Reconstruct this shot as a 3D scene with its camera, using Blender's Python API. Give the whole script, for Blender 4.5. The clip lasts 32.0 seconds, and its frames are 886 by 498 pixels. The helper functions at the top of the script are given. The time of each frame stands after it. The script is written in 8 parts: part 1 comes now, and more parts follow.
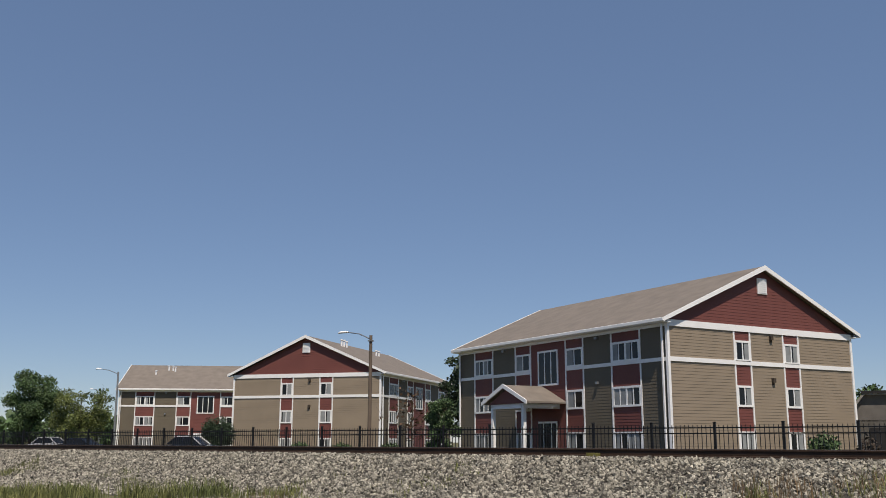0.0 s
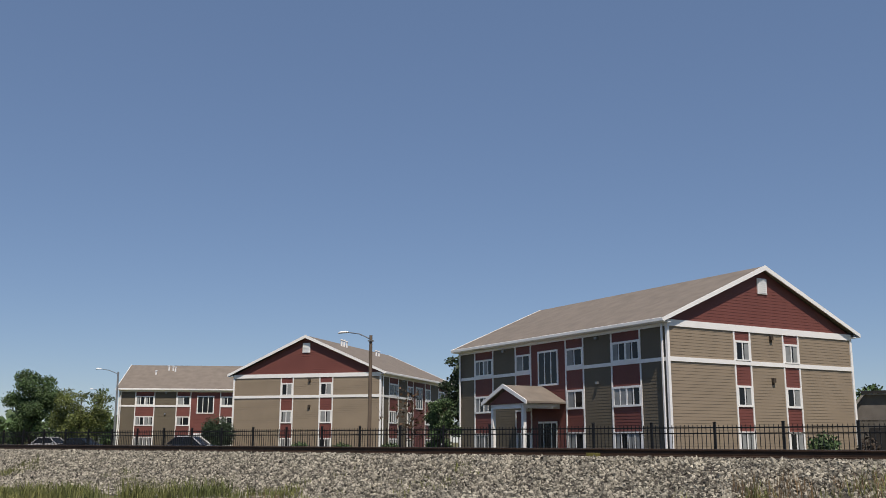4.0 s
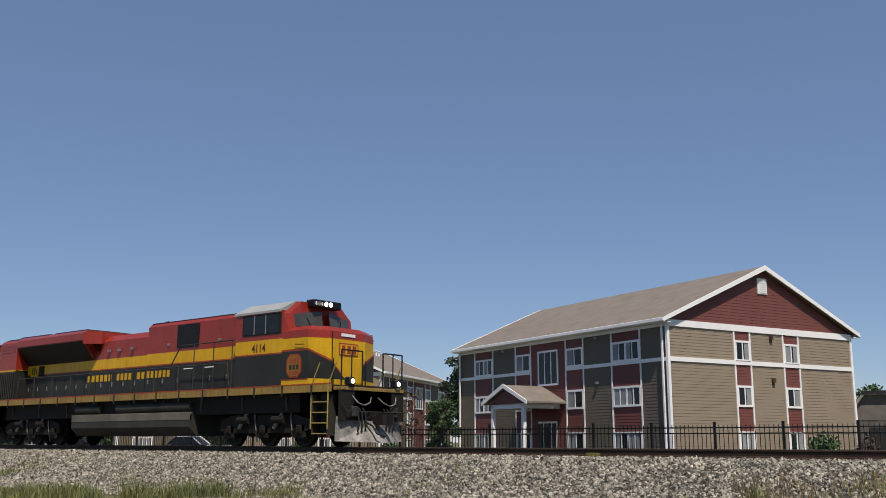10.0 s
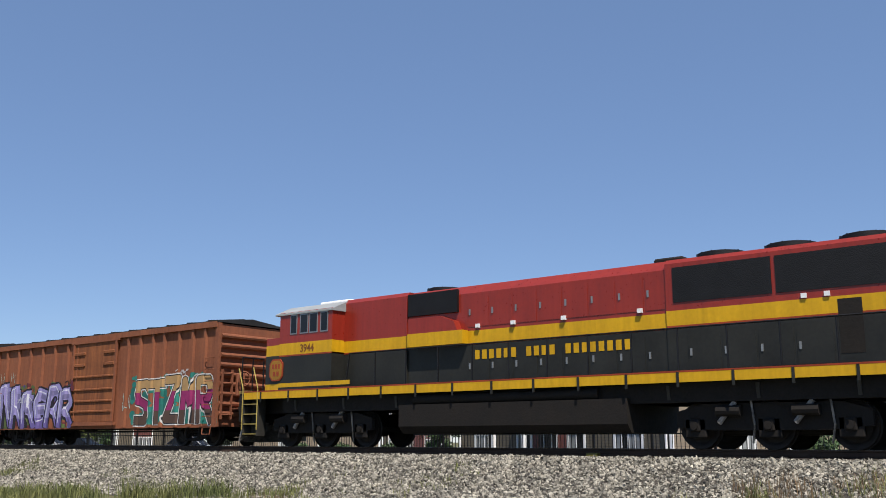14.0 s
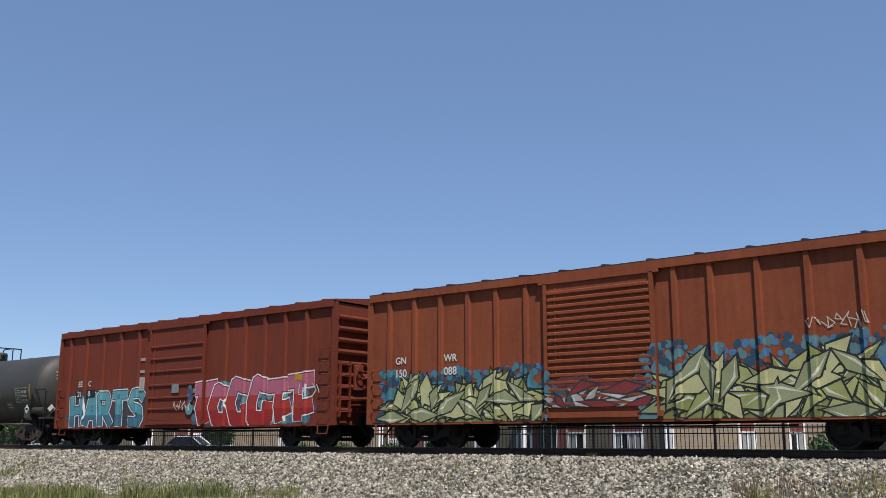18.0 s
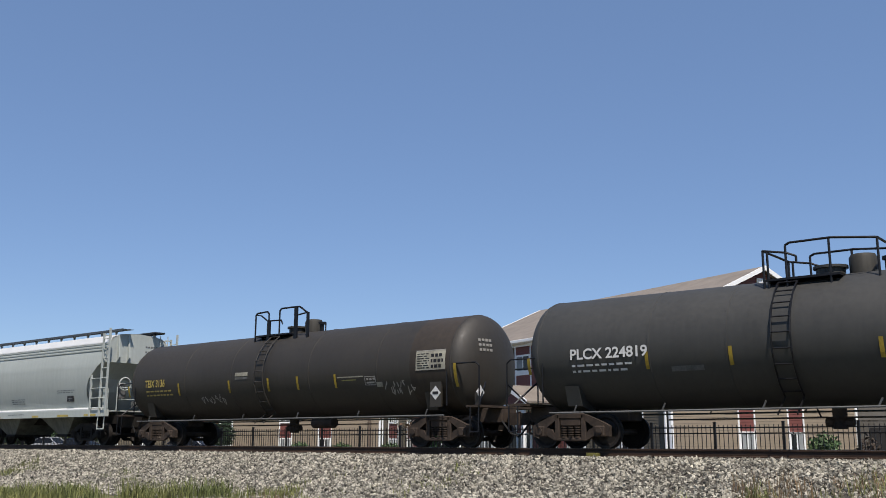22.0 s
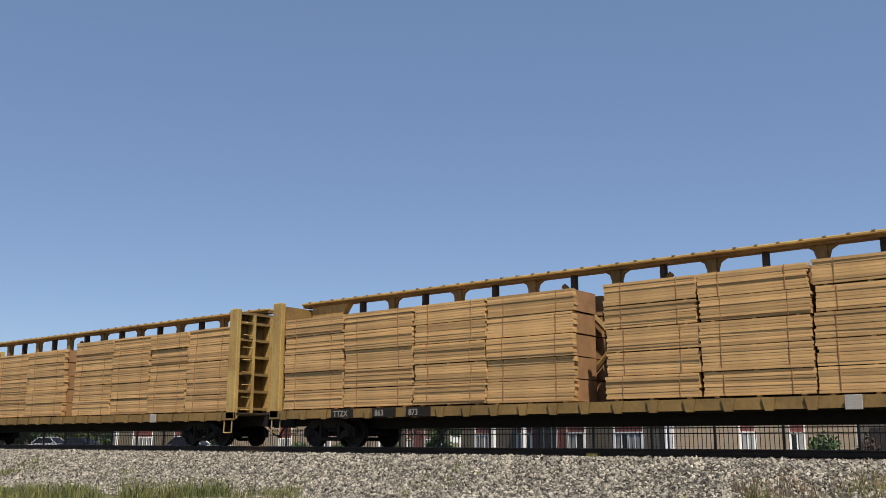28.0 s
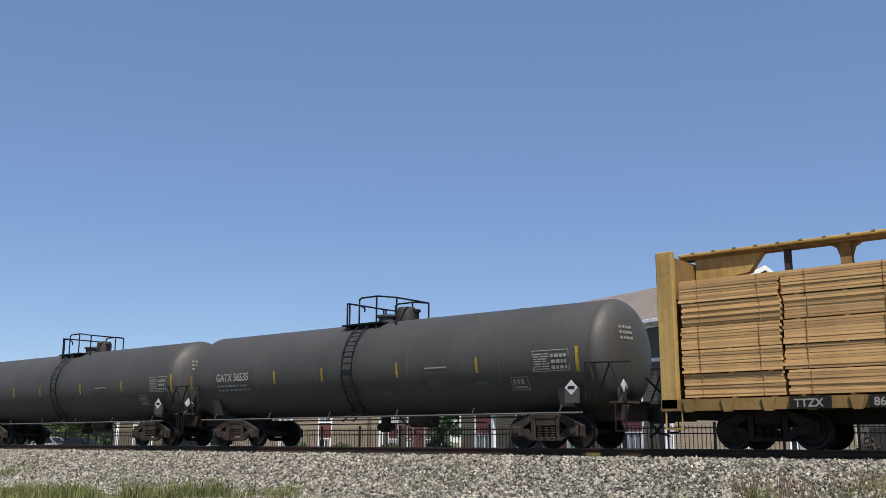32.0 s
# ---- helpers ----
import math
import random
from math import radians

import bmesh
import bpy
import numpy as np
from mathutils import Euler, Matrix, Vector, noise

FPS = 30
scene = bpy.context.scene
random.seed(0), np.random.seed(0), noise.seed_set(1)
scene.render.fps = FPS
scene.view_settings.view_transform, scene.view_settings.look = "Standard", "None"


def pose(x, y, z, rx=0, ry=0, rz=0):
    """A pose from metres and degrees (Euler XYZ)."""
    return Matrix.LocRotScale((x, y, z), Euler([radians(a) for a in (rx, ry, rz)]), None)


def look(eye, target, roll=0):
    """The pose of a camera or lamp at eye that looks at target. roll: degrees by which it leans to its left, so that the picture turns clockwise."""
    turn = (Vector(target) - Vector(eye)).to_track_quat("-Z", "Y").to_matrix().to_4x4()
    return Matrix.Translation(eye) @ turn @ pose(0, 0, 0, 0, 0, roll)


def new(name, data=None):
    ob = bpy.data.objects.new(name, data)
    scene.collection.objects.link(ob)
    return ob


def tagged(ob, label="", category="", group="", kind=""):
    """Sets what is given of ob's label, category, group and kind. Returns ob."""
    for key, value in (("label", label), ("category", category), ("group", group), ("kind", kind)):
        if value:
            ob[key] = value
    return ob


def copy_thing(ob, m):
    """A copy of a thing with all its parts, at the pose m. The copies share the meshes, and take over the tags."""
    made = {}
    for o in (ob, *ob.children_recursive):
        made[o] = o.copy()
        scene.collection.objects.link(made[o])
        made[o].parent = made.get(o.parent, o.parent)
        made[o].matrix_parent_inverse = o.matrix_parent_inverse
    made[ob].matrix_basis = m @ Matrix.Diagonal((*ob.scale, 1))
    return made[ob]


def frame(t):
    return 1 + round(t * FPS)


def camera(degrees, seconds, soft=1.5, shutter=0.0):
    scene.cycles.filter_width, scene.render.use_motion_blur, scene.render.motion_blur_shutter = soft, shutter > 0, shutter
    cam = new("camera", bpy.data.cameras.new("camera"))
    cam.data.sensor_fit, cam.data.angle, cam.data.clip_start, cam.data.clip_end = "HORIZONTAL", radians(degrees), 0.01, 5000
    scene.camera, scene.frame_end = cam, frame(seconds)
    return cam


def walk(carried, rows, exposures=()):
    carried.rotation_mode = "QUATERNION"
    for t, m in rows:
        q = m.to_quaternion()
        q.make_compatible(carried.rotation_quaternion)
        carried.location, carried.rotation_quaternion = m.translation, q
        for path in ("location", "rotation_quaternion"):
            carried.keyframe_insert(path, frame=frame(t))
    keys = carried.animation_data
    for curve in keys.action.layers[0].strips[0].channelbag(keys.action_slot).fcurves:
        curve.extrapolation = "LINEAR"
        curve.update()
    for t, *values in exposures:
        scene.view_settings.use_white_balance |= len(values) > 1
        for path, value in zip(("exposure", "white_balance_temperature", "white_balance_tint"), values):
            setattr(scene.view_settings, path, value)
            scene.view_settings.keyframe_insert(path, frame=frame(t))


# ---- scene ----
cam = camera(49.87, 32.0, soft=0.9)
EYE = Vector((0.0, 0.0, 0.147))
YAW, TILT, ROLL = radians(39.11), radians(11.47), 0.13
AIM = Vector((-math.sin(YAW) * math.cos(TILT), math.cos(YAW) * math.cos(TILT), math.sin(TILT)))
STAND = look(EYE, EYE + AIM * 10, ROLL)
walk(cam, [(0.0, STAND), (32.0, STAND)],
     exposures=[(0.0, 0.0, 7030, 14), (8.5, 0.0, 7030, 14), (10.0, 0.09, 6960, 14), (12.5, 0.42, 6600, 13), (23.0, 0.36, 6600, 13), (24.0, 0.24, 6700, 13), (25.2, -0.05, 6900, 14),
                (26.5, -0.28, 7000, 14), (28.5, 0.45, 7050, 14), (30.0, 0.42, 6850, 14), (32.0, 0.38, 6580, 13)])

# ---- light ----
SUN_AZ, SUN_EL = radians(-39), radians(59)
TO_SUN = Vector((math.cos(SUN_AZ) * math.cos(SUN_EL), math.sin(SUN_AZ) * math.cos(SUN_EL), math.sin(SUN_EL)))
world = bpy.data.worlds.new("sky")
scene.world = world
world.use_nodes = True
wn = world.node_tree.nodes
sky = wn.new("ShaderNodeTexSky")
sky.sky_type, sky.sun_disc = "NISHITA", False
sky.sun_elevation, sky.sun_rotation = SUN_EL, math.atan2(TO_SUN.x, TO_SUN.y)
sky.air_density, sky.dust_density, sky.ozone_density = 0.85, 0.0, 4.5
wn["Background"].inputs[1].default_value = 0.1
haze = wn.new("ShaderNodeMix")
haze.data_type = "RGBA"
haze.inputs[0].default_value = 0.45
haze.inputs[7].default_value = (1.42, 2.42, 4.4, 1.0)
world.node_tree.links.new(sky.outputs[0], haze.inputs[6])
world.node_tree.links.new(haze.outputs[2], wn["Background"].inputs[0])
sun_data = bpy.data.lights.new("sun", "SUN")
sun_data.energy, sun_data.angle, sun_data.color = 4.4, radians(0.53), (1.0, 0.95, 0.87)
sun = new("sun", sun_data)
sun.matrix_world = look(TO_SUN * 200, (0, 0, 0))


# ---- materials ----
def mat(name, col, rough=0.7, metal=0.0, var=0.25, scale=1.2, fine=18.0, bump=0.15, tint=None, spec=0.4, island=0.0, rnd=0.0, streak=0.0):
    """A surface with variation at two scales, optional streaks and a fine relief."""
    col = tuple(0.75 * c for c in col)
    tint = tuple(0.75 * c for c in tint) if tint else None
    m = bpy.data.materials.new(name)
    m.use_nodes = True
    n, l = m.node_tree.nodes, m.node_tree.links
    b = n["Principled BSDF"]
    b.inputs["Metallic"].default_value = metal
    b.inputs["Specular IOR Level"].default_value = spec
    tc = n.new("ShaderNodeTexCoord")
    n1 = n.new("ShaderNodeTexNoise")
    n1.inputs["Scale"].default_value, n1.inputs["Detail"].default_value = scale, 5
    n2 = n.new("ShaderNodeTexNoise")
    n2.inputs["Scale"].default_value, n2.inputs["Detail"].default_value = fine, 3
    l.new(tc.outputs["Object"], n1.inputs["Vector"])
    l.new(tc.outputs["Object"], n2.inputs["Vector"])
    mix = n.new("ShaderNodeMix")
    mix.data_type = "RGBA"
    dark = tint if tint else tuple(c * (1 - 2 * var) for c in col)
    light = tuple(min(1, c * (1 + var)) for c in col)
    mix.inputs[6].default_value, mix.inputs[7].default_value = (*dark, 1), (*light, 1)
    add = n.new("ShaderNodeMath")
    add.operation = "MULTIPLY_ADD"
    add.inputs[1].default_value = 0.35
    l.new(n2.outputs[0], add.inputs[0])
    sc = n.new("ShaderNodeMath")
    sc.operation = "MULTIPLY"
    sc.inputs[1].default_value = 0.65
    l.new(n1.outputs[0], sc.inputs[0])
    l.new(sc.outputs[0], add.inputs[2])
    last = add.outputs[0]
    if streak:
        mp = n.new("ShaderNodeMapping")
        mp.inputs["Scale"].default_value = (3.0, 3.0, 0.25)
        n3 = n.new("ShaderNodeTexNoise")
        n3.inputs["Scale"].default_value, n3.inputs["Detail"].default_value = 2.5, 4
        l.new(tc.outputs["Object"], mp.inputs[0])
        l.new(mp.outputs[0], n3.inputs["Vector"])
        a = n.new("ShaderNodeMix")
        a.inputs[0].default_value = streak
        l.new(last, a.inputs[2])
        l.new(n3.outputs[0], a.inputs[3])
        last = a.outputs[0]
    ramp = n.new("ShaderNodeMapRange")
    ramp.inputs[1].default_value, ramp.inputs[2].default_value = 0.3, 0.7
    l.new(last, ramp.inputs[0])
    l.new(ramp.outputs[0], mix.inputs[0])
    out = mix.outputs[2]
    if island or rnd:
        g = n.new("ShaderNodeNewGeometry" if island else "ShaderNodeObjectInfo")
        k = n.new("ShaderNodeMapRange")
        a = island or rnd
        k.inputs[3].default_value, k.inputs[4].default_value = 1 - a, 1 + a
        l.new(g.outputs["Random Per Island" if island else "Random"], k.inputs[0])
        mul = n.new("ShaderNodeVectorMath")
        mul.operation = "SCALE"
        l.new(out, mul.inputs[0])
        l.new(k.outputs[0], mul.inputs["Scale"])
        out = mul.outputs[0]
    l.new(out, b.inputs["Base Color"])
    rr = n.new("ShaderNodeMapRange")
    rr.inputs[3].default_value, rr.inputs[4].default_value = max(0.05, rough - 0.12), min(1, rough + 0.12)
    l.new(n2.outputs[0], rr.inputs[0])
    l.new(rr.outputs[0], b.inputs["Roughness"])
    if bump:
        bp = n.new("ShaderNodeBump")
        bp.inputs["Strength"].default_value, bp.inputs["Distance"].default_value = bump, 0.02
        l.new(n2.outputs[0], bp.inputs["Height"])
        l.new(bp.outputs[0], b.inputs["Normal"])
    return m


def glow(name, col, strength):
    m = bpy.data.materials.new(name)
    m.use_nodes = True
    b = m.node_tree.nodes["Principled BSDF"]
    b.inputs["Base Color"].default_value = (*col, 1)
    b.inputs["Emission Color"].default_value = (*col, 1)
    b.inputs["Emission Strength"].default_value = strength
    return m


M_GLASS = mat("window glass", (0.016, 0.018, 0.02), 0.14, 0.0, 0.2, 0.8, 3, 0.0, spec=0.3)
M_CURTAIN = mat("curtain", (0.34, 0.36, 0.36), 0.8, 0, 0.15, 1.5, 9)
M_WHITE = mat("white painted trim", (1.08, 1.08, 1.06), 0.55, 0, 0.05, 0.7, 12, 0.05)
M_SIDING = mat("tan lap siding", (0.345, 0.276, 0.198), 0.65, 0, 0.06, 0.5, 14, 0.08, rnd=0.03)
M_PANEL = mat("olive panel siding", (0.17, 0.142, 0.10), 0.7, 0, 0.07, 0.5, 14, 0.08)
M_RED = mat("oxide red siding", (0.215, 0.07, 0.057), 0.65, 0, 0.08, 0.5, 14, 0.08)
M_SHINGLE = mat("weathered brown shingles", (0.26, 0.222, 0.185), 0.9, 0, 0.12, 1.1, 30, 0.4)
M_BLACKIRON = mat("black painted steel", (0.012, 0.012, 0.014), 0.45, 0.3, 0.2, 2, 20, 0.05)
M_RAIL = mat("rusty rail steel", (0.075, 0.045, 0.03), 0.6, 0.5, 0.25, 2, 20, 0.2)
M_RAILTOP = mat("polished rail head", (0.35, 0.33, 0.31), 0.3, 0.9, 0.1, 2, 20, 0.05)
M_TIE = mat("creosoted timber", (0.06, 0.045, 0.035), 0.9, 0, 0.3, 3, 25, 0.4)
# Bed colour darkened to stand for the shade between the loose stones.
M_BALLAST = mat("ballast bed, dark as stone gap shade", (0.085, 0.073, 0.06), 0.95, 0, 0.35, 6, 45, 0.9)
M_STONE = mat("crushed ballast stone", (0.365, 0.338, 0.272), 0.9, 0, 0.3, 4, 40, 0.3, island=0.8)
M_SOIL = mat("dry grassy ground", (0.16, 0.14, 0.06), 0.95, 0, 0.35, 0.6, 8, 0.6, tint=(0.075, 0.085, 0.03))
M_GRASS = mat("dry green grass", (0.18, 0.178, 0.06), 0.8, 0, 0.3, 0.6, 9, 0.0, tint=(0.09, 0.12, 0.034), island=0.5)
M_LEAF = mat("green leaves", (0.10, 0.17, 0.062), 0.6, 0, 0.3, 0.7, 9, 0.0, island=0.5)
M_LEAFLIGHT = mat("light green leaves", (0.17, 0.21, 0.055), 0.6, 0, 0.3, 0.7, 9, 0.0, island=0.5)
M_LEAFDARK = mat("dark evergreen leaves", (0.05, 0.085, 0.04), 0.6, 0, 0.3, 0.7, 9, 0.0, island=0.5)
M_BARK = mat("grey-brown bark", (0.10, 0.075, 0.055), 0.95, 0, 0.3, 3, 30, 0.6)
M_POLEWOOD = mat("weathered pole timber", (0.20, 0.15, 0.11), 0.9, 0, 0.25, 1.5, 25, 0.4, streak=0.4)
M_GALV = mat("galvanised steel", (0.42, 0.43, 0.43), 0.45, 0.6, 0.12, 2, 20, 0.05)
M_ASPHALT = mat("worn asphalt", (0.055, 0.053, 0.05), 0.9, 0, 0.2, 0.5, 30, 0.4)
M_CARWHITE = mat("white car paint", (0.72, 0.72, 0.72), 0.25, 0, 0.03, 1, 10, 0.0, spec=0.6)
M_CARDARK = mat("dark blue car paint", (0.015, 0.02, 0.035), 0.25, 0, 0.1, 1, 10, 0.0, spec=0.6)
M_RUBBER = mat("black rubber", (0.015, 0.015, 0.015), 0.85, 0, 0.2, 4, 30, 0.2)
M_CONCRETE = mat("pale concrete", (0.42, 0.40, 0.36), 0.9, 0, 0.15, 1, 25, 0.3)


# ---- mesh building ----
class Mesh:
    """Collects corners and faces of one mesh."""

    def __init__(self):
        self.v, self.f, self.smooth = [], [], []

    def add(self, verts, faces, smooth=False):
        k = len(self.v)
        self.v += [tuple(a) for a in verts]
        self.f += [tuple(i + k for i in q) for q in faces]
        self.smooth += [smooth] * len(faces)
        return self

    def box(self, x0, x1, y0, y1, z0, z1, c=0.0):
        if c <= 0:
            v = [(x, y, z) for z in (z0, z1) for y in (y0, y1) for x in (x0, x1)]
            return self.add(v, [(0, 2, 3, 1), (4, 5, 7, 6), (0, 1, 5, 4), (2, 6, 7, 3), (0, 4, 6, 2), (1, 3, 7, 5)])
        ring = [(x0 + c, y0), (x1 - c, y0), (x1, y0 + c), (x1, y1 - c), (x1 - c, y1), (x0 + c, y1), (x0, y1 - c), (x0, y0 + c)]
        inner = [(x0 + c, y0 + c), (x1 - c, y0 + c), (x1 - c, y0 + c), (x1 - c, y1 - c), (x1 - c, y1 - c), (x0 + c, y1 - c), (x0 + c, y1 - c), (x0 + c, y0 + c)]
        v = [(*a, z0) for a in inner] + [(*a, z0 + c) for a in ring] + [(*a, z1 - c) for a in ring] + [(*a, z1) for a in inner]
        f = [tuple(range(7, -1, -1)), tuple(range(24, 32))]
        for k in range(3):
            for i in range(8):
                j = (i + 1) % 8
                f.append((k * 8 + i, k * 8 + j, k * 8 + 8 + j, k * 8 + 8 + i))
        return self.add(v, f)

    def prism(self, poly, axis, a, b):
        """A closed outline swept along an axis (0 x, 1 y, 2 z) from a to b. The outline is in the other two axes, in order."""
        def put(p, t):
            q = list(p)
            q.insert(axis, t)
            return q
        n = len(poly)
        v = [put(p, a) for p in poly] + [put(p, b) for p in poly]
        f = [tuple(range(n)), tuple(range(2 * n - 1, n - 1, -1))]
        f += [(i, i + n, (i + 1) % n + n, (i + 1) % n) for i in range(n)]
        return self.add(v, f)

    def tube(self, p, q, r, n=8, r2=None, caps=True):
        p, q = Vector(p), Vector(q)
        d = (q - p).normalized()
        s = d.cross(Vector((0, 0, 1)) if abs(d.z) < 0.95 else Vector((1, 0, 0))).normalized()
        w = d.cross(s)
        r2 = r if r2 is None else r2
        ring = [(s * math.cos(2 * math.pi * i / n) + w * math.sin(2 * math.pi * i / n)) for i in range(n)]
        v = [p + a * r for a in ring] + [q + a * r2 for a in ring]
        self.add(v, [(i, (i + 1) % n, (i + 1) % n + n, i + n) for i in range(n)], n > 6)
        if caps:
            self.add(v, [tuple(range(n - 1, -1, -1)), tuple(range(n, 2 * n))])
        return self

    def pipe(self, pts, r, n=6):
        for a, b in zip(pts[:-1], pts[1:]):
            self.tube(a, b, r, n)
        return self

    def lathe(self, profile, centre, axis=1, n=20, smooth=True):
        """Turns (radius, height) pairs about an axis through the centre."""
        v = []
        for r, h in profile:
            for i in range(n):
                a = 2 * math.pi * i / n
                q = [r * math.cos(a), r * math.sin(a)]
                q.insert(axis, h)
                v.append([q[k] + centre[k] for k in range(3)])
        m = len(profile)
        f = [(k * n + i, k * n + (i + 1) % n, (k + 1) * n + (i + 1) % n, (k + 1) * n + i) for k in range(m - 1) for i in range(n)]
        return self.add(v, f, smooth)

    def quad(self, a, b, c, d):
        return self.add([a, b, c, d], [(0, 1, 2, 3)])


def part(name, me, material, parent=None, label="", at=None, sharp=None):
    """One mesh object, under a thing or a part."""
    data = bpy.data.meshes.new(name)
    data.from_pydata(me.v, [], me.f)
    b = bmesh.new()
    b.from_mesh(data)
    bmesh.ops.remove_doubles(b, verts=b.verts, dist=0.00005)
    bmesh.ops.recalc_face_normals(b, faces=b.faces)
    b.to_mesh(data)
    b.free()
    if any(me.smooth):
        for poly in data.polygons:
            poly.use_smooth = True
        data.set_sharp_from_angle(angle=radians(sharp or 35))
    data.materials.append(material)
    ob = new(name, data)
    if parent:
        ob.parent = parent
    if at is not None:
        ob.matrix_basis = at
    if label:
        ob["label"] = label
    return ob


def raw(name, verts, faces, material, parent=None, smooth=False):
    """A large joined mesh from arrays, as it is."""
    data = bpy.data.meshes.new(name)
    data.from_pydata(verts, [], faces)
    data.materials.append(material)
    ob = new(name, data)
    if parent:
        ob.parent = parent
    return ob


def twin(ob, parent, m):
    """Another object on the same mesh, for an alike piece."""
    o = ob.copy()
    scene.collection.objects.link(o)
    o.parent, o.matrix_basis = parent, m
    return o


def thing(name, label, category, m=None, group="", kind=""):
    e = tagged(new(name), label, category, group, kind)
    if m is not None:
        e.matrix_basis = m
    return e


# ---- ground and track ----
TRACK = 22.08
GROUND_FAR, GROUND_NEAR = -1.0, -1.3


def ground_z(y):
    pts = [(-3000, -1.3), (10, -1.3), (17.6, -1.25), (22.6, -1.15), (28, -1.05), (34, -1.0), (3500, -1.0)]
    for (a, za), (b, zb) in zip(pts[:-1], pts[1:]):
        if a <= y <= b:
            return za + (zb - za) * (y - a) / (b - a)
    return -1.0


def ground():
    ys = [-3000, -300, -60, -20, 0, 8, 12, 14, 16, 17.6, 19, 22.6, 26, 28, 34, 40, 60, 100, 200, 500, 1200, 3500]
    xs = [-3500, -1000, -400, -200] + list(range(-150, 61, 3)) + [100, 300, 1000, 3000]
    v = [(x, y, ground_z(y) + (noise.noise(Vector((x * 0.2, y * 0.2, 0))) * 0.07 if -20 < y < 17.6 else 0)) for y in ys for x in xs]
    n = len(xs)
    f = [(j * n + i, j * n + i + 1, (j + 1) * n + i + 1, (j + 1) * n + i) for j in range(len(ys) - 1) for i in range(n - 1)]
    tagged(raw("ground", v, f, M_SOIL), "dry grassy ground reaching to the horizon", "ground", kind="structure")
    lot = Mesh().box(-150, 30, 36, 52, -1.02, -0.985)
    tagged(part("pavement", lot, M_ASPHALT), "worn asphalt parking strip beside the buildings", "pavement", kind="structure")


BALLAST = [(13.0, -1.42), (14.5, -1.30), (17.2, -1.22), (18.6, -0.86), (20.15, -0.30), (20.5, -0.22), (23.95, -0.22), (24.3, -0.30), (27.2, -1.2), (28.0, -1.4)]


def ballast_z(y):
    for (a, za), (b, zb) in zip(BALLAST[:-1], BALLAST[1:]):
        if a <= y <= b:
            return za + (zb - za) * (y - a) / (b - a)
    return -1.4


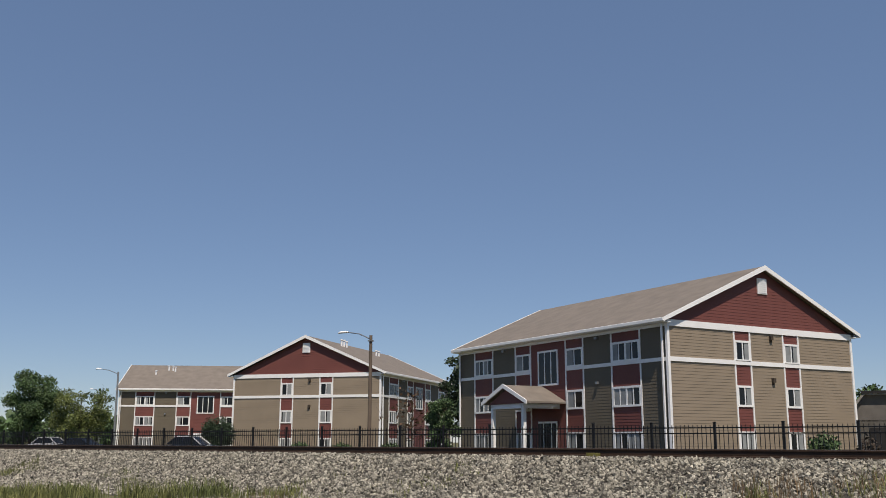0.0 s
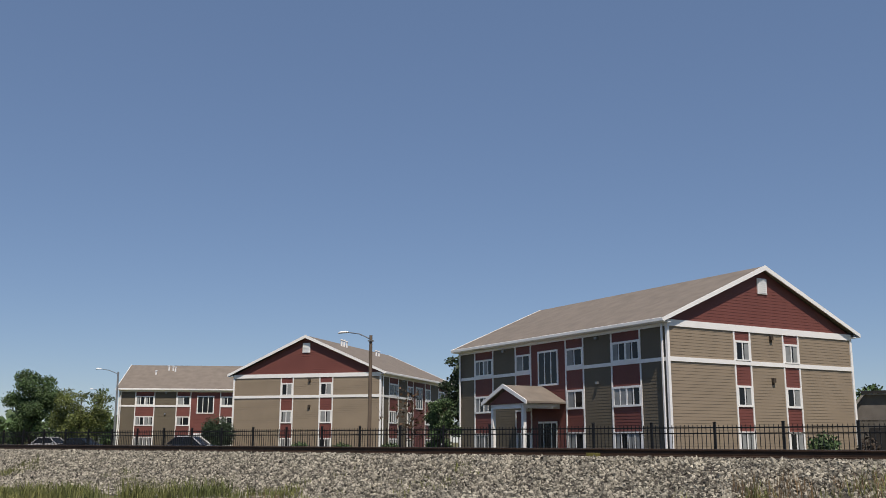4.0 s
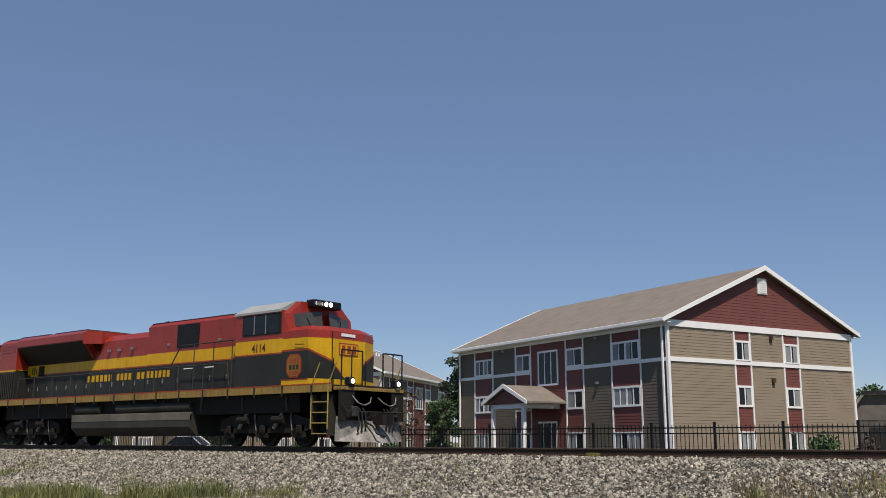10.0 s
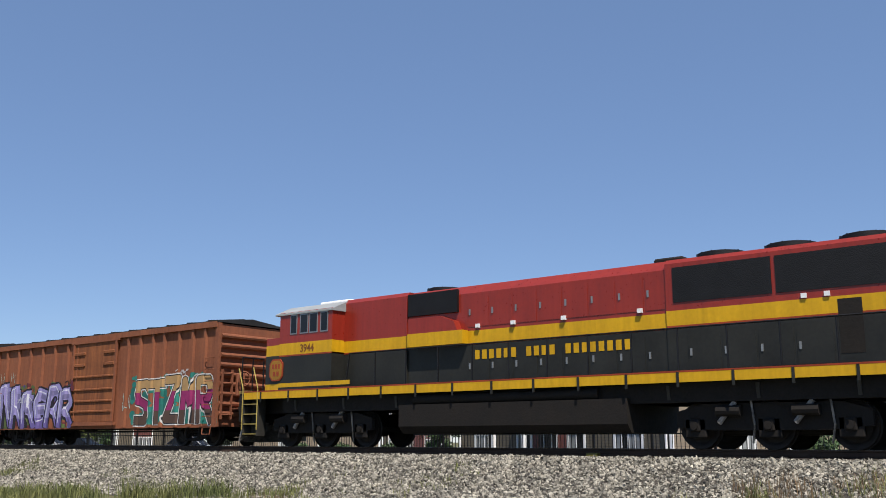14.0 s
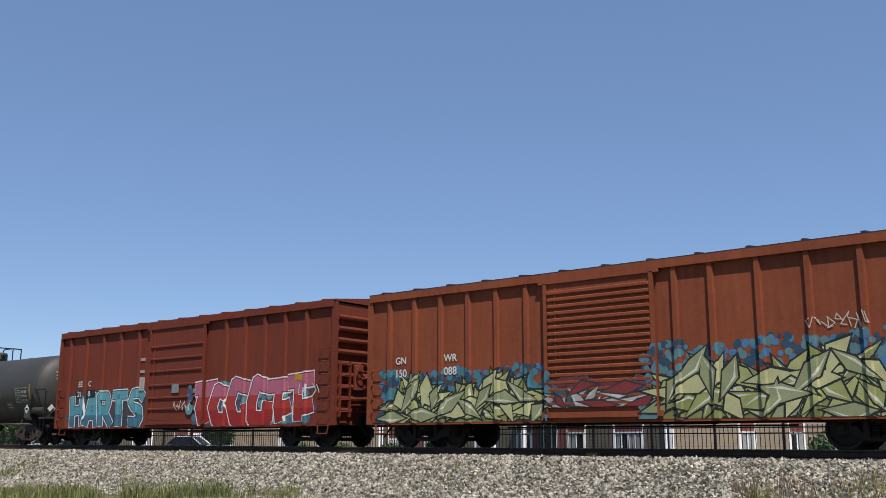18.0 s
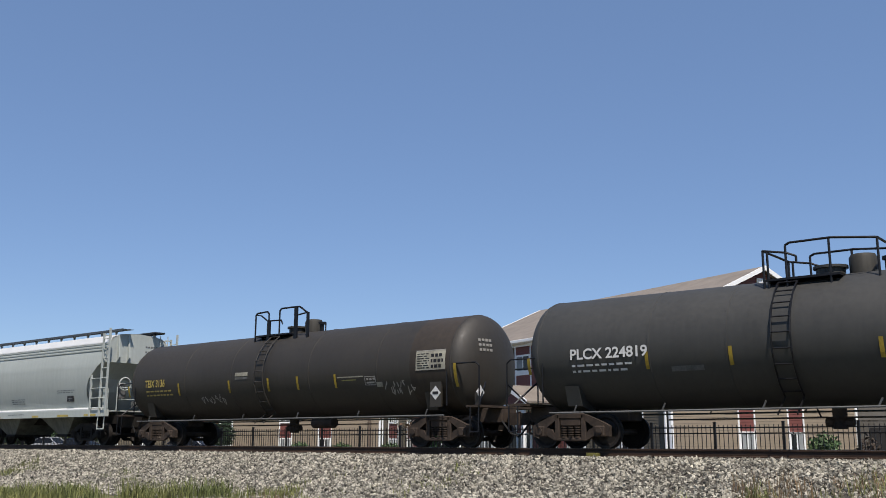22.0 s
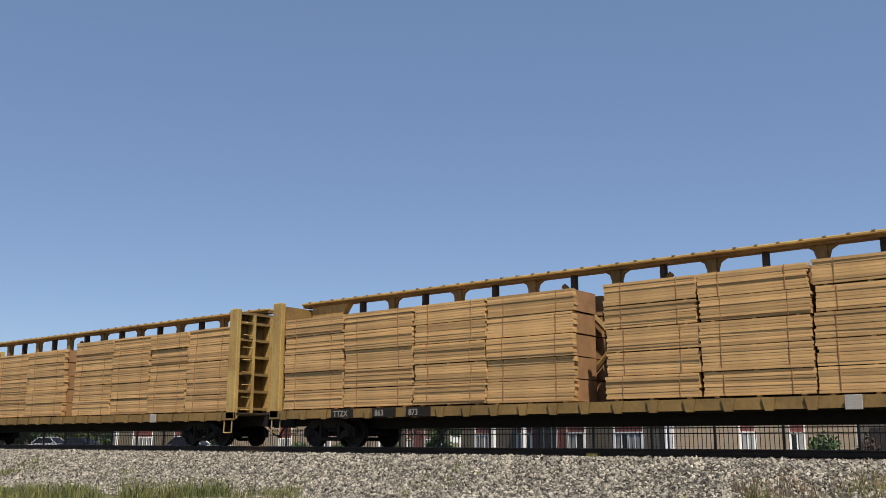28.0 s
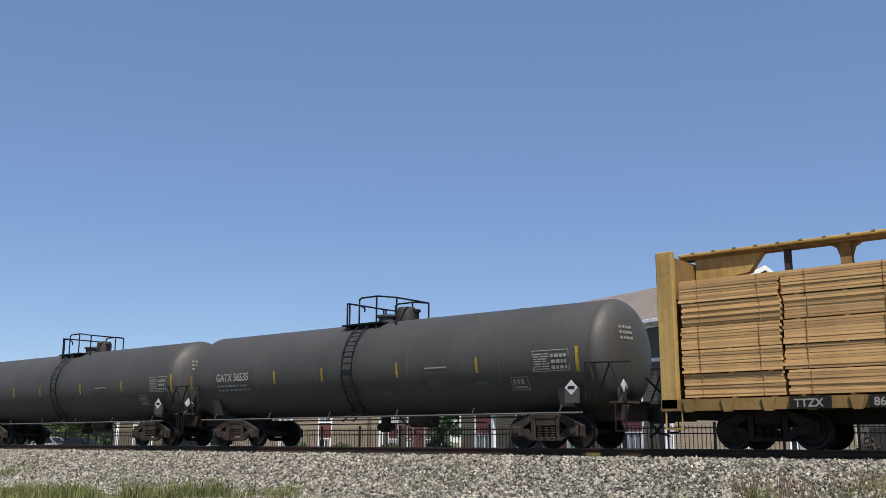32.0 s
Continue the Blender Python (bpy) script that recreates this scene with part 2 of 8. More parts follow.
def track():
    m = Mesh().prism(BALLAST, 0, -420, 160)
    bed = tagged(part("ballast_bed", m, M_BALLAST), "raised crushed stone track bed, coloured dark as shade between stones", "ballast", kind="structure")
    # stones on the flank that faces the lens
    rng = np.random.default_rng(5)
    base = np.array([(1, 0, 0), (-1, 0, 0), (0, 1, 0), (0, -1, 0), (0, 0, 1), (0, 0, -1)], float)
    tri = np.array([(0, 2, 4), (2, 1, 4), (1, 3, 4), (3, 0, 4), (2, 0, 5), (1, 2, 5), (3, 1, 5), (0, 3, 5)])
    n = 84000
    x = -58 + 56 * rng.random(n) ** 0.8
    y = 20.55 - (20.55 - 15.2) * rng.random(n) ** 1.25
    z = np.interp(y, [a for a, _ in BALLAST], [b for _, b in BALLAST])
    size = 0.02 + 0.036 * rng.random(n) ** 1.8
    v = base[None] * (0.75 + 0.6 * rng.random((n, 6, 1))) + rng.normal(0, 0.16, (n, 6, 3))
    v *= size[:, None, None] * (0.7 + 0.6 * rng.random((n, 1, 3)))
    for i, j in ((0, 1), (1, 2), (0, 2)):
        a = rng.random(n) * 6.283
        ca, sa = np.cos(a)[:, None], np.sin(a)[:, None]
        v[..., i], v[..., j] = v[..., i] * ca - v[..., j] * sa, v[..., i] * sa + v[..., j] * ca
    v += np.stack([x, y, z + size * 0.35], 1)[:, None]
    f = (tri[None] + 6 * np.arange(n)[:, None, None]).reshape(-1, 3)
    tagged(raw("ballast_stones", v.reshape(-1, 3).tolist(), f.tolist(), M_STONE), "loose grey and tan crushed stones on the track bed's flank", "stones", kind="stuff")
    ties = thing("railway_ties", "dark creosoted timber ties set in the stone bed", "ties", kind="structure")
    tie = Mesh().box(-0.115, 0.115, -1.3, 1.3, -0.36, -0.175, 0.012)
    first = None
    for i in range(180):
        m = pose(-80 + i * 0.52, TRACK, 0, 0, 0, random.uniform(-0.6, 0.6))
        first = twin(first, ties, m) if first else part("tie", tie, M_TIE, ties, at=m)
    prof = [(-0.075, -0.175), (0.075, -0.175), (0.075, -0.162), (0.012, -0.14), (0.01, -0.045), (0.036, -0.035), (0.036, -0.006), (0.03, 0), (-0.03, 0), (-0.036, -0.006), (-0.036, -0.035), (-0.01, -0.045), (-0.012, -0.14), (-0.075, -0.162)]
    for side in (-1, 1):
        r = thing("rail", "rust-brown steel rail with a worn shiny head", "rail", pose(0, TRACK + side * 0.755, 0), group="rails of the track", kind="structure")
        part("rail_web", Mesh().prism(prof, 0, -420, 160), M_RAIL, r)
        part("rail_head", Mesh().box(-420, 160, -0.027, 0.027, -0.002, 0.002), M_RAILTOP, r, "worn shiny running surface")
        plate = Mesh().box(-0.09, 0.09, -0.13, 0.13, -0.176, -0.166).box(-0.02, 0.02, -0.1, -0.08, -0.17, -0.145).box(-0.02, 0.02, 0.08, 0.1, -0.17, -0.145)
        first = None
        for i in range(60):
            m = pose(-49 + i * 0.78, 0, 0.002)
            first = twin(first, r, m) if first else part("tie_plate", plate, M_RAIL, r, at=m)
    # a yellow-green lubricator box by the near rail
    p = thing("marker_block", "small yellow-green painted block beside the rail", "marker", pose(-12.3, TRACK - 1.05, -0.2))
    part("block", Mesh().box(-0.16, 0.16, -0.08, 0.08, -0.06, 0.1, 0.01), mat("yellow-green paint", (0.2, 0.175, 0.04), 0.7), p)


ground()
track()


# ---- apartment buildings ----
BW, BL = 16.33, 23.35
Z0, ZTOP, ZMID = -1.0, 7.16, 4.96
FLOORS = (5.06, 2.31, -0.44)
SIDE_BAYS = [(2.35, 5.01), (7.84, 9.70), (13.74, 15.63), (18.61, 21.16)]
STAIR = (9.70, 13.74)
END_BAYS = [(5.42, 6.79), (9.76, 11.18)]


def wall_frame(side):
    """Maps (along, out, up) of a wall to the building's own axes: side 0 long wall at u=0, 1 long wall at u=BW, 2 front gable."""
    if side == 0:
        return lambda a, o, z: (-o, a, z)
    if side == 1:
        return lambda a, o, z: (BW + o, a, z)
    if side == 2:
        return lambda a, o, z: (a, -o, z)
    return lambda a, o, z: (a, BL + o, z)


def slab(me, fr, a0, a1, o0, o1, z0, z1):
    v = [fr(a, o, z) for z in (z0, z1) for o in (o0, o1) for a in (a0, a1)]
    me.add(v, [(0, 2, 3, 1), (4, 5, 7, 6), (0, 1, 5, 4), (2, 6, 7, 3), (0, 4, 6, 2), (1, 3, 7, 5)])


def laps(me, fr, a0, a1, z0, z1, step=0.19):
    """Lapped boards as one folded sheet."""
    n = max(1, round((z1 - z0) / step))
    h = (z1 - z0) / n
    v = []
    for i in range(n):
        z = z0 + i * h
        v += [fr(a0, 0.02, z), fr(a1, 0.02, z), fr(a0, 0.006, z + h), fr(a1, 0.006, z + h)]
    f = [(2 * k, 2 * k + 1, 2 * k + 3, 2 * k + 2) for k in range(2 * n - 1)]
    me.add(v, f)


def gable_laps(me, fr, z0, z1, half, mid, step=0.19):
    n = round((z1 - z0) / step)
    h = (z1 - z0) / n
    v = []
    for i in range(n):
        z = z0 + i * h
        w0, w1 = half * (z1 - z) / (z1 - z0), half * (z1 - z - h) / (z1 - z0)
        v += [fr(mid - w0, 0.02, z), fr(mid + w0, 0.02, z), fr(mid - w1, 0.006, z + h), fr(mid + w1, 0.006, z + h)]
    me.add(v, [(2 * k, 2 * k + 1, 2 * k + 3, 2 * k + 2) for k in range(2 * n - 1)])


def window(house, fr, a0, a1, z0, z1, sashes, name="window"):
    t = 0.13
    f = Mesh()
    slab(f, fr, a0, a1, 0.0, 0.075, z1 - t, z1)
    slab(f, fr, a0, a1, 0.0, 0.085, z0, z0 + t)
    slab(f, fr, a0, a0 + t, 0.0, 0.07, z0 + t, z1 - t)
    slab(f, fr, a1 - t, a1, 0.0, 0.07, z0 + t, z1 - t)
    w = (a1 - a0 - t) / sashes
    for i in range(1, sashes):
        thick = 0.15 if sashes == 4 and i == 2 else 0.085
        c = a0 + t / 2 + w * i
        slab(f, fr, c - thick / 2, c + thick / 2, 0.0, 0.06, z0 + t, z1 - t)
    win = part(name, f, M_WHITE, house, "white framed sliding window")
    for i in range(sashes):
        c0, c1 = a0 + t / 2 + w * i, a0 + t / 2 + w * (i + 1)
        g = Mesh()
        slab(g, fr, c0, c1, 0.012, 0.037, z0 + t * 0.6, z1 - t * 0.6)
        part("pane", g, M_GLASS, win)
        if sashes != 3 and (i % 2 or random.random() < 0.25):
            cu = Mesh()
            k = random.uniform(0.05, 0.4)
            slab(cu, fr, c0 + (c1 - c0) * k, c1 - 0.03, 0.037, 0.041, z0 + t, z1 - t)
            part("curtain", cu, M_CURTAIN, win, "pale curtain drawn behind the pane")
    return win


def apartment(m, label, porch=True, vents=9):
    h = thing("apartment_building", label, "apartment building", m, group="three storey apartment buildings")
    core = Mesh().box(0.0, BW, 0.0, BL, Z0 - 0.3, ZTOP + 0.02)
    part("wall_core", core, M_PANEL, h)
    for side in (0, 1):
        fr = wall_frame(side)
        edges = [0.0] + [e for b in SIDE_BAYS for e in b] + [BL]
        panels = [(0.0, 2.35), (5.01, 7.84), (15.63, 18.61), (21.16, BL)]
        for a0, a1 in panels:
            up = Mesh()
            laps(up, fr, a0 + 0.05, a1 - 0.05, ZMID + 0.1, 6.9, 0.24)
            part("upper_siding", up, M_PANEL, h, "olive panel siding")
            lo = Mesh()
            laps(lo, fr, a0 + 0.05, a1 - 0.05, Z0, ZMID - 0.1)
            part("lower_siding", lo, M_PANEL, h, "olive lap siding")
        for k, (a0, a1) in enumerate(SIDE_BAYS):
            for z0, z1 in ((6.28, 6.9), (3.56, 4.86), (0.82, 2.3), (Z0, -0.45)):
                red = Mesh()
                laps(red, fr, a0 + 0.06, a1 - 0.06, z0, z1)
                part("red_panel", red, M_RED, h, "oxide red lap siding between windows")
            for z in FLOORS:
                window(h, fr, a0 + 0.04, a1 - 0.04, z - 0.02, z + 1.24, 4 if a1 - a0 > 2.4 else 2)
            for e in (a0, a1):
                t = Mesh()
                slab(t, fr, e - 0.055, e + 0.055, 0.0, 0.06, Z0, 6.9)
                part("trim_post", t, M_WHITE, h)
        red = Mesh()
        laps(red, fr, STAIR[0] + 0.06, STAIR[1] - 0.06, Z0, 6.95)
        part("stair_panel", red, M_RED, h, "oxide red siding of the stair bay")
        w = window(h, fr, 10.55, 12.86, 3.96, 6.36, 3, "stair_window")
        for a0, a1 in ((0.0, STAIR[0]), (STAIR[1], BL)):
            band = Mesh()
            slab(band, fr, a0, a1, 0.0, 0.075, ZMID - 0.11, ZMID + 0.11)
            part("belt_band", band, M_WHITE, h)
        band = Mesh()
        slab(band, fr, 0.0, BL, 0.0, 0.08, 6.88, ZTOP)
        part("frieze_band", band, M_WHITE, h)
        for a in (6.4, 17.1):
            for z in (6.75, 3.9):
                lamp = Mesh()
                slab(lamp, fr, a - 0.1, a + 0.1, 0.0, 0.2, z - 0.1, z + 0.06)
                part("wall_lamp", lamp, M_GALV, h)
    for side in (2, 3):
        fr = wall_frame(side)
        edges = [0.0] + [e for b in END_BAYS for e in b] + [BW]
        for a0, a1 in zip(edges[0::2], edges[1::2]):
            for z0, z1 in ((Z0, ZMID - 0.1), (ZMID + 0.1, 6.9)):
                s = Mesh()
                laps(s, fr, a0 + 0.05, a1 - 0.05, z0, z1)
                part("gable_siding", s, M_SIDING, h, "tan lap siding")
        for a0, a1 in END_BAYS:
            for z0, z1 in ((6.3, 6.9), (3.58, 4.86), (0.82, 2.3), (Z0, -0.45)):
                red = Mesh()
                laps(red, fr, a0 + 0.06, a1 - 0.06, z0, z1)
                part("red_panel", red, M_RED, h, "oxide red lap siding between windows")
            for z in FLOORS:
                window(h, fr, a0 + 0.04, a1 - 0.04, z - 0.02, z + 1.27, 2)
            for e in (a0, a1):
                t = Mesh()
                slab(t, fr, e - 0.055, e + 0.055, 0.0, 0.06, Z0, 6.9)
                part("trim_post", t, M_WHITE, h)
        band = Mesh()
        slab(band, fr, -0.06, BW + 0.06, 0.0, 0.085, ZMID - 0.13, ZMID + 0.13)
        part("belt_band", band, M_WHITE, h)
        band = Mesh()
        slab(band, fr, -0.06, BW + 0.06, 0.0, 0.09, 6.88, 7.27)
        part("frieze_band", band, M_WHITE, h)
        gab = Mesh()
        gable_laps(gab, fr, 7.27, 10.95, 8.1, BW / 2)
        part("gable_panel", gab, M_RED, h, "oxide red siding of the gable")
        vent = Mesh()
        slab(vent, fr, BW / 2 - 0.42, BW / 2 + 0.42, 0.0, 0.09, 9.38, 10.38)
        v = part("gable_vent", vent, M_WHITE, h, "white louvred attic vent")
        for i in range(7):
            s = Mesh()
            slab(s, fr, BW / 2 - 0.34, BW / 2 + 0.34, 0.09, 0.115, 9.45 + i * 0.13, 9.52 + i * 0.13)
            part("slat", s, M_WHITE, v)
        for a, z in ((8.65, 6.65), (8.65, 4.0)):
            lamp = Mesh()
            slab(lamp, fr, a - 0.11, a + 0.11, 0.0, 0.2, z - 0.16, z + 0.12)
            slab(lamp, fr, a - 0.05, a + 0.05, 0.0, 0.1, z - 0.3, z - 0.1)
            part("wall_lamp", lamp, M_BARK, h, "bronze wall lamp")
    for a, b in ((0, 0), (BW, 0), (0, BL), (BW, BL)):
        post = Mesh().box(a - 0.09, a + 0.09, b - 0.09, b + 0.09, Z0, 6.9)
        part("corner_trim", post, M_WHITE, h)
        dx, dy = (-0.2 if a == 0 else 0.2), (0.25 if b == 0 else -0.25)
        pipe = Mesh().box(a + dx - 0.05, a + dx + 0.05, b + dy - 0.05, b + dy + 0.05, Z0, 7.2)
        part("downspout", pipe, M_WHITE, h)
    # roof
    ov, zr, ze = 0.55, 11.14, 7.3
    k = (zr - ze) / (BW / 2 + ov)
    th = 0.16
    prof = [(-ov, ze), (BW / 2, zr), (BW + ov, ze), (BW + ov, ze - 0.06), (BW / 2, zr - th), (-ov, ze - 0.06)]
    roof = part("roof", Mesh().prism(prof, 1, -0.38, BL + 0.38), M_SHINGLE, h, "brown asphalt shingle roof")
    for y0, y1 in ((-0.45, -0.38), (BL + 0.38, BL + 0.45)):
        for s in (0, 1):
            x0, x1 = (-ov - 0.05, BW / 2) if s == 0 else (BW + ov + 0.05, BW / 2)
            rake = [(x0, ze + 0.02), (x1, zr + 0.04), (x1, zr - 0.27), (x0, ze - 0.22)]
            part("rake_board", Mesh().prism(rake, 1, y0, y1), M_WHITE, h)
    for x0, x1 in ((-ov - 0.06, -ov), (BW + ov, BW + ov + 0.06)):
        part("gutter", Mesh().box(x0 - 0.06, x1 + 0.06, -0.4, BL + 0.4, ze - 0.2, ze + 0.01, 0.02), M_WHITE, h)
    for x0, x1 in ((-ov, -0.02), (BW + 0.02, BW + ov)):
        part("soffit", Mesh().box(x0, x1, -0.36, BL + 0.36, ze - 0.24, ze - 0.2), M_WHITE, h)
    for i, (a, b, hh) in enumerate([(9.4, 6.0, 0.62), (9.4, 6.7, 0.62), (9.4, 7.4, 0.55), (10.2, 14.2, 0.5), (10.2, 15.0, 0.5), (5.7, 17.0, 0.6), (6.1, 17.4, 0.6), (6.1, 18.0, 0.6), (4.6, 19.5, 0.5)][:vents]):
        zz = ze + k * (min(a, BW - a) + ov)
        part("roof_vent", Mesh().tube((a, b, zz - 0.2), (a, b, zz + hh), 0.11, 10).tube((a, b, zz + hh), (a, b, zz + hh + 0.12), 0.17, 10), M_WHITE, h, "white roof vent pipe")
    # entrance porch before the stair bay
    pd = 3.0
    if not porch:
        door = Mesh()
        slab(door, wall_frame(0), 11.2, 13.2, 0.035, 0.1, Z0, 1.3)
        part("entrance_door", door, M_WHITE, h, "plain white entrance door")
        return h
    part("porch_roof", Mesh().prism([(9.75, 2.8), (12.4, 3.95), (15.05, 2.8), (15.05, 2.68), (12.4, 3.8), (9.75, 2.68)], 0, -pd - 0.25, 0.0), M_SHINGLE, h, "small shingled porch roof")
    part("porch_fascia", Mesh().prism([(9.7, 2.86), (12.4, 4.02), (15.1, 2.86), (15.1, 2.6), (12.4, 3.74), (9.7, 2.6)], 0, -pd - 0.33, -pd - 0.25), M_WHITE, h)
    part("porch_beam", Mesh().box(-pd, 0.0, 10.45, 10.7, 2.36, 2.68).box(-pd, 0.0, 14.1, 14.35, 2.36, 2.68).box(-pd, -pd + 0.25, 10.6, 14.2, 2.36, 2.68), M_WHITE, h)
    part("porch_gable", Mesh().prism([(10.3, 2.68), (12.4, 3.6), (14.5, 2.68)], 0, -pd - 0.1, -pd - 0.03), M_RED, h, "oxide red porch gable")
    for b in (10.58, 14.22):
        part("porch_column", Mesh().box(-pd - 0.02, -pd + 0.24, b - 0.13, b + 0.13, Z0, 2.4, 0.02).box(-pd - 0.08, -pd + 0.3, b - 0.19, b + 0.19, Z0, Z0 + 0.6, 0.02), M_WHITE, h)
    fr = wall_frame(0)
    door = Mesh()
    slab(door, fr, 10.75, 12.85, 0.03, 0.09, Z0, 1.55)
    d = part("entrance_door", door, M_WHITE, h, "white framed glazed entrance doors")
    for a0, a1 in ((10.85, 11.3), (11.4, 12.2), (12.3, 12.75)):
        g = Mesh()
        slab(g, fr, a0, a1, 0.09, 0.1, Z0 + 0.25, 1.42)
        part("pane", g, M_GLASS, d)
    return h


def frame_at(x, y, deg, dz=0.0):
    return pose(x, y, dz, 0, 0, deg)


FIRST_HOUSE = apartment(frame_at(-24.9, 51.43, 69.22), "three storey apartment building with tan siding and a red gable", True, 5)
apartment(frame_at(-80.07, 64.05, 21.5, -0.28), "three storey tan apartment building end with red gable and porch")
apartment(frame_at(-101.3, 91.1, 135.0, 0.0), "three storey apartment building seen along its windowed long side", False)


far_house = copy_thing(FIRST_HOUSE, frame_at(-190.0, 86.0, 135.0, 0.2))
far_house["label"] = "distant tan apartment building half hidden by a tree"
# ---- rolling stock: materials and shared parts ----
M_LOCORED = mat("locomotive red paint", (0.365, 0.034, 0.017), 0.32, 0, 0.16, 0.6, 12, 0.03, spec=0.5, streak=0.4)
# Base lighter than the other glass: part of the sky's reflection as colour.
M_CABGLASS = mat("cab glass greyed as sky reflection", (0.07, 0.068, 0.062), 0.12, 0, 0.2, 0.8, 3, 0.0, spec=0.6)
M_LOCOYELLOW = mat("locomotive yellow paint", (0.82, 0.46, 0.012), 0.45, 0, 0.14, 0.6, 12, 0.03, spec=0.3, streak=0.4)
M_LOCODARK = mat("locomotive dark green-black paint", (0.032, 0.032, 0.027), 0.45, 0, 0.25, 0.8, 12, 0.03, spec=0.3)
M_SILL = mat("grimy yellow sill paint", (0.42, 0.26, 0.05), 0.6, 0, 0.25, 1.4, 12, 0.05, tint=(0.13, 0.09, 0.04), streak=0.4)
M_LINE = mat("thin red lining", (0.42, 0.06, 0.015), 0.45)
M_GRIME = mat("oily black running gear", (0.012, 0.011, 0.010), 0.8, 0.1, 0.4, 2.5, 18, 0.3, tint=(0.026, 0.021, 0.017), spec=0.25)
M_RUSTGEAR = mat("rusty brown running gear", (0.066, 0.046, 0.033), 0.85, 0.1, 0.4, 2.5, 18, 0.3)
M_GRILLE = mat("black radiator grille", (0.010, 0.010, 0.011), 0.6, 0.2, 0.2, 3, 40, 0.4)
M_TANKGREY = mat("grey-brown fuel tank paint", (0.05, 0.046, 0.037), 0.7, 0, 0.3, 1.2, 14, 0.1, streak=0.4)
M_CABROOF = mat("pale grey cab roof", (0.42, 0.44, 0.43), 0.6, 0, 0.12, 1, 12, 0.05)
M_SAFETYYELLOW = mat("yellow grab iron paint", (0.52, 0.40, 0.10), 0.6, 0, 0.25, 4, 20, 0.05)
M_PLOW = mat("scuffed pale snow plough", (0.36, 0.34, 0.31), 0.7, 0.2, 0.35, 3, 14, 0.2, tint=(0.07, 0.06, 0.05))
M_HEADLIGHT = glow("lit headlight", (1.0, 0.93, 0.82), 4.0)
M_WHEEL = mat("worn wheel steel", (0.03, 0.025, 0.022), 0.65, 0.4, 0.3, 3, 20, 0.2)
RUN = []


def wheel(r):
    w = 0.13
    prof = [(0.0, -0.07), (0.11, -0.07), (0.12, -0.03), (r * 0.72, -0.01), (r * 0.84, -0.055), (r - 0.004, -0.06), (r, 0.045), (r + 0.026, 0.055), (r + 0.026, 0.08), (r * 0.84, 0.075), (r * 0.72, 0.03), (0.0, 0.03)]
    return Mesh().lathe(prof, (0, 0, 0), 1, 24)


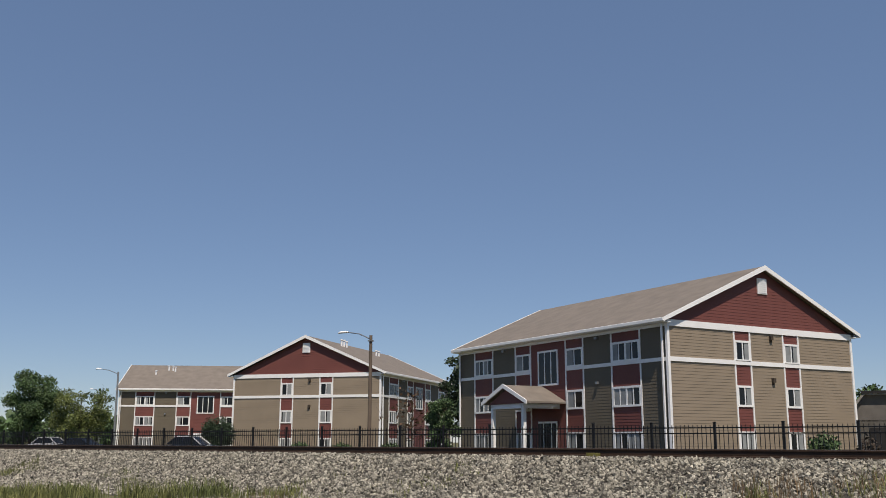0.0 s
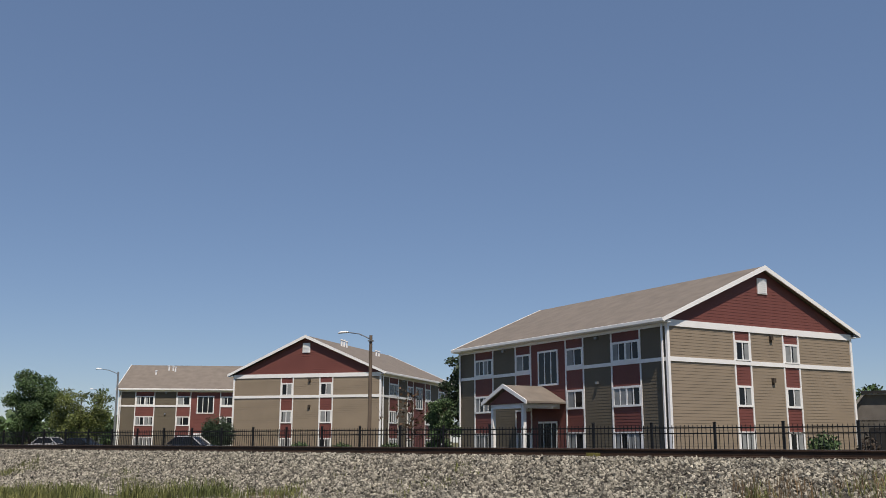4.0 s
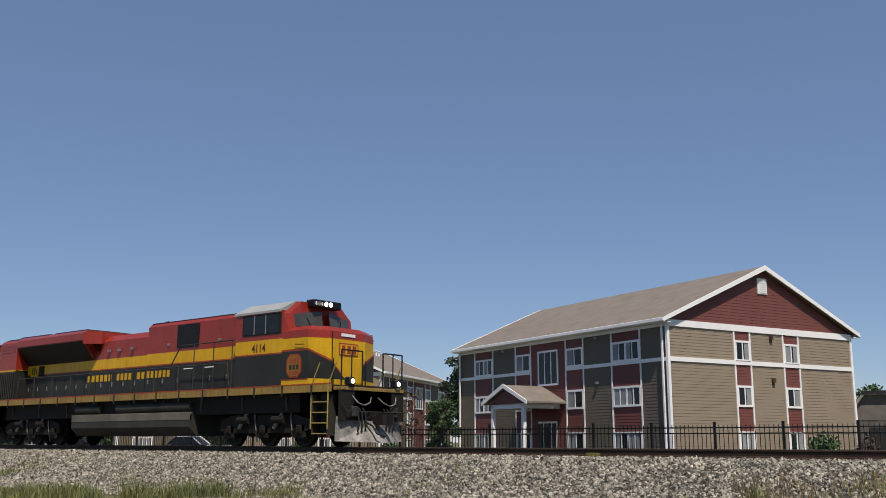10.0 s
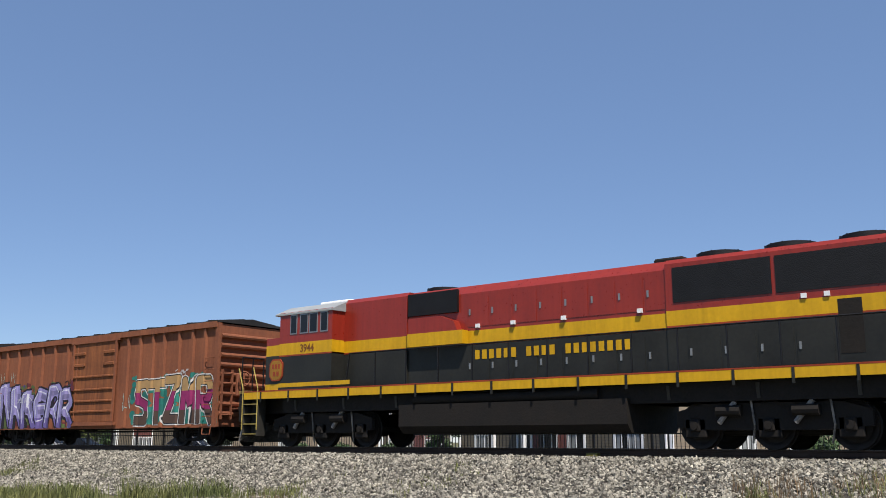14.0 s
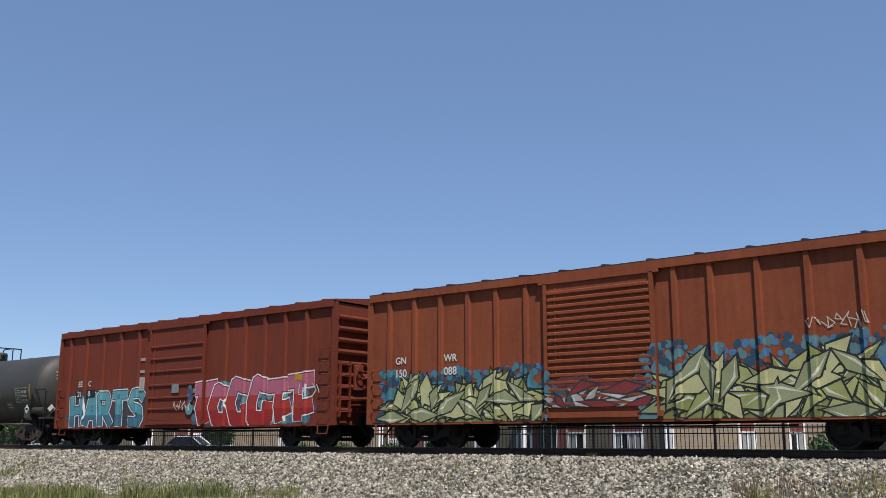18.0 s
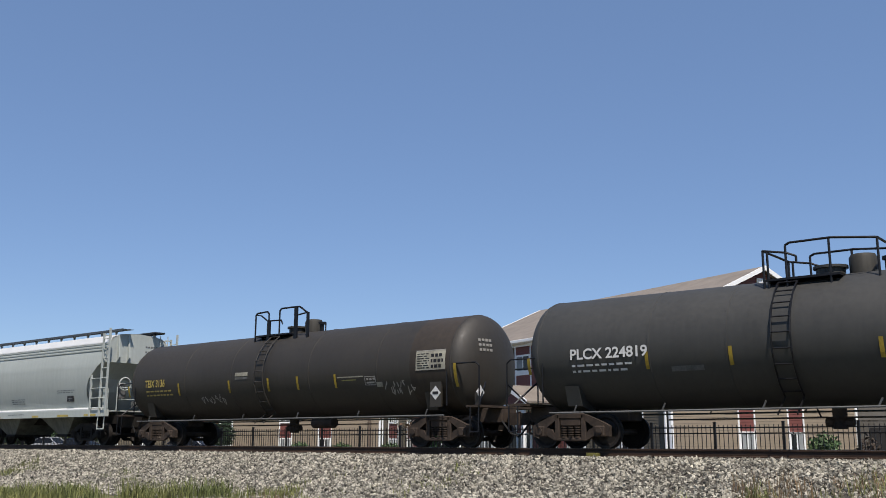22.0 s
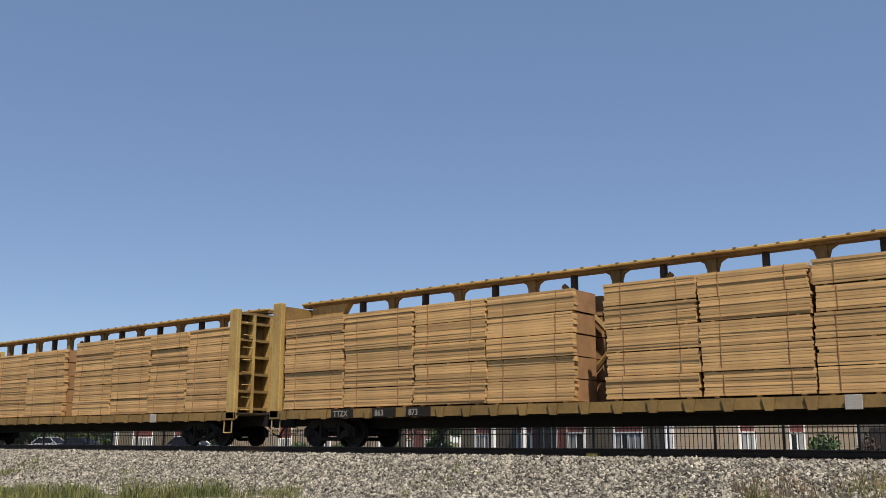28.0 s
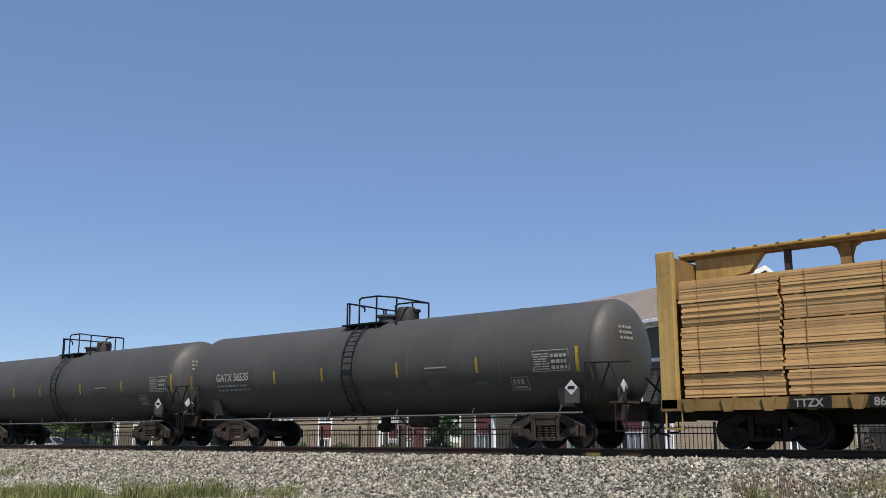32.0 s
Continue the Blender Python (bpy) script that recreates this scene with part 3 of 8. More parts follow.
def truck(car, xc, base, r, axles, dark, z_top=0.86):
    """A bogie: bolster and side frames as the part, wheels, axles and springs under it."""
    half = base * (axles - 1) / 2
    f = Mesh()
    for s in (-1, 1):
        y0, y1 = (s * 0.92, s * 1.06) if s > 0 else (-1.06, -0.92)
        if axles == 2:
            for d in (-1, 1):
                arm = [(half + 0.24, r - 0.12), (half + 0.24, r + 0.14), (half + 0.02, r + 0.25), (0.42, z_top), (0.42, z_top - 0.15), (half - 0.2, r + 0.12), (half - 0.16, r - 0.12)]
                f.prism([(d * x, z) for x, z in arm], 1, y0, y1)
                low = [(half - 0.14, r + 0.1), (half - 0.14, r - 0.08), (0.44, 0.19), (0.44, 0.33), (half - 0.32, r + 0.06)]
                f.prism([(d * x, z) for x, z in low], 1, y0 + 0.012, y1 - 0.012)
                f.box(min(d * 0.32, d * 0.45), max(d * 0.32, d * 0.45), y0, y1, 0.19, z_top, 0.015)
            f.box(-0.4, 0.4, y0, y1, z_top - 0.12, z_top + 0.01, 0.02).box(-0.42, 0.42, y0 + 0.01, y1 - 0.01, 0.18, 0.27, 0.02)
            f.box(-0.3, 0.3, y0 + 0.02, y1 - 0.02, 0.56, z_top - 0.1, 0.02)
        else:
            e = half + 0.45
            f.prism([(-e, r - 0.02), (-e, r + 0.3), (-half + 0.2, r + 0.46), (half - 0.2, r + 0.46), (e, r + 0.3), (e, r - 0.02), (half - 0.4, r - 0.1), (-half + 0.4, r - 0.1)], 1, y0, y1)
            for i in range(axles):
                x = -half + base * i
                f.box(x - 0.26, x + 0.26, y0, y1, r - 0.26, r + 0.16, 0.03)
    f.box(-0.2, 0.2, -0.95, 0.95, 0.5, z_top, 0.02)
    t = part("truck", f, dark, car, at=pose(xc, 0, 0))
    first = None
    for i in range(axles):
        x = -half + base * i
        for s in (-1, 1):
            m = pose(x, s * 0.755, r, 0, random.uniform(0, 360), 0 if s < 0 else 180)
            first = twin(first, t, m) if first else part("wheel", wheel(r), M_WHEEL, t, at=m)
        part("axle", Mesh().tube((x, -0.72, r), (x, 0.72, r), 0.085, 10), dark, t)
        for s in (-1, 1):
            part("journal_box", Mesh().box(x - 0.13, x + 0.13, min(s * 1.0, s * 1.12), max(s * 1.0, s * 1.12), r - 0.13, r + 0.14, 0.03).tube((x, s * 1.1, r), (x, s * 1.15, r), 0.09, 10), dark, t)
    if axles == 2:
        for s in (-1, 1):
            for dx in (-0.2, 0, 0.2):
                sp = Mesh()
                for k in range(5):
                    sp.tube((dx, s * 0.99, 0.27 + k * 0.06), (dx, s * 0.99, 0.30 + k * 0.06), 0.085, 8)
                part("spring", sp, dark, t)
    else:
        for s in (-1, 1):
            for k in range(axles - 1):
                x = -half + base * (k + 0.5)
                part("traction_motor", Mesh().box(x - 0.45, x + 0.45, -0.62, 0.62, 0.3, 1.05, 0.05), dark, t) if s < 0 else None
                part("damper", Mesh().tube((x - 0.25, s * 1.13, r + 0.05), (x + 0.15, s * 1.13, r + 0.5), 0.06, 8), M_PLOW, t)
                part("brake_cylinder", Mesh().tube((x - 0.28, s * 1.15, r + 0.3), (x + 0.28, s * 1.15, r + 0.3), 0.12, 10), dark, t)
                part("sand_pipe", Mesh().pipe([(x + 0.5, s * 1.1, r + 0.5), (x + 0.55, s * 1.08, r), (x + 0.42, s * 0.9, 0.14)], 0.025), M_PLOW, t)
    return t


def coupler(car, x_in, x_out, dark):
    d = 1 if x_out > x_in else -1
    m = Mesh().box(min(x_in, x_out - d * 0.3), max(x_in, x_out - d * 0.3), -0.1, 0.1, 0.66, 0.9, 0.02)
    m.prism([(x_out - d * 0.34, -0.16), (x_out - d * 0.34, 0.16), (x_out - d * 0.05, 0.2), (x_out + d * 0.1, 0.12), (x_out + d * 0.12, 0.02), (x_out - d * 0.06, 0.0), (x_out - d * 0.08, -0.12), (x_out + d * 0.1, -0.16), (x_out, -0.22)], 2, 0.62, 0.94)
    part("coupler", m, dark, car)
    y = -0.35
    part("brake_hose", Mesh().pipe([(x_in, y, 0.72), (x_out - d * 0.3, y, 0.6), (x_out - d * 0.1, y, 0.38), (x_out + d * 0.12, y * 0.6, 0.3)], 0.028), M_RUBBER, car)


def bars(car, fr, text, a0, a1, z0, z1, material, name="letter_block", label="block shaped lettering"):
    """Plain blocks for the letters of a name; a blank leaves a gap."""
    n = len(text)
    w = (a1 - a0) / n
    for i, ch in enumerate(text):
        if ch != " ":
            m = Mesh()
            slab(m, fr, a0 + i * w + w * 0.14, a0 + i * w + w * 0.78, 0.0, 0.006, z0, z1)
            part(name, m, material, car, label)


def words(car, text, x, y, z, height, material, side=-1, facing="side", squeeze=1.0, label="painted marking", lean=0.0):
    """Painted characters on a side (facing the lens) or on an end that faces along the track."""
    cu = bpy.data.curves.new("marking", "FONT")
    cu.body, cu.size, cu.extrude, cu.offset = text, height * 1.38, 0.0, height * 0.03
    o = bpy.data.objects.new("marking", cu)
    scene.collection.objects.link(o)
    dg = bpy.context.evaluated_depsgraph_get()
    data = bpy.data.meshes.new_from_object(o.evaluated_get(dg))
    bpy.data.objects.remove(o)
    bpy.data.curves.remove(cu)
    data.materials.clear()
    data.materials.append(material)
    ob = new("marking", data)
    ob.parent = car
    rot = pose(x, y, z, 90 + lean, 0, 0) if facing == "side" else pose(x, y, z, 90, 0, 90)
    ob.matrix_basis = rot @ Matrix.Diagonal((squeeze, 1, 1, 1))
    if label:
        ob["label"] = label
    return ob


def near_side(y):
    return lambda a, o, z: (a, y - o, z)


def front_end(x):
    return lambda a, o, z: (x + o, a, z)


# ---- locomotives ----
def handrail(loco, x0, x1, step, z0, z1, material):
    for s in (-1, 1):
        y = s * 1.4
        part("handrail", Mesh().pipe([(x0, y, z0 + 0.1), (x0 + 0.15, y, z1), (x1 - 0.15, y, z1), (x1, y, z0 + 0.1)], 0.022), material, loco)
        n = max(1, int((x1 - x0) / step))
        for i in range(1, n):
            x = x0 + (x1 - x0) * i / n
            part("stanchion", Mesh().tube((x, y, z0), (x, y, z1), 0.022, 6), material, loco)


def step_well(loco, x, dirn, dark):
    for s in (-1, 1):
        y0, y1 = (s * 1.06, s * 1.42) if s > 0 else (-1.42, -1.06)
        m = Mesh().box(x - 0.36, x - 0.33, y0, y1, 0.32, 1.5).box(x + 0.33, x + 0.36, y0, y1, 0.32, 1.5).box(x - 0.36, x + 0.36, y1 - 0.03 if s < 0 else y0, y1 if s < 0 else y0 + 0.03, 0.32, 1.5)
        st = part("step_well", m, dark, loco)
        for k in range(4):
            z = 0.36 + k * 0.3
            part("tread", Mesh().box(x - 0.33, x + 0.33, y0, y1, z, z + 0.03), M_PLOW, st, "worn metal tread with yellow edge")
            part("tread_edge", Mesh().box(x - 0.33, x + 0.33, (y0 - 0.012) if s < 0 else y1, y0 if s < 0 else (y1 + 0.012), z + 0.005, z + 0.03), M_SAFETYYELLOW, st)
        y = s * 1.44
        for dx in (-0.37, 0.37):
            part("grab_iron", Mesh().pipe([(x + dx, y, 0.5), (x + dx, y, 1.75), (x + dx + dirn * 0.3, y * 0.97, 2.4)], 0.02), M_SAFETYYELLOW, loco)


def stripe_box(loco, x0, x1, hw, z0, z1, zy0, zy1, name, dark=None, chamfer=0.0):
    """A section of the body in three bands: dark below, yellow stripe, red above."""
    part(name + "_base", Mesh().box(x0, x1, -hw, hw, z0, zy0), dark or M_LOCODARK, loco)
    part(name + "_lining", Mesh().box(x0, x1, -hw - 0.004, hw + 0.004, zy0 - 0.045, zy0), M_LINE, loco)
    part(name + "_stripe", Mesh().box(x0, x1, -hw - 0.002, hw + 0.002, zy0, zy1), M_LOCOYELLOW, loco)
    c = chamfer
    prof = [(-hw, zy1), (hw, zy1), (hw, z1 - c), (hw - c, z1), (-hw + c, z1), (-hw, z1 - c)] if c else [(-hw, zy1), (hw, zy1), (hw, z1), (-hw, z1)]
    part(name + "_top", Mesh().prism(prof, 0, x0, x1), M_LOCORED, loco)


def hood_doors(loco, x0, x1, hw, z0, z1, n, material):
    w = (x1 - x0) / n
    for i in range(n):
        for s in (-1, 1):
            y0, y1 = (-hw - 0.012, -hw) if s < 0 else (hw, hw + 0.012)
            d = part("hood_door", Mesh().box(x0 + i * w + 0.03, x0 + (i + 1) * w - 0.03, y0, y1, z0, z1), material, loco)
            if s < 0:
                part("latch", Mesh().box(x0 + i * w + 0.08, x0 + i * w + 0.13, y0 - 0.02, y0, (z0 + z1) / 2 - 0.08, (z0 + z1) / 2 + 0.08), M_GALV, d)


def underframe(loco, x0, x1, deck, dark, sill):
    part("frame", Mesh().box(x0, x1, -0.8, 0.8, 1.0, deck), M_GRIME, loco)
    part("cable_trough", Mesh().box(x0 + 2.0, x1 - 2.0, -1.2, 1.2, 1.0, deck - 0.2), M_GRIME, loco, "dark cable troughs under the walkway")
    for i in range(9):
        x = x0 + 2.6 + (x1 - x0 - 5.2) * i / 8
        part("frame_bracket", Mesh().prism([(-1.24, deck - 0.25), (-1.24, 1.3), (-1.2, 1.05), (-1.2, deck - 0.25)], 0, x - 0.04, x + 0.04), M_TANKGREY, loco)
    part("walkway", Mesh().box(x0 + 0.35, x1 - 0.35, -1.42, 1.42, deck - 0.06, deck), dark, loco)
    for s in (-1, 1):
        y0, y1 = (-1.45, -1.42) if s < 0 else (1.42, 1.45)
        part("side_sill", Mesh().box(x0 + 0.35, x1 - 0.35, y0, y1, deck - 0.2, deck + 0.012), sill, loco, "yellow side sill")
        part("sill_lining", Mesh().box(x0 + 0.35, x1 - 0.35, y0 - 0.003, y1 + 0.003, deck + 0.012, deck + 0.05), M_LINE, loco)
        n = 16
        for i in range(n):
            x = x0 + 1.2 + (x1 - x0 - 2.4) * i / (n - 1)
            part("sill_bracket", Mesh().box(x - 0.03, x + 0.03, y0 - 0.02 if s < 0 else y1, y0 if s < 0 else y1 + 0.02, deck - 0.3, deck + 0.02), dark, loco)


def pilot(loco, x, d, dark):
    """The end platform with coupler, plough, hoses and end rails."""
    m = Mesh()
    m.box(min(x, x - d * 0.12), max(x, x - d * 0.12), -1.35, 1.35, 0.75, 1.66)
    part("end_plate", m, dark, loco)
    pl = Mesh()
    for s in (-1, 1):
        pl.add([(x + d * 0.1, 0, 0.72), (x - d * 0.2, s * 1.3, 0.86), (x - d * 0.12, s * 1.42, 0.16), (x + d * 0.6, 0, 0.12),
                (x + d * 0.04, 0, 0.72), (x - d * 0.26, s * 1.3, 0.86), (x - d * 0.18, s * 1.42, 0.16), (x + d * 0.52, 0, 0.12)],
               [(0, 1, 2, 3), (4, 7, 6, 5), (0, 4, 5, 1), (1, 5, 6, 2), (2, 6, 7, 3)])
    part("snow_plough", pl, M_PLOW, loco, "scuffed pale snow plough")
    coupler(loco, x, x + d * 0.62, dark)
    for y in (-0.75, -0.6, -0.45, 0.45, 0.6, 0.75):
        part("brake_hose", Mesh().pipe([(x, y, 1.1), (x + d * 0.12, y, 0.95), (x + d * 0.16, y, 0.62), (x + d * 0.1, y, 0.42)], 0.026), M_RUBBER, loco)
    part("cut_lever", Mesh().pipe([(x + d * 0.05, -1.35, 1.2), (x + d * 0.1, -1.2, 1.0), (x + d * 0.14, 1.2, 1.0), (x + d * 0.05, 1.35, 1.2)], 0.016), M_TANKGREY, loco)
    part("platform_edge", Mesh().box(min(x - d * 0.35, x + d * 0.03), max(x - d * 0.35, x + d * 0.03), -1.36, 1.36, 1.6, 1.7, 0.01), M_SILL, loco, "yellow edged end platform")
    for s in (-1, 1):
        part("jumper_cable", Mesh().pipe([(x + d * 0.05, s * 0.95, 1.45), (x + d * 0.16, s * 0.8, 1.24), (x + d * 0.18, s * 0.55, 1.18), (x + d * 0.16, s * 0.3, 1.26), (x + d * 0.05, s * 0.15, 1.42)], 0.02), M_PLOW, loco, "pale looped jumper cable")
        part("pilot_box", Mesh().box(min(x, x + d * 0.12), max(x, x + d * 0.12), s * 0.85 - 0.14, s * 0.85 + 0.14, 0.85, 1.15, 0.02), M_TANKGREY, loco)
    for s in (-1, 1):
        part("end_rail", Mesh().pipe([(x - d * 0.05, s * 1.32, 1.66), (x - d * 0.05, s * 1.32, 2.75), (x - d * 0.05, s * 0.45, 2.75), (x - d * 0.05, s * 0.45, 1.66)], 0.024), M_BLACKIRON, loco)
        part("end_rail", Mesh().tube((x - d * 0.05, s * 0.9, 1.66), (x - d * 0.05, s * 0.9, 2.75), 0.02, 6), M_BLACKIRON, loco)


def fans(loco, xs, z, r, material):
    for x in xs:
        fan = part("radiator_fan", Mesh().lathe([(r, z - 0.1), (r, z + 0.1), (r - 0.05, z + 0.12), (r - 0.08, z + 0.05), (0.12, z + 0.05), (0.0, z + 0.09)], (x, 0, 0), 2, 22), material, loco)
        for k in range(6):
            a = math.pi * k / 6
            part("guard_bar", Mesh().tube((x - r * math.cos(a), -r * math.sin(a), z + 0.11), (x + r * math.cos(a), r * math.sin(a), z + 0.11), 0.012, 4), M_BLACKIRON, fan)


def lead_locomotive():
    o = -60.5
    loco_shift = 3.95
    loco = thing("locomotive", "red, yellow and dark green diesel locomotive with lit headlights", "locomotive", group="locomotives of the train")
    RUN.append((loco, o + loco_shift))
    loco.scale = (1.0, 1.05, 1.065)
    deck = 1.76
    X = lambda u: u - o
    underframe(loco, X(-72.9), X(-50.1), deck, M_LOCODARK, M_SILL)
    pilot(loco, X(-50.1), 1, M_GRIME)
    pilot(loco, X(-72.9), -1, M_GRIME)
    # long hood
    stripe_box(loco, X(-64.3), X(-60.95), 0.88, deck, 4.05, 2.8, 3.17, "engine_hood", chamfer=0.22)
    stripe_box(loco, X(-60.95), X(-55.1), 0.95, deck, 4.26, 2.8, 3.19, "blower_hood", chamfer=0.12)
    stripe_box(loco, X(-70.0), X(-64.3), 0.88, deck, 3.5, 2.8, 3.16, "radiator_hood")
    part("rear_base", Mesh().box(X(-71.45), X(-70.0), -1.42, 1.42, deck, 2.98), M_LOCODARK, loco)
    part("rear_lining", Mesh().box(X(-71.46), X(-70.0), -1.424, 1.424, 2.94, 3.0), M_LOCOYELLOW, loco)
    part("rear_block", Mesh().prism([(-1.42, 3.0), (1.42, 3.0), (1.42, 4.1), (1.3, 4.22), (-1.3, 4.22), (-1.42, 4.1)], 0, X(-71.45), X(-70.0)), M_LOCORED, loco)
    for x0, w, gold in ((-69.75, 0.62, M_LOCOYELLOW),):
        part("hood_emblem", Mesh().box(X(x0), X(x0 + w), -0.886, -0.88, 2.72, 3.16), gold, loco, "faded gold emblem on a dark panel")
        part("emblem_bar", Mesh().box(X(x0 + 0.12), X(x0 + 0.22), -0.89, -0.886, 2.78, 3.08).box(X(x0 + 0.3), X(x0 + 0.4), -0.89, -0.886, 2.78, 3.1).box(X(x0 + 0.48), X(x0 + 0.56), -0.89, -0.886, 2.78, 3.02), M_LOCODARK, loco)
    prof = [(-0.88, 3.16), (-1.44, 3.9), (-1.44, 4.16), (-1.22, 4.29), (1.22, 4.29), (1.44, 4.16), (1.44, 3.9), (0.88, 3.16)]
    part("radiator_wing", Mesh().prism(prof, 0, X(-70.0), X(-64.7)), M_LOCORED, loco, "flared red radiator cabinet")
    wing = [(X(-64.7), 1.44), (X(-64.7), -1.44), (X(-64.1), -1.0), (X(-64.1), 1.0)]
    part("wing_front", Mesh().prism(wing, 2, 3.75, 4.2), M_LOCORED, loco)
    for s in (-1, 1):
        for x0, x1 in ((X(-69.95), X(-64.8)),):
            q = [(x0, s * 0.9, 3.178), (x1, s * 0.9, 3.178), (x1, s * 1.42, 3.866), (x0, s * 1.42, 3.866)]
            g = part("radiator_intake", Mesh().add(q + [(x, y + s * 0.012, z - 0.012) for x, y, z in q], [(0, 1, 2, 3), (7, 6, 5, 4), (0, 4, 5, 1), (1, 5, 6, 2), (2, 6, 7, 3), (3, 7, 4, 0)]), M_GRILLE, loco, "black sloped radiator intake")
        for j in range(3):
            part("louvre", Mesh().box(X(-71.3), X(-70.15), -1.435 if s < 0 else 1.42, -1.42 if s < 0 else 1.435, 3.72 + j * 0.12, 3.78 + j * 0.12), M_LOCORED, loco)
        part("hood_box", Mesh().box(X(-69.0), X(-68.6), -0.93 if s < 0 else 0.88, -0.88 if s < 0 else 0.93, 2.74, 3.12, 0.02), M_GRIME, loco)
    part("roof_cap", Mesh().prism([(-1.3, 4.2), (-1.1, 4.31), (1.1, 4.31), (1.3, 4.2)], 0, X(-71.5), X(-64.72)), M_GRILLE, loco, "sooty black roof")
    for x0, x1 in ((X(-70.9), X(-68.6)), (X(-68.0), X(-65.6))):
        part("radiator_roof", Mesh().prism([(-1.0, 4.3), (1.0, 4.3), (0.8, 4.42), (-0.8, 4.42)], 0, x0, x1), M_GRILLE, loco, "black radiator roof grid")
    hood_doors(loco, X(-69.9), X(-64.5), 0.88, deck + 0.1, 2.55, 7, M_LOCODARK)
    hood_doors(loco, X(-64.2), X(-61.1), 0.88, deck + 0.1, 2.55, 4, M_LOCODARK)
    hood_doors(loco, X(-60.9), X(-55.3), 0.95, deck + 0.1, 2.55, 6, M_LOCODARK)
    for s in (-1, 1):
        y0, y1 = (-0.97, -0.95) if s < 0 else (0.95, 0.97)
        part("blower_intake", Mesh().box(X(-59.1), X(-57.8), y0, y1, 3.3, 4.1), M_GRILLE, loco, "black air intake grille")
        part("rear_grille", Mesh().box(X(-71.4), X(-70.1), -1.43 if s < 0 else 1.42, -1.42 if s < 0 else 1.43, 1.85, 2.88), M_GRILLE, loco)
        for j in range(8):
            part("grille_bar", Mesh().tube((X(-71.3) + j * 0.16, s * 1.45, 1.85), (X(-71.3) + j * 0.16, s * 1.45, 2.88), 0.022, 6), M_TANKGREY, loco)
        for x in (-63.6, -62.9, -62.0, -59.6, -56.6):
            part("lifting_lug", Mesh().box(X(x) - 0.07, X(x) + 0.07, -0.99 if s < 0 else 0.9, -0.9 if s < 0 else 0.99, 3.42, 3.5), M_GALV, loco)
    part("exhaust_stack", Mesh().box(X(-62.0), X(-61.1), -0.3, 0.3, 4.04, 4.2, 0.03), M_GRIME, loco)
    part("hood_cap", Mesh().box(X(-60.9), X(-55.25), -0.84, 0.84, 4.25, 4.29, 0.01), M_GRILLE, loco, "sooty black hood top")
    for s in (-1, 1):
        part("cab_handrail", Mesh().pipe([(X(-58.8), s * 1.4, 2.6), (X(-58.2), s * 1.4, 3.3), (X(-55.2), s * 1.42, 3.32)], 0.022), M_TANKGREY, loco)
        for x in (-57.4, -56.3, -55.3):
            part("stanchion", Mesh().tube((X(x), s * 1.4, deck), (X(x), s * 1.41, 3.31), 0.02, 6), M_TANKGREY, loco)
    part("air_horn", Mesh().tube((X(-61.9), 0.3, 4.35), (X(-61.3), 0.3, 4.4), 0.07, 8).tube((X(-61.9), 0.1, 4.38), (X(-61.3), 0.1, 4.44), 0.07, 8).tube((X(-61.6), 0.2, 4.04), (X(-61.6), 0.2, 4.36), 0.04, 6), M_BLACKIRON, loco, "black cluster of air horns")
    bars(loco, near_side(-0.893), "xxxxxx", X(-65.15), X(-63.33), 2.34, 2.58, M_LOCOYELLOW, label="yellow block lettering")
    bars(loco, near_side(-0.893), "xxxx", X(-63.05), X(-61.98), 2.34, 2.58, M_LOCOYELLOW, label="yellow block lettering")
    bars(loco, near_side(-0.893), "xx", X(-61.68), X(-61.1), 2.34, 2.58, M_LOCOYELLOW, label="yellow block lettering")
    bars(loco, near_side(-0.963), "xxxxxx", X(-60.93), X(-59.4), 2.34, 2.58, M_LOCOYELLOW, label="yellow block lettering")
    # cab
    cx0, cx1 = X(-55.1), X(-52.75)
    stripe_box(loco, cx0, cx1, 1.43, deck, 4.08, 2.8, 3.22, "cab")
    roof = [(-1.47, 4.05), (-1.47, 4.12), (-0.85, 4.44), (0.85, 4.44), (1.47, 4.12), (1.47, 4.05)]
    part("cab_roof", Mesh().prism(roof, 0, cx0 - 0.1, cx1 - 0.1), M_CABROOF, loco, "pale grey cab roof")
    front = [(-1.43, 3.2), (1.43, 3.2), (1.43, 3.98), (0.9, 4.4), (-0.9, 4.4), (-1.43, 3.98)]
    me = Mesh()
    n = len(front)
    me.add([(cx1, y, z) for y, z in front] + [(cx1 + 0.62 - (z - 3.06) * 0.22 - abs(y) * 0.16, y * 0.93, z) for y, z in front],
           [tuple(range(n)), tuple(range(2 * n - 1, n - 1, -1))] + [(i, i + n, (i + 1) % n + n, (i + 1) % n) for i in range(n)])
    part("cab_front", me, M_LOCORED, loco)
    for s in (-1, 1):
        y0, y1 = (-1.445, -1.43) if s < 0 else (1.43, 1.445)
        wf = part("cab_window", Mesh().box(cx0 + 0.35, cx1 - 0.08, y0, y1, 3.38, 4.02), M_GRIME, loco, "black framed cab side window")
        for a, b in ((0.42, 0.92), (0.98, 1.5), (1.56, 2.2)):
            part("pane", Mesh().box(cx0 + a, cx0 + b, y0 - 0.006 if s < 0 else y1, y0 if s < 0 else y1 + 0.006, 3.42, 3.98), M_GLASS, wf)
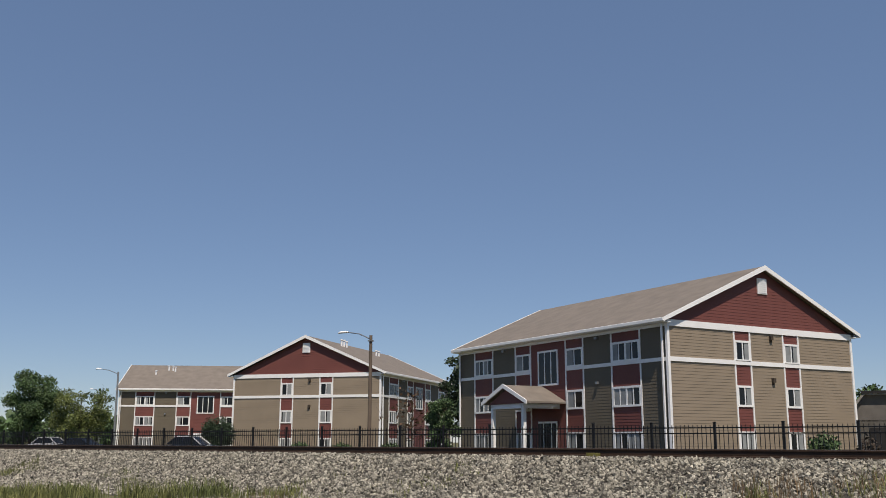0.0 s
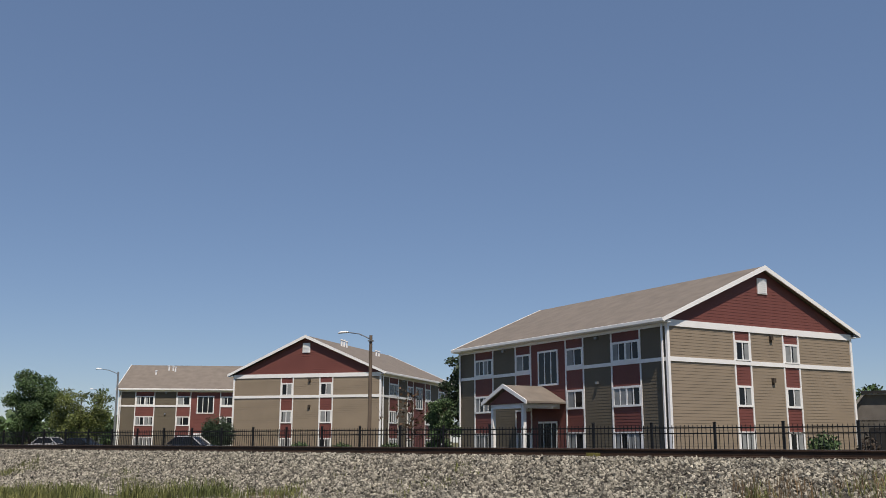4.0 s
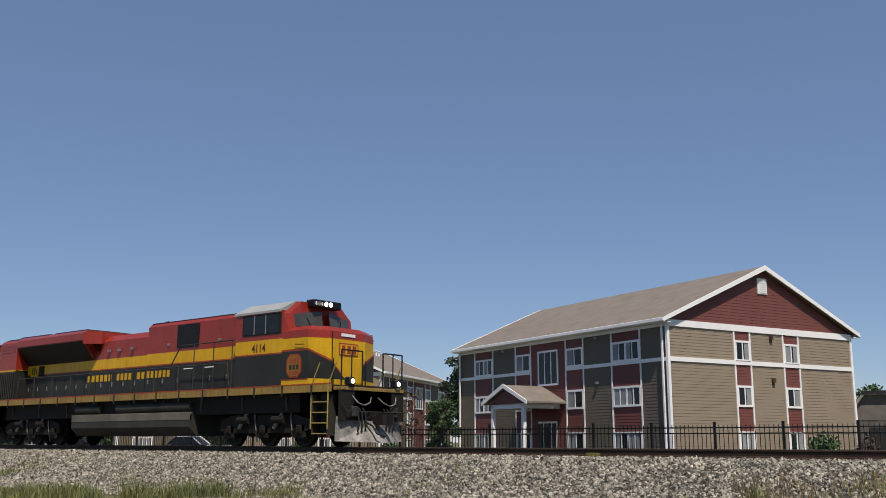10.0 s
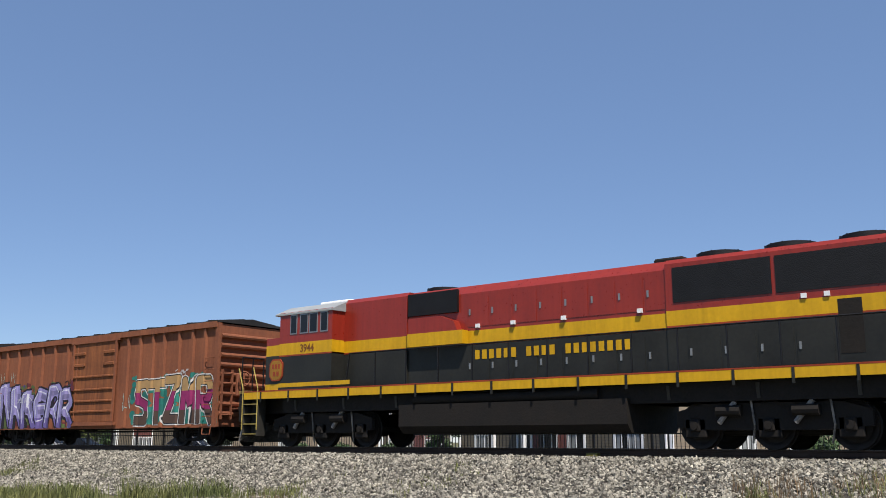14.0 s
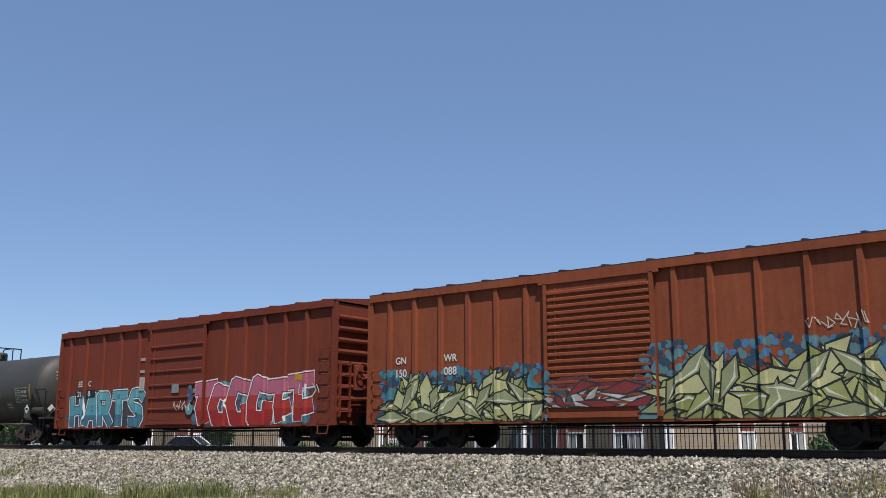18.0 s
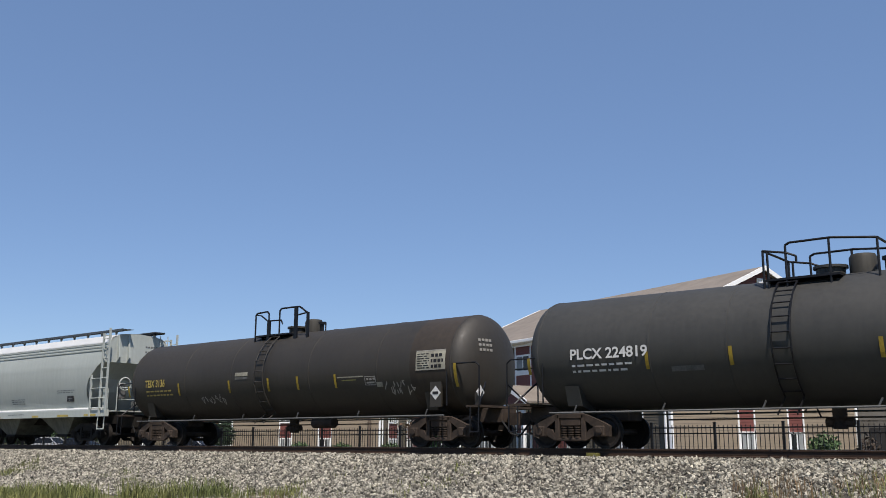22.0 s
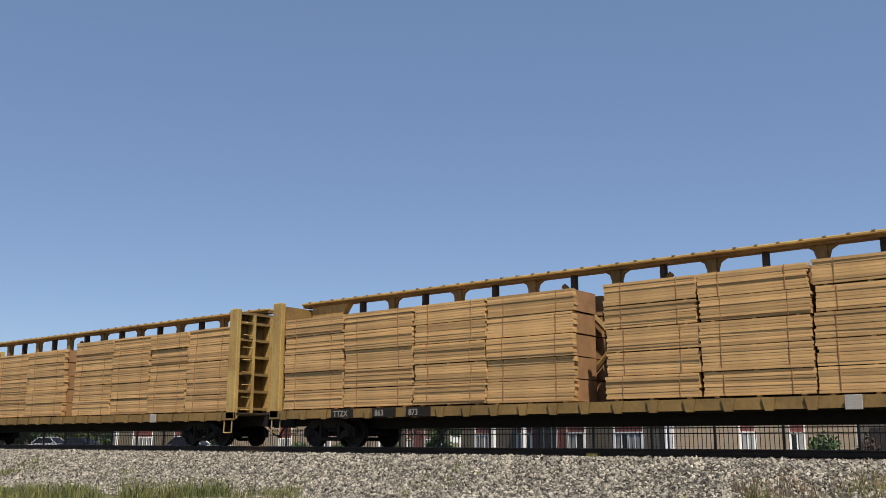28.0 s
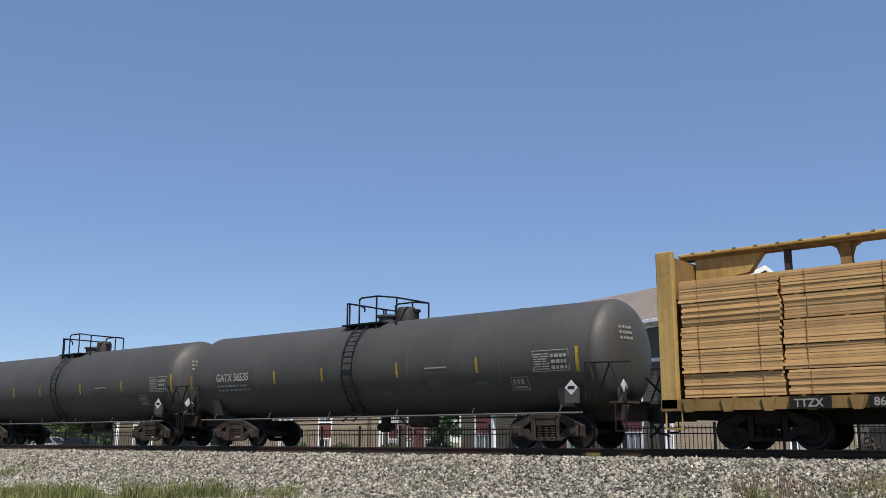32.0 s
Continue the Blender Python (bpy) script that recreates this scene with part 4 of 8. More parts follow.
        part("window_post", Mesh().box(cx0 + 0.94, cx0 + 0.97, y0 - 0.02 if s < 0 else y1, y0 if s < 0 else y1 + 0.02, 3.4, 4.0).box(cx0 + 1.51, cx0 + 1.54, y0 - 0.02 if s < 0 else y1, y0 if s < 0 else y1 + 0.02, 3.4, 4.0), M_GALV, wf)
        a = cx1 + 0.62
        zf = lambda y, z: cx1 + 0.62 - (z - 3.06) * 0.22 - abs(y) / 0.93 * 0.16 + 0.008
        ws = Mesh()
        ya, yb = (s * 0.16, s * 1.18)
        q = [(zf(ya, 3.6), ya, 3.6), (zf(yb, 3.6), yb, 3.6), (zf(yb, 3.98), yb, 3.98), (zf(ya, 4.14), ya, 4.14)]
        ws.add(q + [(x - 0.02, y, z) for x, y, z in q], [(0, 1, 2, 3), (4, 7, 6, 5), (0, 4, 5, 1), (1, 5, 6, 2), (2, 6, 7, 3), (3, 7, 4, 0)])
        part("windshield", ws, M_CABGLASS, loco, "slanted windshield pane, greyed as sky reflection")
        part("wiper", Mesh().tube((zf(s * 0.6, 3.58) + 0.02, s * 0.6, 3.58), (zf(s * 0.75, 3.9) + 0.02, s * 0.75, 3.9), 0.012, 4), M_BLACKIRON, loco)
    hb = part("headlight_box", Mesh().box(cx1 + 0.1, cx1 + 0.52, -0.6, 0.6, 4.24, 4.48, 0.03), M_BLACKIRON, loco, "black number and headlight box")
    for y in (-0.1, 0.1):
        part("headlight", Mesh().lathe([(0.0, 0.0), (0.068, 0.0), (0.075, 0.03), (0.0, 0.04)], (cx1 + 0.51, y, 4.36), 0, 12), M_HEADLIGHT, hb, "lit round headlight")
    words(hb, "4114", cx1 + 0.526, -0.58, 4.3, 0.12, M_WHITE, facing="end", label="white engine number")
    words(loco, "4114", cx0 + 0.85, -1.44, 2.86, 0.25, mat("dark red number", (0.10, 0.02, 0.012), 0.5), label="dark red engine number on the cab")
    # nose
    nx0, nx1, xk = cx1, X(-51.25), X(-51.55)
    def nose(z0, z1, grow0, grow1, material, name, label="", inset=0.0):
        q = lambda z, gr, k: [(nx0 + k * 1.6, -1.43 + k, z), (xk + gr - k * 0.4, -1.42 + k, z), (nx1 + gr - k * 0.5, -0.74 + k * 0.5, z), (nx1 + gr - k * 0.5, 0.74 - k * 0.5, z), (xk + gr - k * 0.4, 1.42 - k, z), (nx0 + k * 1.6, 1.43 - k, z)]
        v = q(z0, grow0, 0.0) + q(z1, grow1, inset)
        part(name, Mesh().add(v, [tuple(range(5, -1, -1)), tuple(range(6, 12))] + [(i, (i + 1) % 6, (i + 1) % 6 + 6, i + 6) for i in range(6)]), material, loco, label)
    nose(deck, 1.93, 0.02, 0.02, M_LOCOYELLOW, "nose_base")
    nose(1.93, 3.19, 0.02, 0.0, M_LOCOYELLOW, "nose_stripe", "yellow nose band")
    nose(3.19, 3.22, 0.004, 0.004, M_LINE, "nose_lining")
    nose(3.22, 3.42, 0.0, -0.02, M_LOCORED, "nose_shoulder")
    nose(3.42, 3.56, -0.02, -0.05, M_LOCORED, "nose_top", "red nose top", 0.24)
    # dark sweep that runs round the corner and falls to the foot of the front
    for s in (-1, 1):
        for up, off, material, name in ((0.06, 0.008, M_LINE, "sweep_lining"), (0.0, 0.014, M_LOCODARK, "nose_sweep")):
            p = [(cx1 - 0.01, 1.43), (xk + 0.012, 1.42), (nx1 + 0.008, 0.74), (nx1 + 0.008, 0.12 - up)]
            tops = [2.8 + up, 2.8 + up, 2.5 + up, 1.98]
            out = [(0, 1), (0.55, 0.83), (0.93, 0.37), (1, 0)]
            v = []
            for (x, y), z, (ox, oy) in zip(p, tops, out):
                v += [(x + ox * off, s * (y + oy * off), 1.98 - up * 0.6), (x + ox * off, s * (y + oy * off), z)]
            v += [(x - 0.02 * ox, y - s * 0.02 * oy, z) for (x, y, z), (ox, oy) in zip(v, [o_ for o_ in out for _ in (0, 1)])]
            f = [(2 * i, 2 * i + 2, 2 * i + 3, 2 * i + 1) for i in range(3)] + [(8 + 2 * i, 9 + 2 * i, 11 + 2 * i, 10 + 2 * i) for i in range(3)]
            f += [(2 * i + 1, 2 * i + 3, 2 * i + 11, 2 * i + 9) for i in range(3)]
            part(name, Mesh().add(v, f), material, loco, "dark sweep of the side colour on the nose" if material == M_LOCODARK else "")
    part("nose_door", Mesh().box(nx1 + 0.0, nx1 + 0.035, 0.14, 0.6, deck + 0.12, 2.66, 0.012), M_LOCOYELLOW, loco)
    part("nose_seam", Mesh().box(nx1 + 0.012, nx1 + 0.024, -0.72, -0.69, deck + 0.05, 3.4), M_GRIME, loco)
    part("nose_emblem", Mesh().box(nx1 + 0.01, nx1 + 0.022, -0.42, 0.42, 2.7, 3.08), M_LINE, loco, "small red and yellow emblem panel")
    part("emblem_ground", Mesh().box(nx1 + 0.02, nx1 + 0.028, -0.38, 0.38, 2.74, 3.04), M_LOCOYELLOW, loco)
    bars(loco, front_end(nx1 + 0.027), "xxx", -0.34, 0.36, 2.77, 3.01, M_LINE, label="red block lettering")
    part("nose_plate", Mesh().box(nx1 + 0.0, nx1 + 0.02, -0.32, 0.28, 3.28, 3.37), M_WHITE, loco, "small white notice on the nose")
    for s in (-1, 1):
        part("grab_rail", Mesh().pipe([(xk - 0.55, s * 1.44, 3.0), (xk - 0.55, s * 1.47, 3.0), (xk - 0.15, s * 1.47, 2.98), (xk - 0.15, s * 1.44, 2.98)], 0.014, 5), M_BLACKIRON, loco)
    for s in (-1, 1):
        part("nose_rail", Mesh().tube((nx1 + 0.08, s * 0.7, 1.7), (nx1 + 0.08, s * 0.7, 2.6), 0.02, 6), M_BLACKIRON, loco)
        d = part("ditch_light", Mesh().box(X(-50.25), X(-50.0), s * 1.0 - 0.12, s * 1.0 + 0.12, 1.74, 1.98, 0.03), M_BLACKIRON, loco)
        part("lamp_glass", Mesh().lathe([(0.0, 0.0), (0.068, 0.0), (0.068, 0.02), (0.0, 0.03)], (X(-49.99), s * 1.0, 1.86), 0, 12), M_HEADLIGHT, d, "lit ditch light")
    em = [(-0.36, 0.12), (-0.36, 0.5), (-0.2, 0.66), (0.2, 0.66), (0.36, 0.5), (0.36, 0.12), (0.2, -0.04), (-0.2, -0.04)]
    ex = cx1 + 0.6
    part("cab_emblem", Mesh().prism([(ex + a * 0.95, 2.05 + b) for a, b in em], 1, -1.452, -1.43), M_LINE, loco, "octagonal red and gold emblem")
    part("emblem_face", Mesh().prism([(ex + a * 0.83, 2.085 + b * 0.88) for a, b in em], 1, -1.458, -1.452), mat("gold emblem", (0.33, 0.16, 0.02), 0.5), loco)
    bars(loco, near_side(-1.458), "xxxx", ex - 0.24, ex + 0.26, 2.44, 2.58, M_LINE)
    bars(loco, near_side(-1.458), "xxx", ex - 0.22, ex + 0.26, 2.25, 2.39, M_LOCODARK)
    bars(loco, near_side(-1.458), "xxxxx", ex - 0.22, ex + 0.24, 2.1, 2.2, M_LINE)
    for u0, u1, z in ((-58.2, -57.0, 2.5), (-57.0, -56.0, 2.5)):
        part("step_light", Mesh().box(X(u0) + 0.3, X(u0) + 0.8, -1.46, -1.45, 2.5, 2.53), M_WHITE, loco)
    handrail(loco, X(-69.8), X(-55.4), 1.35, deck, 2.6, M_TANKGREY)
    step_well(loco, X(-50.95), 1, M_TANKGREY)
    step_well(loco, X(-72.2), -1, M_TANKGREY)
    # below the deck
    part("fuel_tank", Mesh().prism([(-1.38, 0.62), (-1.1, 0.34), (1.1, 0.34), (1.38, 0.62), (1.38, 0.98), (1.25, 1.12), (-1.25, 1.12), (-1.38, 0.98)], 0, X(-65.2), X(-57.5)), M_TANKGREY, loco, "grey-brown fuel tank")
    for s in (-1, 1):
        part("tank_ledge", Mesh().box(X(-65.2), X(-57.5), min(s * 1.39, s * 1.3), max(s * 1.39, s * 1.3), 0.84, 1.1, 0.01), mat("dusty tank ledge", (0.17, 0.155, 0.12), 0.8), loco, "dusty pale tank ledge")
    for a, b in ((-65.1, -63.3), (-62.2, -57.6)):
        part("air_reservoir", Mesh().tube((X(a), -1.2, 1.28), (X(b), -1.2, 1.28), 0.16, 14).tube((X(a), 1.2, 1.28), (X(b), 1.2, 1.28), 0.16, 14), M_TANKGREY, loco)
    truck(loco, X(-54.0), 1.75, 0.5, 3, M_GRIME, 1.1)
    truck(loco, X(-68.9), 1.75, 0.5, 3, M_GRIME, 1.1)
    return loco


def second_locomotive():
    o = -84.5
    loco_shift = 4.2
    loco = thing("locomotive", "red, yellow and dark green diesel locomotive running cab last", "locomotive", group="locomotives of the train")
    RUN.append((loco, o + loco_shift))
    loco.scale = (1.0, 1.05, 1.065)
    deck = 1.62
    X = lambda u: u - o
    underframe(loco, X(-95.6), X(-73.3), deck, M_LOCODARK, M_LOCOYELLOW)
    pilot(loco, X(-73.3), 1, M_GRIME)
    pilot(loco, X(-95.6), -1, M_GRIME)
    stripe_box(loco, X(-80.3), X(-74.3), 0.9, deck, 4.24, 2.72, 3.06, "radiator_hood", chamfer=0.1)
    stripe_box(loco, X(-88.6), X(-80.3), 0.86, deck, 4.26, 2.69, 3.02, "engine_hood", chamfer=0.24)
    stripe_box(loco, X(-91.2), X(-88.6), 0.92, deck, 4.26, 2.69, 3.02, "equipment_hood", chamfer=0.12)
    for s in (-1, 1):
        y0, y1 = (-0.92, -0.9) if s < 0 else (0.9, 0.92)
        for a, b in ((-80.1, -77.7), (-77.6, -75.15)):
            part("radiator_grille", Mesh().box(X(a), X(b), y0, y1, 3.24, 4.04), M_GRILLE, loco, "black radiator grille")
        part("dynamic_grille", Mesh().box(X(-88.55), X(-86.7), -0.95 if s < 0 else 0.84, -0.84 if s < 0 else 0.95, 3.55, 4.16), M_GRILLE, loco, "black intake grille")
        part("blower_duct", Mesh().prism([(X(-88.4), 2.7), (X(-86.4), 2.7), (X(-86.7), 3.3), (X(-87.2), 3.46), (X(-88.4), 3.46)], 1, min(s * 0.85, s * 1.1), max(s * 0.85, s * 1.1)), M_LOCORED, loco, "red blower duct")
        part("duct_stripe", Mesh().box(X(-88.42), X(-86.38), -1.105 if s < 0 else 0.85, -0.85 if s < 0 else 1.105, 2.68, 3.04), M_LOCOYELLOW, loco)
        part("hood_recess", Mesh().box(X(-76.3), X(-75.8), -0.908 if s < 0 else 0.88, -0.88 if s < 0 else 0.908, 1.9, 3.0), M_GRIME, loco)
        for x in (-86.0, -84.8, -83.2, -81.0, -77.0, -76.5, -74.6):
            part("lifting_lug", Mesh().box(X(x) - 0.06, X(x) + 0.06, -0.94 if s < 0 else 0.85, -0.85 if s < 0 else 0.94, 3.08, 3.18), M_WHITE, loco)
    hood_doors(loco, X(-86.4), X(-80.1), 0.86, deck + 0.1, 2.46, 8, M_LOCODARK)
    hood_doors(loco, X(-86.4), X(-80.1), 0.86, 3.12, 3.9, 8, M_LOCORED)
    hood_doors(loco, X(-79.8), X(-76.4), 0.9, deck + 0.1, 2.5, 4, M_LOCODARK)
    fans(loco, [X(-79.2), X(-77.5), X(-75.8)], 4.28, 0.62, M_GRILLE)
    fans(loco, [X(-87.9)], 4.26, 0.56, M_GRILLE)
    part("exhaust_stack", Mesh().box(X(-80.9), X(-80.1), -0.3, 0.3, 4.2, 4.42, 0.04), M_GRIME, loco)
    part("end_grab_rail", Mesh().pipe([(X(-75.0), -0.55, 4.2), (X(-74.95), -0.55, 4.36), (X(-74.35), -0.55, 4.33), (X(-74.35), 0.55, 4.33), (X(-74.95), 0.55, 4.36), (X(-75.0), 0.55, 4.2)], 0.02), M_GALV, loco)
    # hood end that leads
    xe = X(-74.3)
    words(loco, "3244", xe + 0.012, -0.62, 3.74, 0.3, M_SAFETYYELLOW, facing="end", label="yellow engine number")
    for z in (3.5, 3.2, 2.3):
        part("end_door", Mesh().box(xe, xe + 0.02, -0.35, 0.35, z - 0.12, z + 0.14), M_LOCORED if z > 2.9 else M_LOCODARK, loco)
    hb = part("headlight_box", Mesh().box(xe, xe + 0.16, 0.36, 0.86, 3.5, 3.9, 0.03), M_BLACKIRON, loco)
    for y in (0.5, 0.72):
        part("headlight", Mesh().lathe([(0.0, 0.0), (0.05, 0.0), (0.055, 0.03), (0.0, 0.05)], (xe + 0.16, y, 3.72), 0, 12), M_HEADLIGHT, hb, "lit round headlight")
    bars(loco, near_side(-0.876), "xxxxxx xxxx xxxxxxxx", X(-86.15), X(-81.25), 2.26, 2.5, M_LOCOYELLOW, label="yellow block lettering")
    # cab and nose at the trailing end
    c0, c1 = X(-93.6), X(-91.2)
    stripe_box(loco, c0, c1, 1.43, deck, 3.98, 2.7, 3.05, "cab")
    part("cab_roof", Mesh().prism([(-1.47, 3.9), (-1.47, 3.95), (-0.85, 4.22), (0.85, 4.22), (1.47, 3.95), (1.47, 3.9)], 0, c0 - 0.2, c1 + 0.05), M_CABROOF, loco, "pale grey cab roof")
    part("roof_unit", Mesh().box(c0 + 0.8, c1 - 0.2, -0.5, 0.5, 4.22, 4.36, 0.04), M_WHITE, loco, "white air conditioner box")
    for s in (-1, 1):
        y0, y1 = (-1.445, -1.43) if s < 0 else (1.43, 1.445)
        for a, b in ((0.5, 0.82), (0.95, 1.33), (1.38, 1.76), (1.88, 2.22)):
            wf = part("cab_window", Mesh().box(c0 + a, c0 + b, y0, y1, 3.3, 3.9), M_GALV, loco, "aluminium framed cab window")
            part("pane", Mesh().box(c0 + a + 0.04, c0 + b - 0.04, y0 - 0.006 if s < 0 else y1, y0 if s < 0 else y1 + 0.006, 3.34, 3.86), M_GLASS, wf)
    words(loco, "3944", c0 + 0.98, -1.44, 2.76, 0.23, mat("faded red number", (0.30, 0.10, 0.02), 0.6), label="faded engine number")
    n0 = X(-94.45)
    for z0, z1, m, nm in ((deck, 1.85, M_LOCOYELLOW, "nose_foot"), (1.85, 2.7, M_LOCODARK, "nose_base"), (2.7, 3.02, M_LOCOYELLOW, "nose_stripe"), (3.02, 3.24, M_LOCORED, "nose_top")):
        q = lambda z: [(c0, -1.42, z), (c0, 1.42, z), (n0 + 0.16, 1.38, z), (n0, 0.9, z), (n0, -0.9, z), (n0 + 0.16, -1.38, z)]
        v = q(z0) + q(z1)
        part(nm, Mesh().add(v, [tuple(range(6)), tuple(range(11, 5, -1))] + [(i, i + 6, (i + 1) % 6 + 6, (i + 1) % 6) for i in range(6)]), m, loco)
    part("bell", Mesh().box(n0 + 0.25, n0 + 0.55, -0.6, -0.3, 3.2, 3.34, 0.03), M_LOCORED, loco)
    em = [(-0.32, 0.12), (-0.32, 0.5), (-0.18, 0.64), (0.18, 0.64), (0.32, 0.5), (0.32, 0.12), (0.18, -0.02), (-0.18, -0.02)]
    ex = c0 - 0.1
    part("cab_emblem", Mesh().prism([(ex + a, 1.96 + b) for a, b in em], 1, -1.456, -1.3), M_LINE, loco, "round gold and red emblem")
    part("emblem_face", Mesh().prism([(ex + a * 0.84, 2.0 + b * 0.86) for a, b in em], 1, -1.462, -1.456), mat("faded gold emblem", (0.45, 0.22, 0.02), 0.5), loco)
    part("cab_foot", Mesh().box(c0, X(-90.4), -1.436, -1.43, 1.74, 1.86).box(c0, X(-90.4), 1.43, 1.436, 1.74, 1.86), M_LOCOYELLOW, loco, "yellow band along the foot of the cab")
    bars(loco, near_side(-1.462), "xxx", ex - 0.2, ex + 0.22, 2.3, 2.44, M_LINE)
    bars(loco, near_side(-1.462), "xx", ex - 0.16, ex + 0.18, 2.08, 2.22, M_LINE)
    handrail(loco, X(-90.6), X(-75.0), 1.15, deck, 2.6, M_BLACKIRON)
    step_well(loco, X(-74.1), 1, M_TANKGREY)
    step_well(loco, X(-94.95), -1, M_TANKGREY)
    part("fuel_tank", Mesh().prism([(-1.34, 0.55), (-1.15, 0.36), (1.15, 0.36), (1.34, 0.55), (1.34, 1.12), (-1.34, 1.12)], 0, X(-88.5), X(-81.2)), M_GRIME, loco, "dark fuel tank")
    for y in (-1.2, 1.2):
        part("air_reservoir", Mesh().tube((X(-88.0), y, 1.25), (X(-82.0), y, 1.25), 0.14, 12), M_GRIME, loco)
    truck(loco, X(-77.9), 1.72, 0.5, 3, M_GRIME, 1.1)
    truck(loco, X(-92.0), 1.72, 0.5, 3, M_GRIME, 1.1)
    return loco


lead_locomotive()
second_locomotive()
# ---- freight cars ----
M_BOXPINK = mat("faded brown boxcar paint", (0.37, 0.135, 0.066), 0.75, 0, 0.16, 0.5, 10, 0.08, streak=0.3, tint=(0.20, 0.075, 0.045), spec=0.15)
M_BOXBROWN = mat("brown boxcar paint", (0.29, 0.078, 0.034), 0.7, 0, 0.14, 0.5, 10, 0.08, streak=0.3, tint=(0.17, 0.048, 0.026), spec=0.15)
M_BOXRED = mat("dark red-brown boxcar paint", (0.21, 0.046, 0.024), 0.65, 0, 0.12, 0.5, 10, 0.08, streak=0.3, tint=(0.135, 0.033, 0.02), spec=0.15)
M_BOXRUST = mat("rusty orange door paint", (0.36, 0.13, 0.05), 0.8, 0, 0.25, 1.2, 10, 0.1, streak=0.5, tint=(0.16, 0.06, 0.035), spec=0.15)
M_ROOFDARK = mat("dark tarred roof", (0.03, 0.028, 0.028), 0.8, 0, 0.3, 1, 12, 0.1)
M_TANKBLACK = mat("black tank paint", (0.052, 0.051, 0.046), 0.6, 0, 0.2, 0.4, 10, 0.03, streak=0.25, spec=0.45)
M_TANKFADED = mat("sun-faded black tank paint", (0.076, 0.073, 0.066), 0.6, 0, 0.2, 0.4, 10, 0.03, streak=0.25, spec=0.5)
M_TANKBROWN = mat("dusty black-brown tank paint", (0.038, 0.032, 0.024), 0.62, 0, 0.22, 0.4, 10, 0.03, streak=0.25, spec=0.5)
M_HOPPER = mat("light grey hopper paint", (0.83, 0.85, 0.83), 0.5, 0, 0.06, 0.5, 10, 0.03, streak=0.3)
M_HOPPERBLUE = mat("pale grey-green hopper paint", (0.49, 0.525, 0.49), 0.55, 0, 0.09, 0.5, 10, 0.03, streak=0.35)
M_HOPPERWHITE = mat("white sill paint", (0.72, 0.73, 0.72), 0.5, 0, 0.06, 1, 10, 0.03)
M_GRATING = mat("blue-grey roof walk", (0.10, 0.115, 0.135), 0.6, 0.3, 0.2, 2, 20, 0.2)
M_BEAM = mat("worn yellow centre beam paint", (0.60, 0.42, 0.14), 0.65, 0, 0.2, 1, 10, 0.1, tint=(0.30, 0.17, 0.05), streak=0.3)
M_BEAMBROWN = mat("rusty yellow-brown beam paint and chord shade", (0.30, 0.185, 0.06), 0.75, 0, 0.25, 1, 10, 0.1)
M_LUMBER = mat("fresh sawn lumber", (0.71, 0.435, 0.185), 0.8, 0, 0.22, 1.6, 16, 0.15, rnd=0.27)
M_LUMBEREND = mat("sawn lumber ends", (0.40, 0.22, 0.10), 0.85, 0, 0.2, 2, 25, 0.2, island=0.25)
M_PAINTWHITE = mat("white stencil paint", (0.72, 0.72, 0.70), 0.7, 0, 0.08)
M_PAINTBLACK = mat("black stencil paint", (0.015, 0.015, 0.018), 0.7)
M_PAINTYELLOW = mat("yellow reflector", (0.58, 0.36, 0.02), 0.6)
M_REFLECT = mat("dusty yellow reflector", (0.42, 0.29, 0.03), 0.7, 0, 0.25, 3, 20)
# Bays are darker than the body paint, with streaks.
M_BAY = mat("dull grey-green bay paint", (0.20, 0.205, 0.17), 0.8, 0, 0.3, 1.2, 12, 0.1, tint=(0.06, 0.058, 0.045), streak=0.4)
M_DULLPIPE = mat("dull grey pipe paint", (0.17, 0.17, 0.165), 0.7, 0.2, 0.2, 2, 20, 0.05)
PAINT = {}


def spray(rgb):
    if rgb not in PAINT:
        PAINT[rgb] = mat("sprayed paint", rgb, 0.75, 0, 0.14, 1.5, 10, 0.0)
    return PAINT[rgb]


def cut(poly, k, lo, hi):
    """A convex outline cut to lo..hi along its axis k."""
    for limit, keep in ((lo, lambda v: v >= lo), (hi, lambda v: v <= hi)):
        out = []
        for i, p in enumerate(poly):
            q = poly[(i + 1) % len(poly)]
            a, b = p[k], q[k]
            if keep(a):
                out.append(p)
            if keep(a) != keep(b):
                t = (limit - a) / (b - a)
                out.append((p[0] + t * (q[0] - p[0]), p[1] + t * (q[1] - p[1])))
        poly = out
        if len(poly) < 3:
            return []
    return poly


